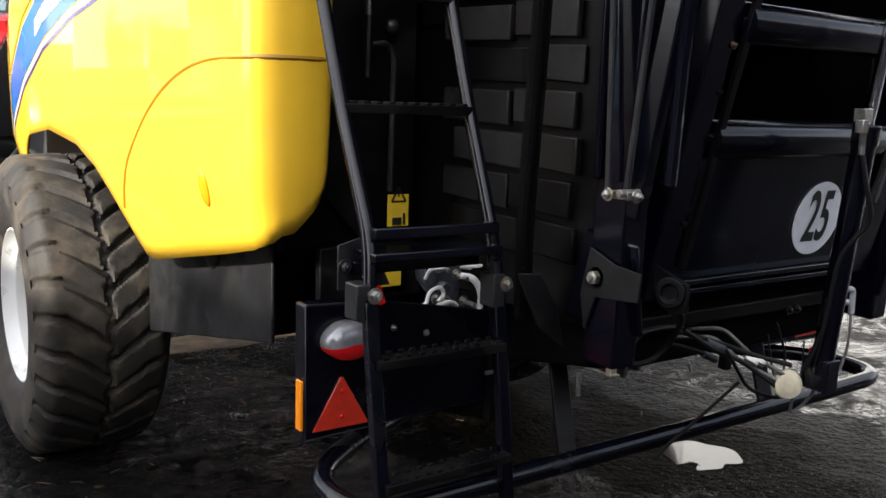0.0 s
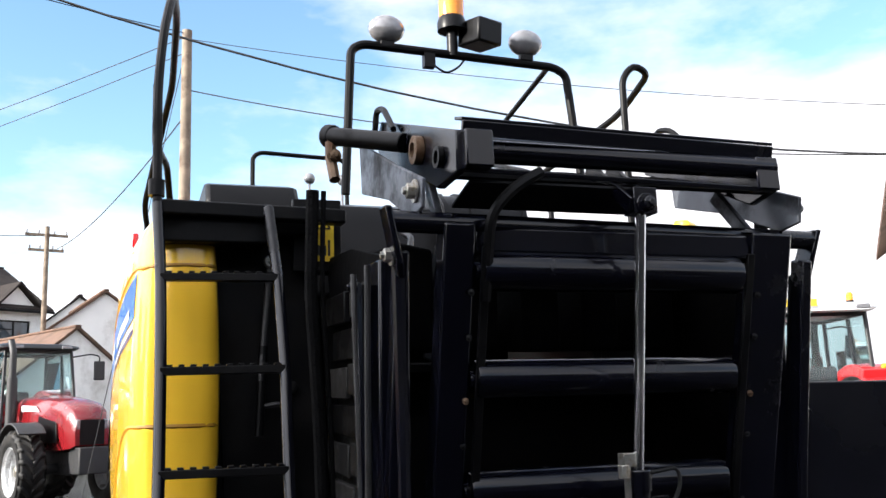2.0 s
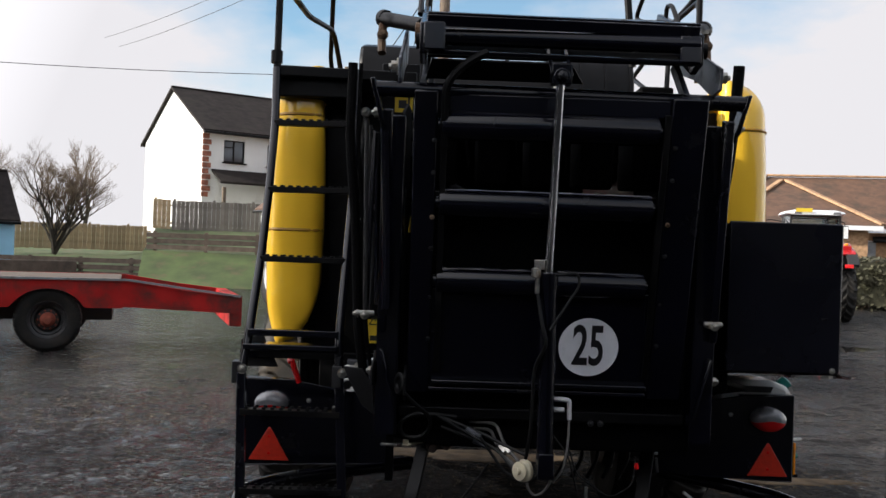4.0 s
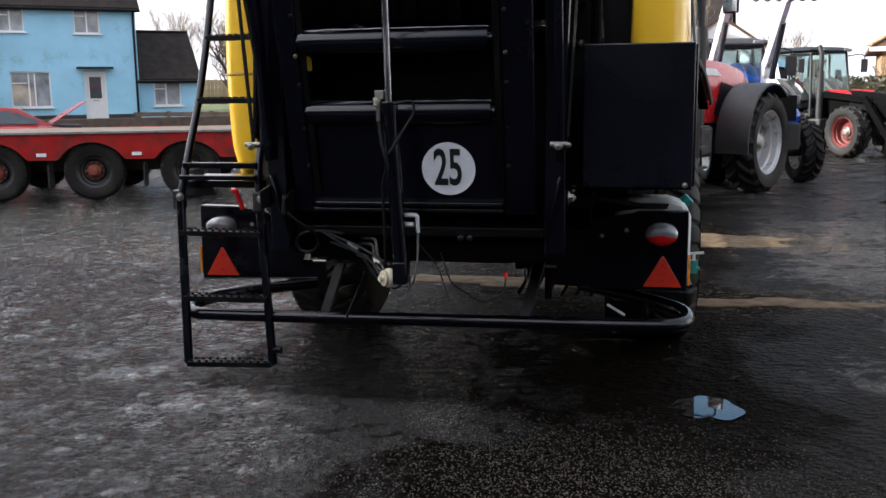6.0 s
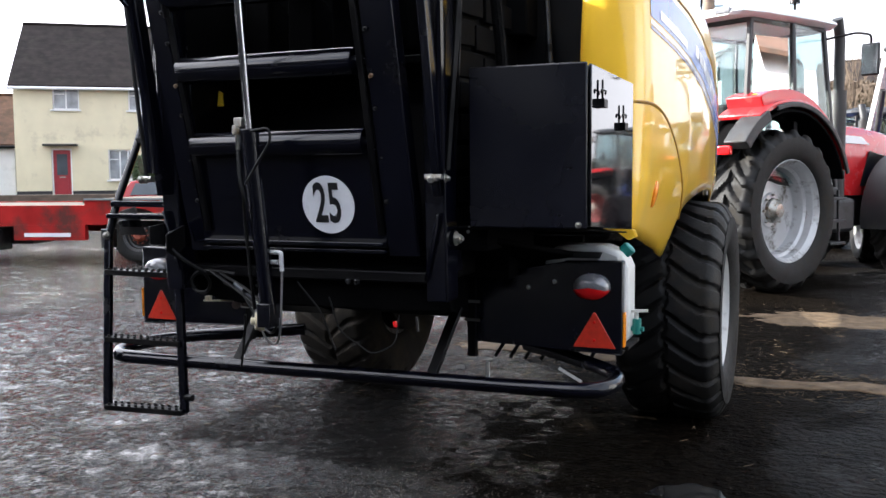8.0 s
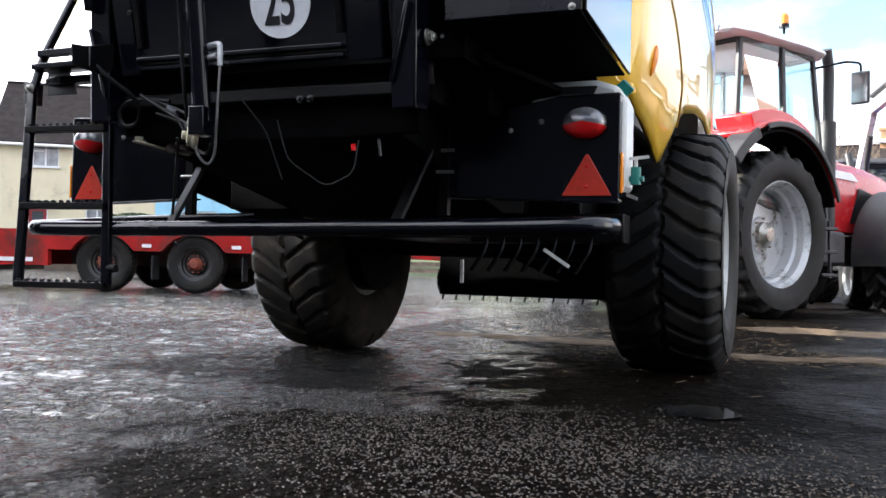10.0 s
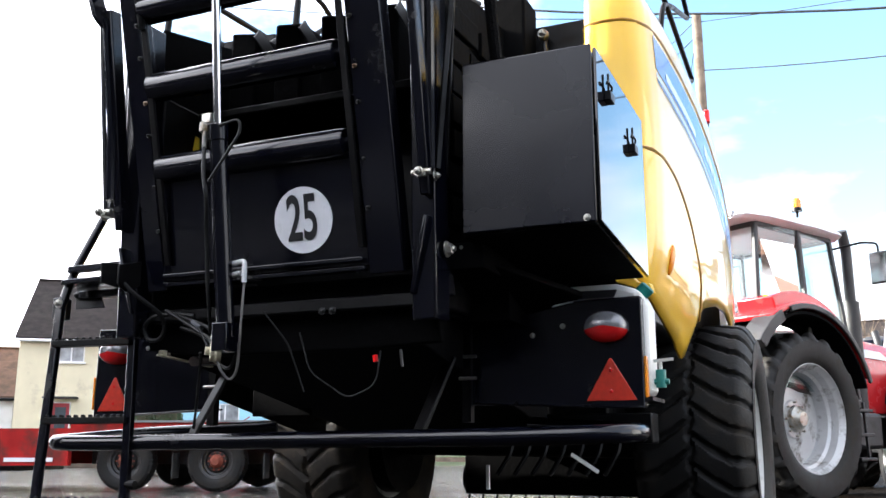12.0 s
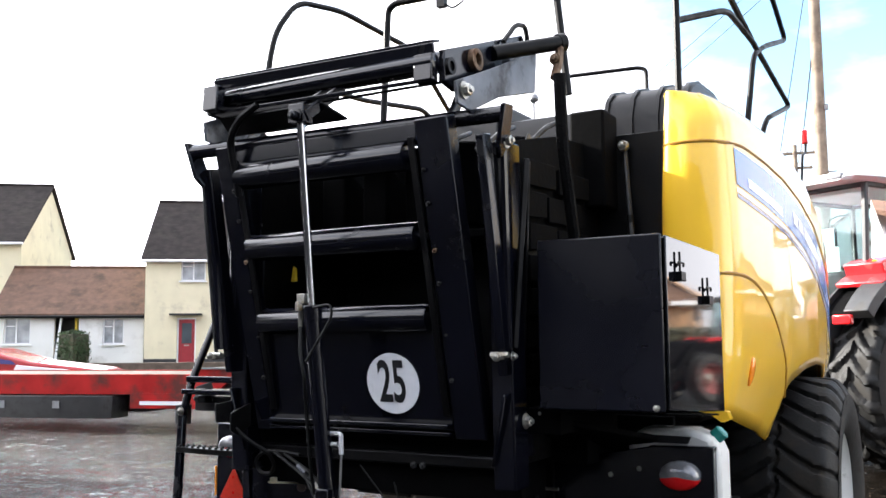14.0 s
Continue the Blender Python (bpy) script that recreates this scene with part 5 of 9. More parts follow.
for sx, x, yo in ((-1, -0.555, -0.685), (1, 0.635, -0.60)):
    ap = bmesh.new()
    slab(ap, [(x, yo - 0.03, 2.085), (x, yo + 0.03, 2.09), (x - sx * 0.035, yo + 0.06, 1.955), (x - sx * 0.04, yo + 0.02, 1.93), (x - sx * 0.03, yo - 0.01, 1.96)], (sx * 0.016, 0, 0))
    part("arm_plate", ap, M["black"], ct, bevel=0.004)
    part("arm_bolt", made((bolt, (x - sx * 0.015, yo + 0.035, 1.985), (sx, 0, 0), 0.016)), M["zinc"], ct)
    lk = bmesh.new()
    tube(lk, [(x - sx * 0.030, yo + 0.04, 1.97), (x - sx * 0.045, yo + 0.085, 1.62), (x - sx * 0.05, yo + 0.10, 1.36)], 0.015, 8)
    part("link_rod", lk, M["black"], ct)

# lifting cylinder
ram = bmesh.new()
P_TOP, P_MID, P_LOW = Vector((0.012, -0.790, 2.087)), Vector((0.004, -0.716, 1.50)), Vector((0.020, -0.648, 0.885))
cyl(ram, P_MID, P_LOW, 0.027, seg=18)
turned(ram, [(0.031, 0), (0.031, 0.05)], P_MID, P_LOW - P_MID, 18)
box(ram, P_LOW, (0.05, 0.07, 0.08))
cylinder = part("lift_cylinder", ram, M["black"], baler, bevel=0.003)
part("piston_rod", made((cyl, P_TOP, P_MID, 0.0135, None, 16)), M["chrome"], cylinder, "chromed piston rod")
head = bmesh.new()
box(head, P_TOP + Vector((0, 0, 0.01)), (0.06, 0.05, 0.06))
bolt(head, P_TOP + Vector((0, -0.026, 0.0)), (0, -1, 0), 0.017)
for sx in (-1, 1):
    beam(head, P_TOP + Vector((sx * 0.028, -0.01, 0.0)), (P_TOP.x + sx * 0.028, -0.60, 2.225), 0.012, 0.035)
part("rod_eye", head, M["black"], cylinder, bevel=0.004)
fit_ = bmesh.new()
for dz in (0.0, 0.02):
    cyl(fit_, P_MID + Vector((-0.035, -0.012, dz)), P_MID + Vector((-0.035, -0.012, dz - 0.07)), 0.008, seg=8)
turned(fit_, [(0.015, 0), (0.015, 0.03)], P_MID + Vector((-0.04, -0.01, -0.02)), (0, 0, 1), 6)
box(fit_, P_MID + Vector((-0.03, -0.005, 0.02)), (0.03, 0.03, 0.03))
part("hose_fitting", fit_, M["zinc"], cylinder, "zinc hose fitting", 0.002)
hs = bmesh.new()
tube(hs, [P_MID + Vector((-0.035, -0.012, -0.06)), P_MID + Vector((-0.02, -0.03, -0.16)), P_MID + Vector((0.0, -0.035, -0.22)), (-0.03, -0.70, 1.20), (-0.03, -0.675, 1.0), (-0.04, -0.64, 0.90)], 0.006, 8, 0.04)
part("hydraulic_hose", hs, M["hose"], cylinder)
hs = bmesh.new()
tube(hs, [P_MID + Vector((0.02, -0.02, -0.01)), P_MID + Vector((0.09, -0.02, 0.0)), P_MID + Vector((0.095, -0.02, -0.04)), P_MID + Vector((0.03, -0.03, -0.14)), P_MID + Vector((0.005, -0.035, -0.18))], 0.0045, 8, 0.03)
part("hydraulic_hose", hs, M["hose"], cylinder)
el = bmesh.new()
cyl(el, (0.030, -0.655, 1.095), (0.075, -0.668, 1.097), 0.008, seg=10)
cyl(el, (0.030, -0.655, 1.062), (0.075, -0.668, 1.064), 0.008, seg=10)
tube(el, [(0.07, -0.668, 1.097), (0.088, -0.672, 1.096), (0.09, -0.672, 1.035)], 0.0075, 10, 0.015)
part("elbow_fitting", el, M["rim_silver"], cylinder, "pale elbow hose fittings")
hs = bmesh.new()
tube(hs, [(0.09, -0.672, 1.035), (0.088, -0.675, 0.95), (0.075, -0.66, 0.87), (0.05, -0.63, 0.825)], 0.0036, 8, 0.04)
part("hydraulic_hose", hs, M["grey_hose"], cylinder, "thin grey hose")
for pts in ([(-0.335, -0.298, 0.89), (-0.335, -0.296, 0.949), (-0.246, -0.333, 0.958), (-0.125, -0.46, 0.976), (-0.10, -0.53, 0.92), (-0.045, -0.615, 0.868)],
            [(-0.305, -0.30, 0.89), (-0.305, -0.302, 0.930), (-0.246, -0.337, 0.938), (-0.14, -0.445, 0.952), (-0.118, -0.515, 0.90), (-0.06, -0.60, 0.858)]):
    part("pipe", made((tube, pts, 0.0055, 8, 0.025)), M["dull_pipe"], cylinder, "bent grey steel pipe")
part("pipe_clip", made((box, (-0.246, -0.337, 0.948), (0.018, 0.022, 0.036))), M["dark_grey"], cylinder, bevel=0.003)
for k_, dx in enumerate((0.0, -0.016)):
    part("pipe_nut", made((turned, [(0.0095, 0), (0.0105, 0.004), (0.0105, 0.028), (0.008, 0.034)], (-0.098 + dx, -0.535 + 0.01 * k_, 0.915), (0.45, -0.70, -0.45), 6)), M["zinc"], cylinder)
part("loop_hose", made((tube, [(-0.036, -0.622, 0.850), (-0.026, -0.605, 0.795), (-0.003, -0.591, 0.768), (0.025, -0.602, 0.785), (0.045, -0.62, 0.822), (0.048, -0.625, 0.87)], 0.004, 8, 0.025)), M["grey_hose"], cylinder, "thin grey looped hose")
for r_, pts in ((0.0045, [(-0.15, -0.54, 0.86), (-0.18, -0.50, 0.80), (-0.25, -0.42, 0.68), (-0.27, -0.40, 0.64)]),
                (0.0030, [(0.12, -0.42, 0.92), (0.16, -0.42, 0.80), (0.28, -0.40, 0.72), (0.36, -0.38, 0.76), (0.37, -0.37, 0.86)]),
                (0.006, [(-0.323, -0.50, 1.003), (-0.209, -0.50, 0.940), (-0.12, -0.53, 0.90), (-0.06, -0.60, 0.84)]),
                (0.006, [(-0.310, -0.46, 0.992), (-0.181, -0.50, 0.952), (-0.10, -0.54, 0.92), (-0.03, -0.60, 0.90)]),
                (0.005, [(-0.181, -0.516, 0.941), (-0.10, -0.53, 0.83), (-0.02, -0.57, 0.80), (0.03, -0.60, 0.86)]),
                (0.0028, [(0.04, -0.5, 0.98), (0.12, -0.48, 0.88), (0.16, -0.45, 0.74)])):
    part("hydraulic_hose", made((tube, pts, r_, 8, 0.03)), M["hose"], cylinder)
for p_, q_ in (((-0.225, -0.490, 0.960), (-0.178, -0.508, 0.938)), ((-0.20, -0.462, 0.918), (-0.155, -0.468, 0.900))):
    part("hose_ferrule", made((cyl, p_, q_, 0.0095, None, 10)), M["bare_steel"], cylinder, "worn hose end ferrule")
part("hydraulic_hose", made((tube, [(-0.31, -0.44, 0.955), (-0.24, -0.455, 0.935), (-0.19, -0.463, 0.915)], 0.006, 8, 0.03)), M["hose"], cylinder)
vb = bmesh.new()
box(vb, (-0.318, -0.285, 0.872), (0.075, 0.05, 0.045))
cyl(vb, (-0.345, -0.31, 0.862), (-0.335, -0.335, 0.858), 0.017, seg=12)
cyl(vb, (-0.295, -0.31, 0.868), (-0.285, -0.335, 0.866), 0.014, seg=12)
bolt(vb, (-0.318, -0.312, 0.885), (0, -1, 0), 0.010)
part("valve_block", vb, M["valve"], cylinder, "plated hydraulic valve block", 0.004)
part("nylon_roller", made((turned, [(0.008, 0), (0.036, 0.0), (0.036, 0.012), (0.03, 0.02), (0.03, 0.03), (0.012, 0.032), (0.012, 0.045)], (-0.035, -0.595, 0.852), (-0.75, -0.65, 0.05), 20)), M["ivory"], cylinder, "ivory nylon roller")

# hose gland, looped hose and plates at the lower corner of the chute
gland = part("hose_gland", made((turned, [(0.016, 0), (0.034, 0), (0.037, 0.006), (0.034, 0.012), (0.020, 0.012), (0.018, 0.004)], (-0.447, -0.558, 1.115), (-0.9, -0.42, 0.1), 24), (slab, [(-0.44, -0.50, 1.17), (-0.44, -0.60, 1.14), (-0.44, -0.60, 1.08), (-0.44, -0.56, 1.06), (-0.44, -0.50, 1.09)], (0.008, 0, 0))), M["black_satin"], baler, "dark ring gland on a bracket", 0.002)
part("looped_hose", made((tube, [(-0.45, -0.575, 1.10), (-0.40, -0.56, 1.05), (-0.35, -0.50, 1.00), (-0.345, -0.47, 0.955), (-0.379, -0.45, 0.918), (-0.44, -0.44, 0.918), (-0.455, -0.45, 0.965), (-0.412, -0.45, 0.998), (-0.33, -0.45, 1.0), (-0.26, -0.44, 0.99)], 0.007, 8, 0.035)), M["hose"], gland, "black rubber hose looped once")
part("pale_strip", made((beam, (-0.369, -0.193, 0.853), (-0.433, -0.395, 0.878), 0.022, 0.006), (box, (-0.43, -0.375, 0.884), (0.02, 0.02, 0.02))), M["ivory"], baler, "pale edged metal strip", 0.002)
part("corner_plate", made((slab, [(-0.664, -0.29, 1.131), (-0.595, -0.29, 1.124), (-0.54, -0.29, 1.042), (-0.511, -0.29, 0.931), (-0.596, -0.29, 0.996), (-0.641, -0.29, 1.08)], (0, 0.008, 0))), M["dull_plate"], baler, "dull grey bent corner plate", 0.003)
part("pivot_plate", made((slab, [(-0.549, -0.401, 1.203), (-0.549, -0.48, 1.174), (-0.549, -0.560, 1.165), (-0.549, -0.555, 1.10), (-0.549, -0.425, 1.09), (-0.549, -0.393, 1.007), (-0.549, -0.375, 1.09)], (0.006, 0, 0))), M["dull_plate"], baler, "grey pivot plate", 0.002)

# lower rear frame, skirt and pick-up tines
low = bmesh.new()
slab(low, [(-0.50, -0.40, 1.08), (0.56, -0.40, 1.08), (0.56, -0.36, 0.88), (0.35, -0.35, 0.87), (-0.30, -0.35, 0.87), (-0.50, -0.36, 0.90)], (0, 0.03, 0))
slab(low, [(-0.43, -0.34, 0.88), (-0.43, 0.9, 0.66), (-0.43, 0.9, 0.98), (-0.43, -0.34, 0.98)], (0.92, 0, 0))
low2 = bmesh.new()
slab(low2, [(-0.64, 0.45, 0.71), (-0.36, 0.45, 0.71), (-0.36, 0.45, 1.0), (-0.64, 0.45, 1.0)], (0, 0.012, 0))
# flap and rear frame carry the shade under the baler in their colour
part("inner_flap", low2, M["dull_black"], baler, bevel=0.003)
part("rear_frame", low, M["dull_black"], baler, bevel=0.006)
for x, y in ((0.20, -0.425), (0.235, -0.425)):
    part("frame_nut", made((bolt, (x, y, 0.98), (0, -1, 0), 0.008)), M["dark_grey"], baler)
part("lead_clip", made((cyl, (0.367, -0.40, 0.845), (0.37, -0.40, 0.825), 0.008, None, 8)), M["red_lens"], baler, "red plug on a lead")
part("lead_clip", made((cyl, (0.44, -0.38, 0.86), (0.446, -0.38, 0.81), 0.005, None, 8)), M["dark_grey"], baler)
for i in range(7):
    x = 0.30 + i * 0.075
    tn = bmesh.new()
    tube(tn, [(x + 0.03, 0.94, 0.62), (x + 0.02, 0.92, 0.56), (x - 0.03, 0.90, 0.475)], 0.010, 6, 0.02)
    part("tine", tn, M["black_satin"], baler)
pu = bmesh.new()
box(pu, (0.58, 1.0, 0.66), (0.66, 0.14, 0.12))
part("pickup_bar", pu, M["black_satin"], baler, bevel=0.006)
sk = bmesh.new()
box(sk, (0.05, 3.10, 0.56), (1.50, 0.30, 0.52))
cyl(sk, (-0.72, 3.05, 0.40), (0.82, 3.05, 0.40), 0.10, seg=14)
part("pickup_unit", sk, M["dull_black"], baler, "dark pick-up reel under the front", 0.01)
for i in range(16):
    part("pickup_tine", made((tube, [(-0.66 + i * 0.095, 3.0, 0.36), (-0.67 + i * 0.095, 2.96, 0.30), (-0.68 + i * 0.095, 2.97, 0.27)], 0.007, 6, 0.02)), M["dull_black"], baler)
part("bright_clip", made((beam, (0.74, 0.35, 0.56), (0.82, 0.40, 0.50), 0.008, 0.012)), M["jerry"], baler, "pale plastic clip")
part("bright_clip", made((beam, (0.36, 0.55, 0.43), (0.36, 0.55, 0.52), 0.012, 0.01)), M["jerry"], baler, "pale plastic clip")

# lamp plates with lamps and triangles
for sx in (-1, 1):
    pl = bmesh.new()
    if sx > 0:
        outline = [(0.50, 0.72), (1.068, 0.70), (1.068, 1.035), (0.86, 1.03), (0.50, 0.965)]
    else:
        outline = [(-0.50, 0.72), (-1.068, 0.70), (-1.068, 1.035), (-0.86, 1.03), (-0.50, 0.965)]
    slab(pl, [(x, 0.006, z) for x, z in outline], (0, 0.006, 0))
    for a, b in ((0, 1), (1, 2), (2, 3)):
        (xa, za), (xb, zb) = outline[a], outline[b]
        beam(pl, (xa - sx * 0.004, 0.03, za), (xb - sx * 0.004, 0.03, zb), 0.05, 0.006) if a != 1 else beam(pl, (xa - sx * 0.003, 0.03, za), (xb - sx * 0.003, 0.03, zb), 0.006, 0.05, (0, 1, 0))
    lamp_plate = part("lamp_plate", pl, M["black"], baler, "black steel lamp plate", 0.003)
    cx, cz = sx * 0.960, 0.944
    lens = bmesh.new()
    n_a = 28
    rings = []
    for rr, dy in ((1.0, 0.0), (1.0, -0.022), (0.93, -0.040), (0.75, -0.053), (0.45, -0.060), (0.02, -0.062)):
        rings.append([lens.verts.new((cx + 0.068 * rr * math.cos(a), 0.004 + dy, cz + 0.049 * rr * math.sin(a))) for a in (2 * math.pi * i / n_a for i in range(n_a))])
    for a, b in zip(rings, rings[1:]):
        quad_faces(lens, a, b)
    lens.faces.new(rings[0]), lens.faces.new(rings[-1])
    for f in lens.faces:
        c = f.calc_center_median()
        f.material_index = 1 if c.z < cz - 0.002 - 0.25 * abs(c.x - cx) ** 1.2 else 0
    part("tail_lamp", lens, [M["clear_lens"], M["red_lens"]], lamp_plate, "oval tail lamp, clear above and red below")
    tri_ = bmesh.new()
    tx, th = sx * 0.968, 0.079
    slab(tri_, [(tx - th, 0.0, 0.720), (tx + th, 0.0, 0.720), (tx + 0.004, 0.0, 0.849), (tx - 0.004, 0.0, 0.849)], (0, 0.005, 0))
    tr = part("reflector_triangle", tri_, M["red_reflector"], lamp_plate, "red triangular reflector", 0.003)
    for rz_ in (0.813, 0.748):
        part("rivet", made((turned, [(0.006, 0), (0.005, 0.003), (0.001, 0.004)], (tx, 0.0, rz_), (0, -1, 0), 10)), M["red_lens"], tr)
    part("side_reflector", made((box, (sx * 1.074, 0.018, 0.79), (0.008, 0.028, 0.125))), M["orange"], lamp_plate, "orange side reflector", 0.002)
    for bx, bz in ((0.72, 0.93), (0.82, 0.955)):
        part("plate_bolt", made((bolt, (sx * bx, 0.004, bz), (0, -1, 0), 0.006)), M["zinc"], lamp_plate)
    for bz in (0.80, 0.87):
        part("hinge_bolt", made((cyl, (sx * 0.475, -0.015, bz), (sx * 0.535, -0.015, bz), 0.006, None, 8)), M["zinc"], lamp_plate)
    part("hinge_post", made((beam, (sx * 0.50, 0.0, 0.66), (sx * 0.50, 0.0, 1.0), 0.03, 0.03, (0, 1, 0))), M["black_satin"], lamp_plate)

# bumper bar
bb = bmesh.new()
tube(bb, [(-0.42, 0.30, 0.66), (-0.88, 0.10, 0.635), (-1.06, -0.02, 0.615), (-1.05, -0.24, 0.600), (-0.80, -0.235, 0.598), (0.80, -0.235, 0.612), (1.06, -0.235, 0.618), (1.075, 0.0, 0.625), (0.90, 0.14, 0.64), (0.62, 0.30, 0.66)], 0.027, 14, 0.13)
bumper = part("bumper_bar", bb, M["black"], baler, "bent black tube bumper bar")
for x in (-0.42, 0.42):
    s = bmesh.new()
    beam(s, (x, -0.23, 0.60), (x + 0.06, -0.10, 0.86), 0.05, 0.014)
    part("bar_support", s, M["black_satin"], bumper, bevel=0.003)

# ladder
lad = bmesh.new()
LAD_L = [(-1.008, -0.302, 0.395), (-1.035, -0.235, 1.09), (-1.02, -0.205, 1.22), (-1.012, -0.06, 1.50), (-1.010, 0.05, 1.77), (-1.012, 0.15, 2.045), (-1.025, 0.215, 2.28)]
LAD_R = [(-0.640, -0.272, 0.397), (-0.682, -0.235, 1.085), (-0.690, -0.215, 1.22), (-0.684, -0.10, 1.50), (-0.678, 0.0, 1.77), (-0.684, 0.10, 2.04), (-0.70, 0.19, 2.27)]
for rail in (LAD_L, LAD_R):
    beam(lad, rail[0], rail[1], 0.032, 0.024, (0, 1, 0))
    tube(lad, rail[1:], 0.0165, 12, 0.06)
ladder = part("ladder", lad, M["black"], baler, "black tubular folding access ladder", 0.003)
for i, z in enumerate((0.398, 0.675, 0.95)):
    t = (z - 0.396) / 0.69
    a, b = Vector(LAD_L[0]).lerp(Vector(LAD_L[1]), t), Vector(LAD_R[0]).lerp(Vector(LAD_R[1]), t)
    rg = bmesh.new()
    beam(rg, a, b, 0.05, 0.022)
    for k in range(11):
        p = a.lerp(b, (k + 0.7) / 11.4)
        for dy in (-0.02, 0.02):
            box(rg, p + Vector((0, dy, 0.015)), (0.014, 0.006, 0.010))
    part("tread", rg, M["black_satin"], ladder, "serrated steel tread", 0.002)
for z in (1.50, 1.77, 2.043):
    i = {1.50: 3, 1.77: 4, 2.043: 5}[z]
    rg = bmesh.new()
    beam(rg, LAD_L[i], LAD_R[i], 0.036, 0.022)
    for k in range(10):
        p = Vector(LAD_L[i]).lerp(Vector(LAD_R[i]), (k + 0.7) / 10.4)
        box(rg, p + Vector((0, 0, 0.014)), (0.016, 0.03, 0.007))
    part("tread", rg, M["black_satin"], ladder, bevel=0.002)
for a_, b_, w_, h_ in (((-1.02, -0.22, 1.235), (-0.69, -0.23, 1.235), 0.03, 0.025), ((-1.03, -0.20, 1.185), (-0.69, -0.21, 1.185), 0.10, 0.02), ((-1.03, -0.14, 1.15), (-0.69, -0.15, 1.15), 0.04, 0.03)):
    part("platform_step", made((beam, a_, b_, w_, h_)), M["black"], ladder, bevel=0.003)
for x_, y_, z_, w_ in ((-1.05, -0.215, 1.09, 0.04), (-0.69, -0.225, 1.085, 0.035)):
    hinge = part("ladder_hinge", made((box, (x_, y_, z_), (w_, 0.055, 0.08))), M["dark_grey"], ladder, "steel fold hinge", 0.004)
    part("hinge_bolt", made((bolt, (x_ + 0.02, -0.25, z_ + 0.015), (0, -1, 0), 0.012)), M["zinc"], ladder)
part("hinge_plate", made((slab, [(-1.06, -0.14, 1.10), (-1.06, -0.14, 1.20), (-0.98, -0.135, 1.22), (-0.92, -0.135, 1.10)], (0, 0.006, 0)), (bolt, (-1.045, -0.142, 1.152), (0, -1, 0), 0.012)), M["dark_grey"], ladder, "grey hinge plate with a bolt", 0.002)
part("ladder_stop", made((cyl, (-0.635, -0.27, 0.46), (-0.60, -0.27, 0.46), 0.014, None, 10)), M["black_satin"], ladder)

# hand rails, beacon bar, guards on the hood
rails = [[(-1.025, 0.215, 2.27), (-1.03, 0.262, 2.66), (-1.015, 0.29, 2.86), (-0.985, 0.42, 3.05), (-0.96, 0.75, 3.10), (-0.95, 1.45, 3.08), (-1.05, 2.25, 2.72), (-1.03, 2.33, 2.60), (-0.98, 2.30, 2.40)],
         [(-1.03, 0.262, 2.66), (-1.02, 1.05, 2.70), (-0.96, 1.60, 2.76), (-0.94, 1.75, 2.62), (-0.90, 1.80, 2.40)],
         [(0.82, 0.64, 2.36), (0.82, 0.64, 2.98), (0.87, 0.63, 3.04), (0.96, 0.66, 3.02), (0.95, 0.90, 2.92), (0.93, 1.60, 2.86)],
         [(0.82, 0.64, 2.69), (0.93, 1.07, 2.85), (0.93, 1.60, 2.86), (0.93, 2.62, 2.75), (0.91, 2.0, 2.55), (0.88, 1.95, 2.40)],
         [(0.90, 1.55, 2.40), (0.93, 1.63, 2.80), (0.93, 1.95, 2.93), (0.93, 2.58, 3.14), (0.93, 2.20, 3.28), (0.93, 1.6, 3.38)]]
for pts in rails:
    part("hand_rail", made((tube, pts, 0.0145, 10, 0.09)), M["black_satin"], baler)
part("rail_collar", made((turned, [(0.024, 0), (0.024, 0.05)], (-1.028, 0.222, 2.30), (0, 0.05, 1), 14)), M["black_satin"], baler)
part("top_step", made((beam, (-1.02, 0.24, 2.27), (-0.45, 0.25, 2.26), 0.06, 0.045), (box, (-0.86, 0.33, 2.22), (0.34, 0.16, 0.10))), M["black_satin"], baler, bevel=0.006)
bar_m = bmesh.new()
tube(bar_m, [(-0.425, 0.34, 2.36), (-0.40, 0.34, 2.87), (-0.36, 0.34, 2.895), (0.36, 0.34, 2.875), (0.41, 0.34, 2.85), (0.46, 0.34, 2.36)], 0.0155, 10, 0.09)
beacon_bar = part("beacon_bar", bar_m, M["black_satin"], baler, "black tube bar carrying work lamps and beacon")
for x in (-0.272, 0.253):
    wl_ = bmesh.new()
    egg(wl_, (x, 0.34, 2.957), (0.066, 0.045, 0.050), 20, 10)
    o = part("work_lamp", wl_, M["clear_lens"], beacon_bar, "oval work lamp")
    part("lamp_foot", made((box, (x, 0.34, 2.90), (0.05, 0.03, 0.03))), M["black_plastic"], o, bevel=0.005)
bc = bmesh.new()
turned(bc, [(0.052, 0), (0.052, 0.03), (0.045, 0.05)], (-0.03, 0.34, 2.975), (0, 0, 1), 20)
cyl(bc, (-0.03, 0.34, 2.88), (-0.03, 0.34, 2.98), 0.02, seg=12)
bo = part("beacon_base", bc, M["black_plastic"], beacon_bar)
part("beacon_lens", made((turned, [(0.045, 0), (0.046, 0.06), (0.04, 0.10), (0.02, 0.12), (0.001, 0.123)], (-0.03, 0.34, 3.025), (0, 0, 1), 20)), M["amber"], bo, "amber beacon lens")
part("camera_box", made((box, (0.065, 0.31, 2.96), (0.11, 0.12, 0.09), Euler((0.1, 0, 0.35)).to_matrix().to_4x4())), M["black_plastic"], beacon_bar, "small black box beside the beacon", 0.008)
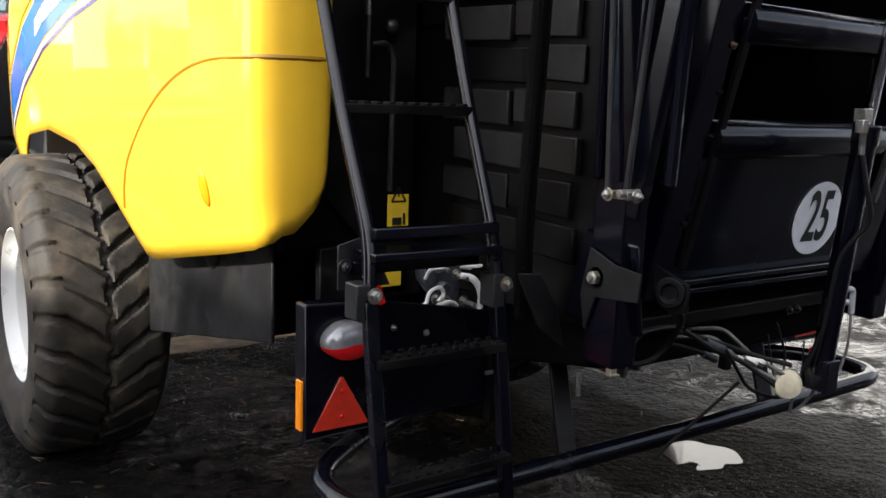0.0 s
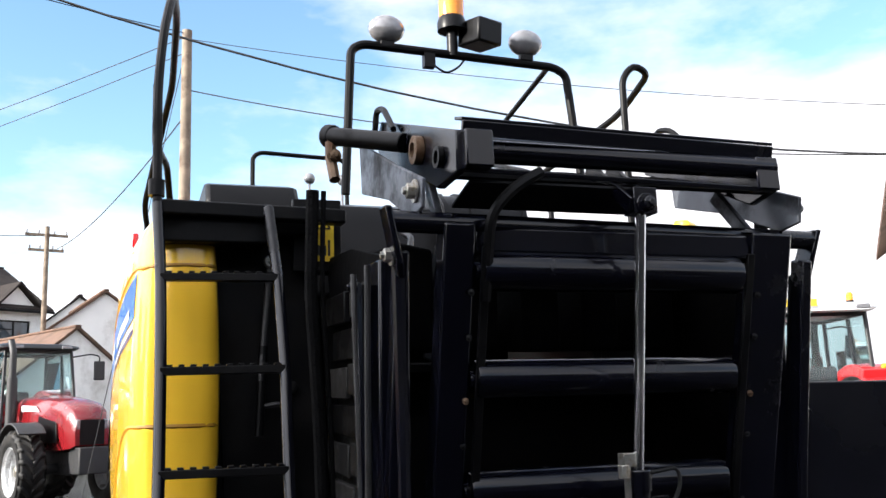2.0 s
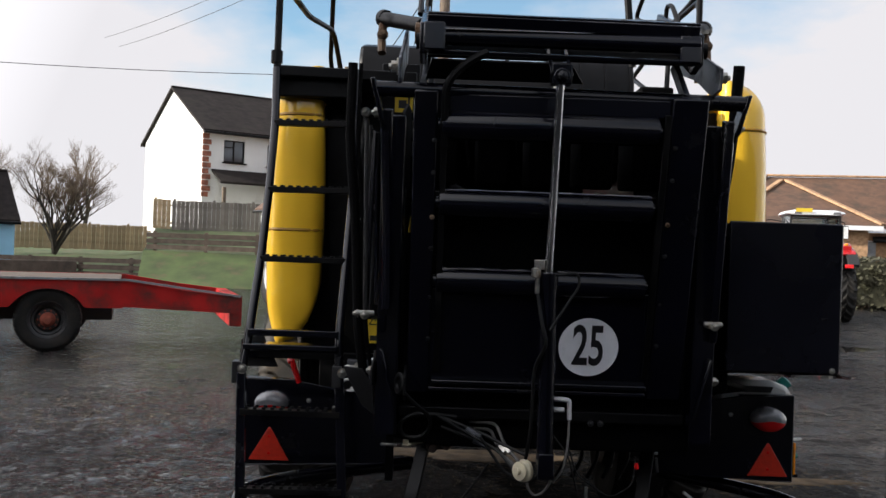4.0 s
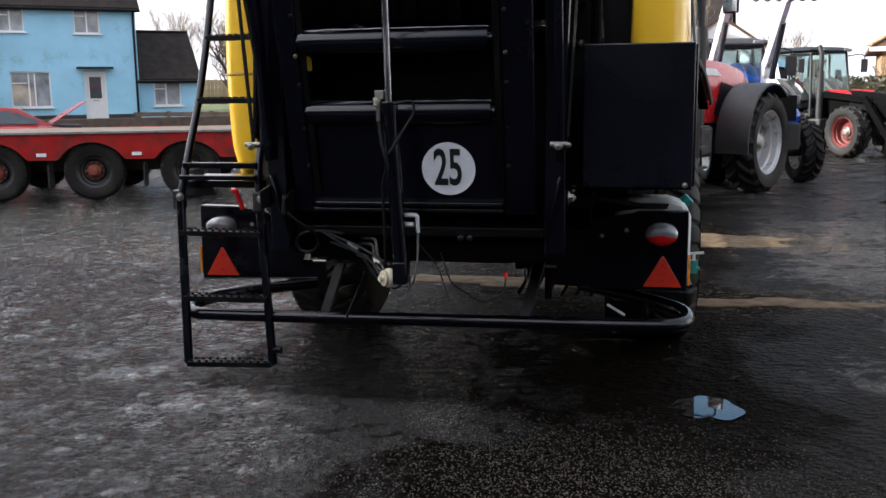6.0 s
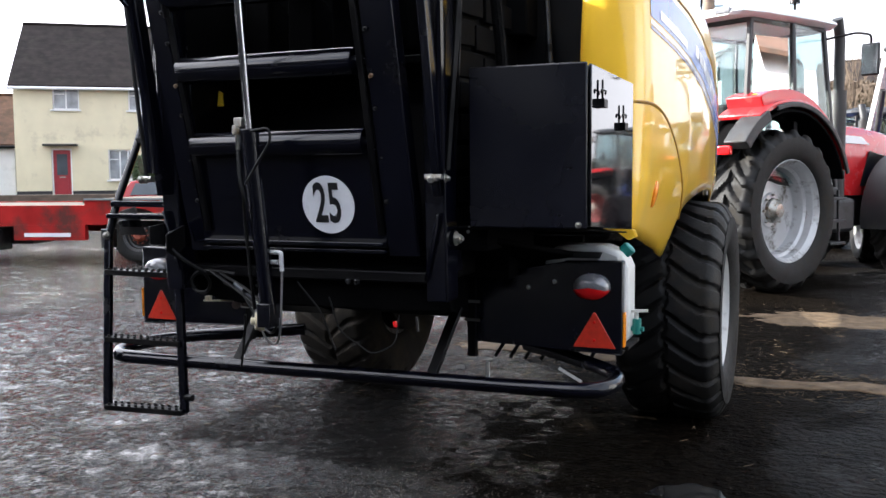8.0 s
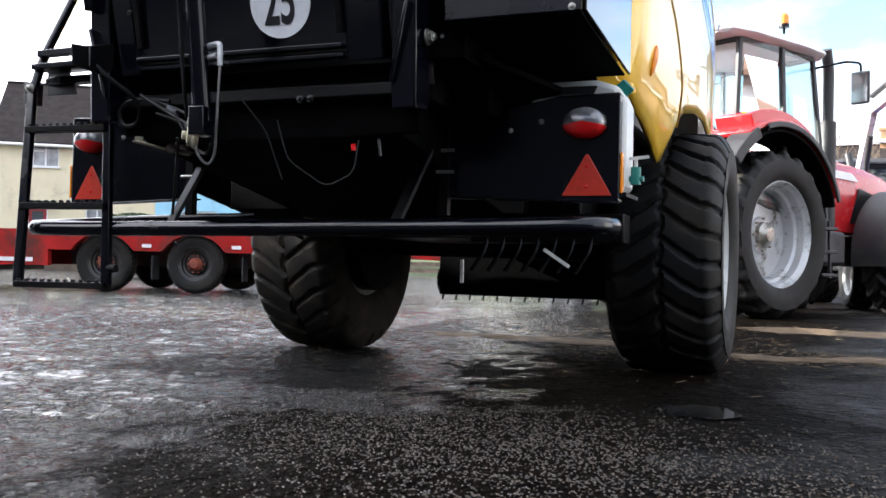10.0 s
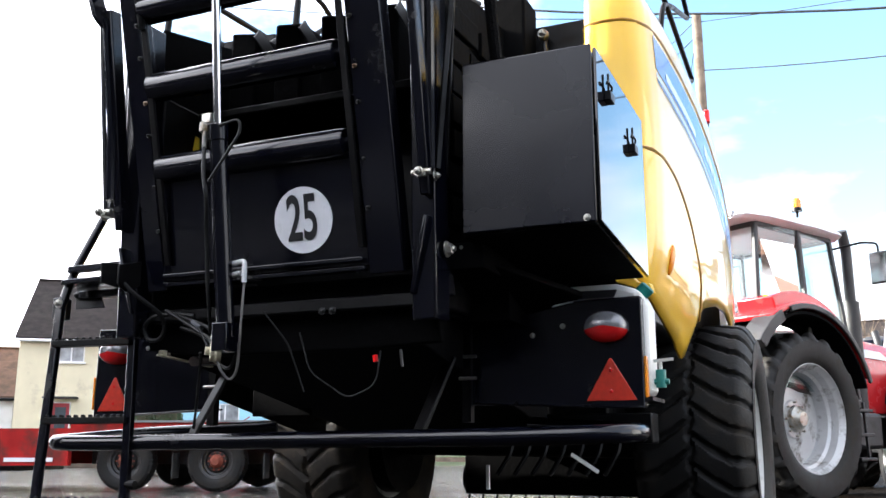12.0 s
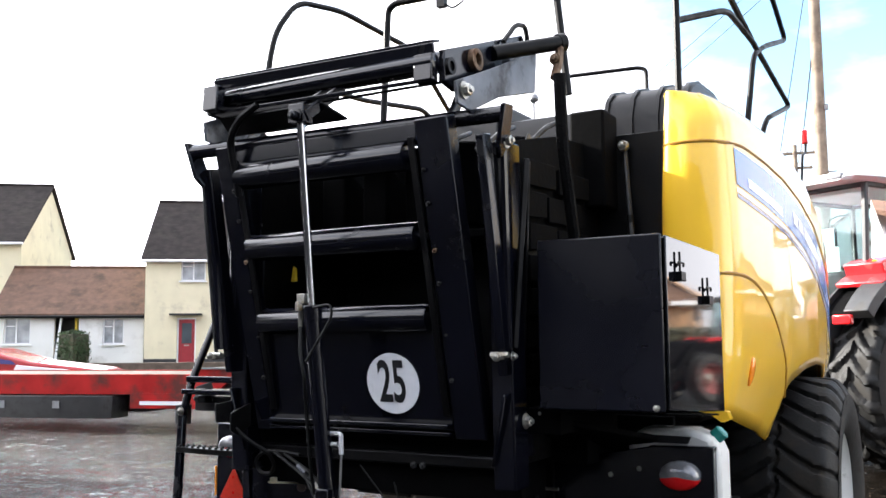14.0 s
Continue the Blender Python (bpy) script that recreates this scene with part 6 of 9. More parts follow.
part("connector", made((box, (-0.12, 0.34, 2.855), (0.04, 0.03, 0.05)), (tube, [(-0.10, 0.34, 2.84), (-0.06, 0.33, 2.81), (-0.01, 0.34, 2.84), (0.02, 0.34, 2.88)], 0.004, 6, 0.02)), M["black_plastic"], beacon_bar)
part("hood_guard", made((tube, [(-0.47, 2.55, 2.38), (-0.47, 2.55, 3.09), (-0.43, 2.55, 3.12), (0.03, 2.60, 3.12), (0.08, 2.60, 3.10), (0.09, 2.60, 2.38)], 0.013, 8, 0.07)), M["black_satin"], baler)
for x in (-0.30, -0.14):
    part("hood_knob", made((egg, (x, 1.7, 2.76), (0.028, 0.02, 0.028), 12, 8), (cyl, (x, 1.7, 2.60), (x, 1.7, 2.75), 0.006, None, 8)), M["clear_lens"], baler)

# gas struts, labels, catches on the bulkheads
for sx in (-1, 1):
    st = bmesh.new()
    cyl(st, (sx * 0.668, 0.395, 2.12), (sx * 0.70, 0.36, 1.75), 0.011, seg=10)
    strut = part("gas_strut", st, M["dark_grey"], baler)
    part("strut_ball", made((egg, (sx * 0.668, 0.385, 2.135), (0.022, 0.02, 0.022), 14, 8), (bolt, (sx * 0.668, 0.366, 2.135), (0, -1, 0), 0.012)), M["zinc"], strut)
    part("strut_barrel", made((cyl, (sx * 0.69, 0.372, 1.86), (sx * 0.705, 0.355, 1.58), 0.014, None, 10)), M["black_satin"], strut)
    part("latch_knob", made((egg, (sx * 0.60, 0.40, 1.73), (0.022, 0.02, 0.022), 14, 8)), M["dark_grey"], baler)


def warning_label(x, y, z, w, h):
    lb = part("warning_label", made((box, (x, y, z), (w, 0.004, h))), M["label_yellow"], baler, "yellow warning label with black pictogram bars")
    sg = bmesh.new()
    q = w * 0.34
    yy = y - 0.0035
    for a, b in (((-q, 0.04), (q, 0.04)), ((q, 0.04), (0, 0.04 + q * 1.7)), ((0, 0.04 + q * 1.7), (-q, 0.04))):
        beam(sg, (x + a[0], yy, z + a[1] - 0.02 + 0.01), (x + b[0], yy, z + b[1] - 0.02 + 0.01), 0.002, 0.005, (0, 0, 1))
    part("pictogram", sg, M["ink"], lb)
    part("pictogram", made((box, (x, yy, z + 0.05), (0.005, 0.002, 0.014))), M["ink"], lb)
    sg = bmesh.new()
    box(sg, (x - 0.005, yy, z - h * 0.28), (w * 0.45, 0.002, h * 0.22))
    box(sg, (x + w * 0.28, yy, z - h * 0.22), (0.008, 0.002, h * 0.34))
    part("pictogram", sg, M["ink"], lb)


warning_label(-0.505, 0.336, 2.21, 0.075, 0.155)
part("label_backing", made((box, (-0.52, 0.36, 2.22), (0.16, 0.03, 0.24))), M["black_satin"], baler, bevel=0.004)
warning_label(-0.595, 0.352, 1.20, 0.07, 0.10)
part("lubricator", made((box, (-0.609, 0.376, 1.011), (0.076, 0.03, 0.070))), M["label_yellow"], baler, "yellow lubricator block", 0.004)
part("grease_rack", made((box, (-0.43, 0.02, 1.125), (0.16, 0.02, 0.10))), M["dark_grey"], baler, bevel=0.003)
for i, pts in enumerate(([(-0.60, 0.3, 1.09), (-0.55, 0.22, 1.06), (-0.50, 0.10, 1.07), (-0.44, 0.0, 1.10)], [(-0.52, 0.2, 1.06), (-0.45, 0.05, 1.06), (-0.38, -0.06, 1.07)], [(-0.40, -0.08, 1.14), (-0.36, -0.1, 1.12), (-0.355, -0.1, 1.06)])):
    part("grease_pipe", made((tube, pts, 0.005 if i < 2 else 0.010, 8, 0.03)), M["jerry"], baler)
part("crank_rod", made((tube, [(-0.70, 0.36, 1.97 - 0.30), (-0.635, 0.36, 1.68), (-0.615, 0.36, 1.64), (-0.62, 0.36, 1.26)], 0.008, 8, 0.03)), M["dark_grey"], baler)
for i, dx in enumerate((0.0, 0.028)):
    wr = bmesh.new()
    tube(wr, [(-0.66 + dx, -0.34, 2.20), (-0.665 + dx, -0.33, 1.95), (-0.635 + dx, -0.28, 1.6), (-0.62 + dx, -0.24, 1.25), (-0.58 + dx, -0.20, 1.0)], 0.017 if i == 0 else 0.007, 10, 0.08)
    part("hose_sleeve", wr, M["wrap"], baler, "black fabric hose sleeve")
part("link_bar", made((beam, (-0.57, -0.44, 1.95), (-0.575, -0.50, 1.36), 0.014, 0.03), (beam, (-0.555, -0.42, 1.95), (-0.54, -0.40, 1.36), 0.014, 0.03), (bolt, (-0.575, -0.445, 1.94), (-1, 0, 0), 0.014)), M["black"], baler, bevel=0.003)
part("link_bar", made((beam, (0.63, -0.44, 1.95), (0.60, -0.48, 1.36), 0.012, 0.018), (beam, (0.615, -0.40, 1.95), (0.59, -0.40, 1.36), 0.012, 0.018)), M["black_satin"], baler, bevel=0.003)
part("hose_sleeve", made((tube, [(0.70, -0.33, 2.24), (0.695, -0.30, 2.0), (0.69, -0.20, 1.72), (0.66, -0.1, 1.55)], 0.02, 10, 0.08)), M["wrap"], baler)

# tool box on the right
tb = bmesh.new()
TBX0, TBX1, TBY0, TBY1, TBZ0, TBZ1 = 0.655, 1.045, -0.43, 0.23, 1.175, 1.69
slab(tb, [(TBX0, TBY0, TBZ0), (TBX1, TBY0, TBZ0), (TBX1, TBY0, TBZ1), (TBX0, TBY0, TBZ1)], (0, 0.012, 0))
box(tb, ((TBX0 + TBX1) / 2, (TBY0 + TBY1) / 2 + 0.01, (TBZ0 + TBZ1) / 2), (TBX1 - TBX0 - 0.012, TBY1 - TBY0 - 0.02, TBZ1 - TBZ0 - 0.012))
toolbox = part("tool_box", tb, M["box_satin"], baler, "large black steel tool box", 0.005)
door_m = bmesh.new()
slab(door_m, [(TBX1, TBY0 + 0.02, TBZ0 + 0.005), (TBX1, TBY1, TBZ0 - 0.04), (TBX1, TBY1, TBZ1 - 0.01), (TBX1, TBY0 + 0.02, TBZ1 - 0.005)], (0.010, 0, 0))
tdoor = part("tool_box_door", door_m, M["black_mirror"], toolbox, "polished black side door reflecting the sky", 0.003)
for y, z in ((-0.30, 1.60), (0.02, 1.54)):
    la = bmesh.new()
    box(la, (TBX1 + 0.02, y, z - 0.03), (0.02, 0.05, 0.028))
    tube(la, [(TBX1 + 0.02, y - 0.03, z), (TBX1 + 0.022, y - 0.028, z + 0.012), (TBX1 + 0.022, y + 0.028, z + 0.012), (TBX1 + 0.02, y + 0.03, z)], 0.004, 6, 0.01)
    cyl(la, (TBX1 + 0.018, y, z - 0.02), (TBX1 + 0.018, y, z + 0.045), 0.004, seg=6)
    part("latch", la, M["black_plastic"], tdoor, "rubber latch", 0.003)
under = bmesh.new()
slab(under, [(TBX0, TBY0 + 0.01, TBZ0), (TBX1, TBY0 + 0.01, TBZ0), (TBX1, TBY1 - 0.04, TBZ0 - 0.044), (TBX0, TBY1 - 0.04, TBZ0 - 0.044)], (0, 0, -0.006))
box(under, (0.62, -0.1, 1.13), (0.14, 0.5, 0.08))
# shade below the tool box is put into the near-black colour
part("tool_box_floor", under, M["dull_black"], toolbox, bevel=0.004)
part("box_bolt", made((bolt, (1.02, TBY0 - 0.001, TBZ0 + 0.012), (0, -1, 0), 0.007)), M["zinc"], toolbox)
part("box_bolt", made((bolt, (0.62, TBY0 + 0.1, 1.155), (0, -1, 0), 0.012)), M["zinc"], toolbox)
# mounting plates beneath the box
part("hanger_plate", made((slab, [(0.52, -0.30, 1.14), (0.66, -0.30, 1.14), (0.90, 0.05, 1.06), (0.90, 0.20, 1.02), (0.52, 0.20, 0.96)], (0, 0.0, -0.02)), (box, (0.60, 0.05, 1.05), (0.16, 0.30, 0.16))), M["dull_black"], baler, bevel=0.004)
part("wheel_shield", made((slab, [(-0.932, 0.485, 0.815), (-0.932, 0.485, 1.12), (-0.945, 1.56, 1.10), (-0.945, 1.56, 0.615)], (0.012, 0, 0))), M["dull_plate"], baler, "grey rubber shield before the wheel", 0.004)
part("shield_bulge", made((egg, (-0.938, 0.93, 1.035), (0.016, 0.07, 0.075), 16, 10)), M["dull_plate"], baler)


def jerrycan(name, m, label):
    can = thing(name, label, "jerrycan", m)
    b = bmesh.new()
    prof_ = [(-0.15, 0), (0.15, 0), (0.155, 0.02), (0.155, 0.30), (0.13, 0.36), (0.06, 0.385), (-0.10, 0.385), (-0.155, 0.35), (-0.155, 0.02)]
    slab(b, [(x, -0.075, z) for x, z in prof_], (0, 0.15, 0))
    body = part("can_body", b, M["jerry"], can, "milky white plastic", 0.022)
    # solid black slab: the hollow's shade is put into its colour
    h = bmesh.new()
    slab(h, [(-0.055, -0.085, 0.335), (0.055, -0.085, 0.335), (0.065, -0.085, 0.36), (-0.06, -0.085, 0.362)], (0, 0.17, 0))
    part("grip_shade", h, M["ink"], can, "black slab painted as the dark hollow under the grip")
    part("cap", made((turned, [(0.026, 0), (0.026, 0.03), (0.02, 0.035)], (0.125, 0, 0.355), (0.75, 0, 0.66), 16)), M["teal"], can, "teal screw cap")
    part("tap", made((turned, [(0.016, 0), (0.016, 0.06)], (0.175, 0.0, 0.03), (0, 0, 1), 12), (cyl, (0.15, 0, 0.05), (0.20, 0, 0.05), 0.010, None, 10)), M["teal"], can, "teal tap")
    part("tap_lever", made((cyl, (0.175, 0, 0.09), (0.175, 0, 0.12), 0.006, None, 8), (beam, (0.155, 0, 0.12), (0.215, 0, 0.125), 0.012, 0.010)), M["jerry"], can)
    return can


jerrycan("jerrycan", pose(0.925, 0.11, 0.735) @ Matrix.Diagonal((1.0, 1.0, 0.915, 1.0)), "milky white water can with teal cap and tap")
part("can_shelf", made((box, (0.92, 0.11, 0.725), (0.34, 0.2, 0.012))), M["black_satin"], baler)

# drawbar towards the tractor
db = bmesh.new()
beam(db, (-0.35, 3.4, 0.62), (0.0, 6.4, 0.50), 0.10, 0.14)
beam(db, (0.35, 3.4, 0.62), (0.0, 6.4, 0.50), 0.10, 0.14)
box(db, (0.03, 3.4, 1.2), (1.5, 0.3, 1.2))
cyl(db, (0.05, 3.6, 0.85), (0.2, 7.3, 0.75), 0.08, seg=14)
part("drawbar", db, M["black_satin"], baler, bevel=0.008)

# hydraulic block behind the ladder
hb = part("manifold", made((slab, [(-0.685, 0.08, 1.108), (-0.562, 0.08, 1.104), (-0.562, 0.08, 0.975), (-0.60, 0.08, 0.96), (-0.675, 0.08, 1.045)], (0, 0.05, 0)), (cyl, (-0.63, 0.075, 1.03), (-0.63, 0.045, 1.03), 0.017, None, 12)), M["bare_steel"], baler, "grey steel hydraulic manifold behind the ladder", 0.004)
for dx, dz in ((-0.645, 1.00), (-0.615, 0.99), (-0.58, 1.06), (-0.64, 1.085), (-0.555, 0.985)):
    part("manifold_fitting", made((bolt, (dx, 0.072, dz), (0, -1, 0), 0.011), (cyl, (dx, 0.07, dz), (dx + 0.004, 0.025, dz - 0.004), 0.0075, None, 8)), M["zinc"], hb, "bright hose fitting")
for r_, pts in ((0.0055, [(-0.80, 0.02, 0.985), (-0.703, 0.03, 1.0), (-0.70, 0.03, 1.022), (-0.688, 0.03, 1.036), (-0.659, 0.03, 1.042), (-0.648, 0.03, 1.017), (-0.66, 0.04, 1.0)]),
                (0.0055, [(-0.676, 0.02, 0.995), (-0.634, 0.02, 1.002), (-0.609, 0.02, 0.987), (-0.60, 0.05, 0.96)]),
                (0.0095, [(-0.58, 0.05, 1.06), (-0.562, 0.025, 1.058), (-0.545, 0.02, 1.038), (-0.531, 0.02, 1.005), (-0.532, 0.03, 0.965)]),
                (0.005, [(-0.64, 0.05, 1.085), (-0.66, 0.02, 1.09), (-0.69, 0.04, 1.09), (-0.69, 0.06, 1.06)])):
    part("manifold_hose", made((tube, pts, r_, 8, 0.02)), M["jerry"], hb, "pale nylon hose")
part("red_tie", made((tube, [(-0.905, 0.0, 1.105), (-0.89, 0.0, 1.109), (-0.876, 0.0, 1.069), (-0.859, 0.0, 1.023)], 0.011, 8, 0.015)), M["red_lens"], baler, "bright red plastic tie")


# ---- tractors ----
def loft(bm, sections):
    """Skins closed outlines of equal length, with ends."""
    rings = [[bm.verts.new(p) for p in s] for s in sections]
    for a, b in zip(rings, rings[1:]):
        quad_faces(bm, a, b)
    bm.faces.new(rings[0][::-1]), bm.faces.new(rings[-1])


def arch_strip(bm, x0, x1, cy, cz, r, a0, a1, thick, n=16):
    """A curved mudguard about an axle at (cy, cz), from angle a0 to a1 (degrees, 0 is forwards)."""
    secs = []
    for i in range(n + 1):
        a = radians(a0 + (a1 - a0) * i / n)
        c, s = math.cos(a), math.sin(a)
        secs.append([(x0, cy + r * c, cz + r * s), (x1, cy + r * c, cz + r * s), (x1, cy + (r + thick) * c, cz + (r + thick) * s), (x0, cy + (r + thick) * c, cz + (r + thick) * s)])
    loft(bm, secs)


def tractor(name, label, m, paint, roof_mat, rear=(0.87, 0.56), front=(0.70, 0.46), base=3.0, guards=True, loader=False, rim="rim_silver", roof_z=3.05, hood_z=2.0, dark_fender=False, beacon=True, bar=True, low=False, rim_k=0.58, left_track=0.76):
    t = thing(name, label, "tractor", m, "tractors parked in the yard")
    r1, w1 = rear
    r2, w2 = front
    for sx in (-1, 1):
        for (r, w, y, x, lugs) in ((r1, w1, 0.0, 0.76, 20), (r2, w2, base, 0.80, 18)):
            wheel_on(t, (sx * x if sx > 0 or y else -left_track, y, r - 0.015), pose(0, 0, 0, 0, 0, 0 if sx > 0 else 180), r, w, r * rim_k, lugs, 0.045, M[rim], M["zinc"], dish=-0.02, hub_r=0.14)
    under = bmesh.new()
    box(under, (0, 0.6, 0.85), (0.55, 2.4, 0.55))
    box(under, (0, 2.5, 0.80), (0.42, 2.2, 0.40))
    cyl(under, (-0.8, 0, r1), (0.8, 0, r1), 0.13, seg=14)
    cyl(under, (-0.8, base, r2), (0.8, base, r2), 0.10, seg=12)
    box(under, (0, base + 0.95, 0.85), (0.5, 0.5, 0.45))
    for sx in (-1, 1):
        beam(under, (sx * 0.42, -0.1, 0.75), (sx * 0.42, -1.0, 0.60), 0.06, 0.09)
        beam(under, (sx * 0.30, -0.2, 1.15), (sx * 0.40, -0.95, 0.75), 0.05, 0.05)
    part("chassis", under, M["dark_plastic"], t, bevel=0.02)
    tank = bmesh.new()
    box(tank, (0.55, 1.35, 0.80), (0.40, 0.95, 0.42))
    box(tank, (-0.55, 1.35, 0.80), (0.40, 0.95, 0.42))
    part("fuel_tank", tank, M["dark_plastic"], t, bevel=0.05)
    hood_ = bmesh.new()
    secs = []
    for y, hw, zt, zb in ((1.45, 0.42, hood_z, 1.05), (2.2, 0.42, hood_z - 0.01, 1.03), (3.0, 0.40, hood_z - 0.06, 1.02), (3.6, 0.37, hood_z - 0.14, 1.02), (3.95, 0.33, hood_z - 0.27, 1.05), (4.08, 0.28, hood_z - 0.45, 1.10)):
        secs.append([(-hw, y, zb), (-hw * 1.04, y, (zb + zt) / 2), (-hw, y, zt - 0.16), (-hw * 0.85, y, zt - 0.05), (-hw * 0.4, y, zt), (hw * 0.4, y, zt), (hw * 0.85, y, zt - 0.05), (hw, y, zt - 0.16), (hw * 1.04, y, (zb + zt) / 2), (hw, y, zb)])
    loft(hood_, secs)
    hd = part("bonnet", hood_, paint, t, bevel=0.01)
    gr = bmesh.new()
    box(gr, (0, 4.05, 1.32), (0.42, 0.08, 0.42))
    for sx in (-1, 1):
        slab(gr, [(sx * 0.425, 2.5, 1.15), (sx * 0.42, 3.6, 1.15), (sx * 0.40, 3.5, 1.50), (sx * 0.432, 2.7, 1.62)], (sx * 0.012, 0, 0))
    part("grille", gr, M["black_plastic"], hd, bevel=0.01)
    for sx in (-1, 1):
        part("head_lamp", made((box, (sx * 0.20, 4.05, 1.45), (0.14, 0.07, 0.17))), M["clear_lens"], hd, bevel=0.02)
        part("side_flash", made((slab, [(sx * 0.435, 1.7, 1.72), (sx * 0.435, 2.7, 1.70), (sx * 0.435, 2.5, 1.80), (sx * 0.432, 1.7, 1.83)], (sx * 0.006, 0, 0))), (M["car_red"] if low else M["decal_white"]), hd)
    # cab
    zc = roof_z - 0.16
    corners = {"rr": (0.66, -0.42, 1.30, 0.64, -0.30), "rf": (0.72, 1.40, 1.05, 0.62, 1.20), "rm": (0.78, 0.42, 1.20, 0.69, 0.44)}
    cab = part("cab", made((beam, (-0.68, -0.42, 1.35), (0.68, -0.42, 1.35), 0.07, 0.10)), M["dark_plastic"], t, bevel=0.012)
    bars = [((-0.68, 1.40, 1.15), (0.68, 1.40, 1.15), 0.07, 0.10), ((-0.63, -0.30, zc), (0.63, -0.30, zc), 0.06, 0.08), ((-0.63, 1.20, zc), (0.63, 1.20, zc), 0.06, 0.08)]
    for sx in (-1, 1):
        for x, y, zl, xt, yt in corners.values():
            part("pillar", made((beam, (sx * x, y, zl), (sx * xt, yt, zc), 0.055, 0.06, (0, 1, 0))), M["dark_plastic"], cab, bevel=0.012)
        bars += [((sx * 0.66, -0.42, 1.32), (sx * 0.72, 1.40, 1.10), 0.07, 0.09), ((sx * 0.64, -0.30, zc), (sx * 0.62, 1.20, zc), 0.06, 0.08)]
    for a_, b_, w_, h_ in bars:
        part("cab_rail", made((beam, a_, b_, w_, h_)), M["dark_plastic"], cab, bevel=0.012)
    part("cab_floor", made((box, (0, 0.5, 1.18), (1.3, 1.75, 0.16))), M["dark_plastic"], cab, bevel=0.01)
    for sx in (-1, 1):
        for (xa, ya, za, xta, yta), (xb, yb, zb_, xtb, ytb) in ((corners["rr"], corners["rm"]), (corners["rm"], corners["rf"])):
            g = part("side_window", made((slab, [(sx * xa, ya, za), (sx * xb, yb, zb_), (sx * xtb, ytb, zc), (sx * xta, yta, zc)], (sx * 0.006, 0, 0))), M["glass_cab"], cab)
            g.visible_shadow = False
    for y, yt, z in ((-0.43, -0.31, 1.36), (1.41, 1.21, 1.16)):
        g = part("windscreen", made((slab, [(-0.66, y, z), (0.66, y, z), (0.60, yt, zc), (-0.60, yt, zc)], (0, 0.006, 0))), M["glass_cab"], cab)
        g.visible_shadow = False
    rf = bmesh.new()
    secs = []
    for y, hw, z in ((-0.62, 0.60, roof_z - 0.13), (-0.56, 0.70, roof_z - 0.05), (-0.2, 0.76, roof_z), (0.8, 0.76, roof_z + 0.01), (1.30, 0.72, roof_z - 0.04), (1.42, 0.62, roof_z - 0.12)):
        secs.append([(-hw * 0.94, y, zc + 0.01), (-hw * 1.04, y, zc + 0.05), (-hw * 1.0, y, (zc + z) / 2 + 0.03), (-hw * 0.72, y, z), (hw * 0.72, y, z), (hw * 1.0, y, (zc + z) / 2 + 0.03), (hw * 1.04, y, zc + 0.05), (hw * 0.94, y, zc + 0.01)])
    loft(rf, secs)
    roof = part("cab_roof", rf, roof_mat, cab, bevel=0.03)
    for sx in (-1, 1):
        part("work_light", made((box, (sx * 0.50, -0.60, roof_z - 0.10), (0.20, 0.06, 0.07))), M["clear_lens"], roof, bevel=0.015)
        part("work_light", made((box, (sx * 0.46, 1.42, roof_z - 0.10), (0.20, 0.06, 0.07))), M["clear_lens"], roof, bevel=0.015)
    seat = bmesh.new()
    box(seat, (0, 0.15, 1.50), (0.50, 0.48, 0.14))
    box(seat, (0, -0.10, 1.83), (0.48, 0.14, 0.62))
    part("seat", seat, M["seat"], cab, bevel=0.05)
    sw = bmesh.new()
    tube(sw, [(0.19 * math.cos(a), 0.88 + 0.17 * math.sin(a), 1.83 + 0.08 * math.sin(a)) for a in (2 * math.pi * i / 18 for i in range(19))], 0.014, 8)
    cyl(sw, (0, 0.88, 1.83), (0, 1.08, 1.30), 0.03, seg=10)
    for a in (0.5, 2.6, 4.7):
        cyl(sw, (0, 0.88, 1.83), (0.18 * math.cos(a), 0.88 + 0.16 * math.sin(a), 1.83 + 0.075 * math.sin(a)), 0.012, seg=6)
    part("steering_wheel", sw, M["black_plastic"], cab)
    part("dash", made((box, (0, 1.16, 1.50), (0.6, 0.25, 0.5))), M["dark_plastic"], cab, bevel=0.05)
    for sx in (-1, 1):
        fd = bmesh.new()
        xa, xb = sx * 0.47, sx * (0.76 + w1 / 2 - 0.02)
        arch_strip(fd, min(xa, xb), max(xa, xb), 0.0, r1, r1 + 0.25, 22, 122, 0.06)
        arch_strip(fd, min(xa, sx * 0.93), max(xa, sx * 0.93), 0.0, r1, r1 + 0.29, 30, 112, 0.14)
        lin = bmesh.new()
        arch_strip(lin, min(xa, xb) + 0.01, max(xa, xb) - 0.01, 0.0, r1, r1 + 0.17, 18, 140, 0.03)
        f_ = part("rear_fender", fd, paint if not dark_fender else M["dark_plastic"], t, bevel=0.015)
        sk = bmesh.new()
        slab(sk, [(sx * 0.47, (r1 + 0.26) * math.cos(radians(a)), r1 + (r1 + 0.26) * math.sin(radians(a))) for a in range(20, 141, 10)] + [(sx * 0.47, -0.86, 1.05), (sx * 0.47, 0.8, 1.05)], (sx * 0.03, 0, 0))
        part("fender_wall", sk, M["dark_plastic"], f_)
        # near-black sheet along the underside of the fender
        part("fender_liner", lin, M["dull_black"], f_, "dark underside of the fender")
        lip_ = bmesh.new()
        arch_strip(lip_, min(xb, xb + sx * 0.03), max(xb, xb + sx * 0.03), 0.0, r1, r1 + 0.22, 20, 108, 0.06)
        part("fender_lip", lip_, M["dark_plastic"], f_, bevel=0.01)
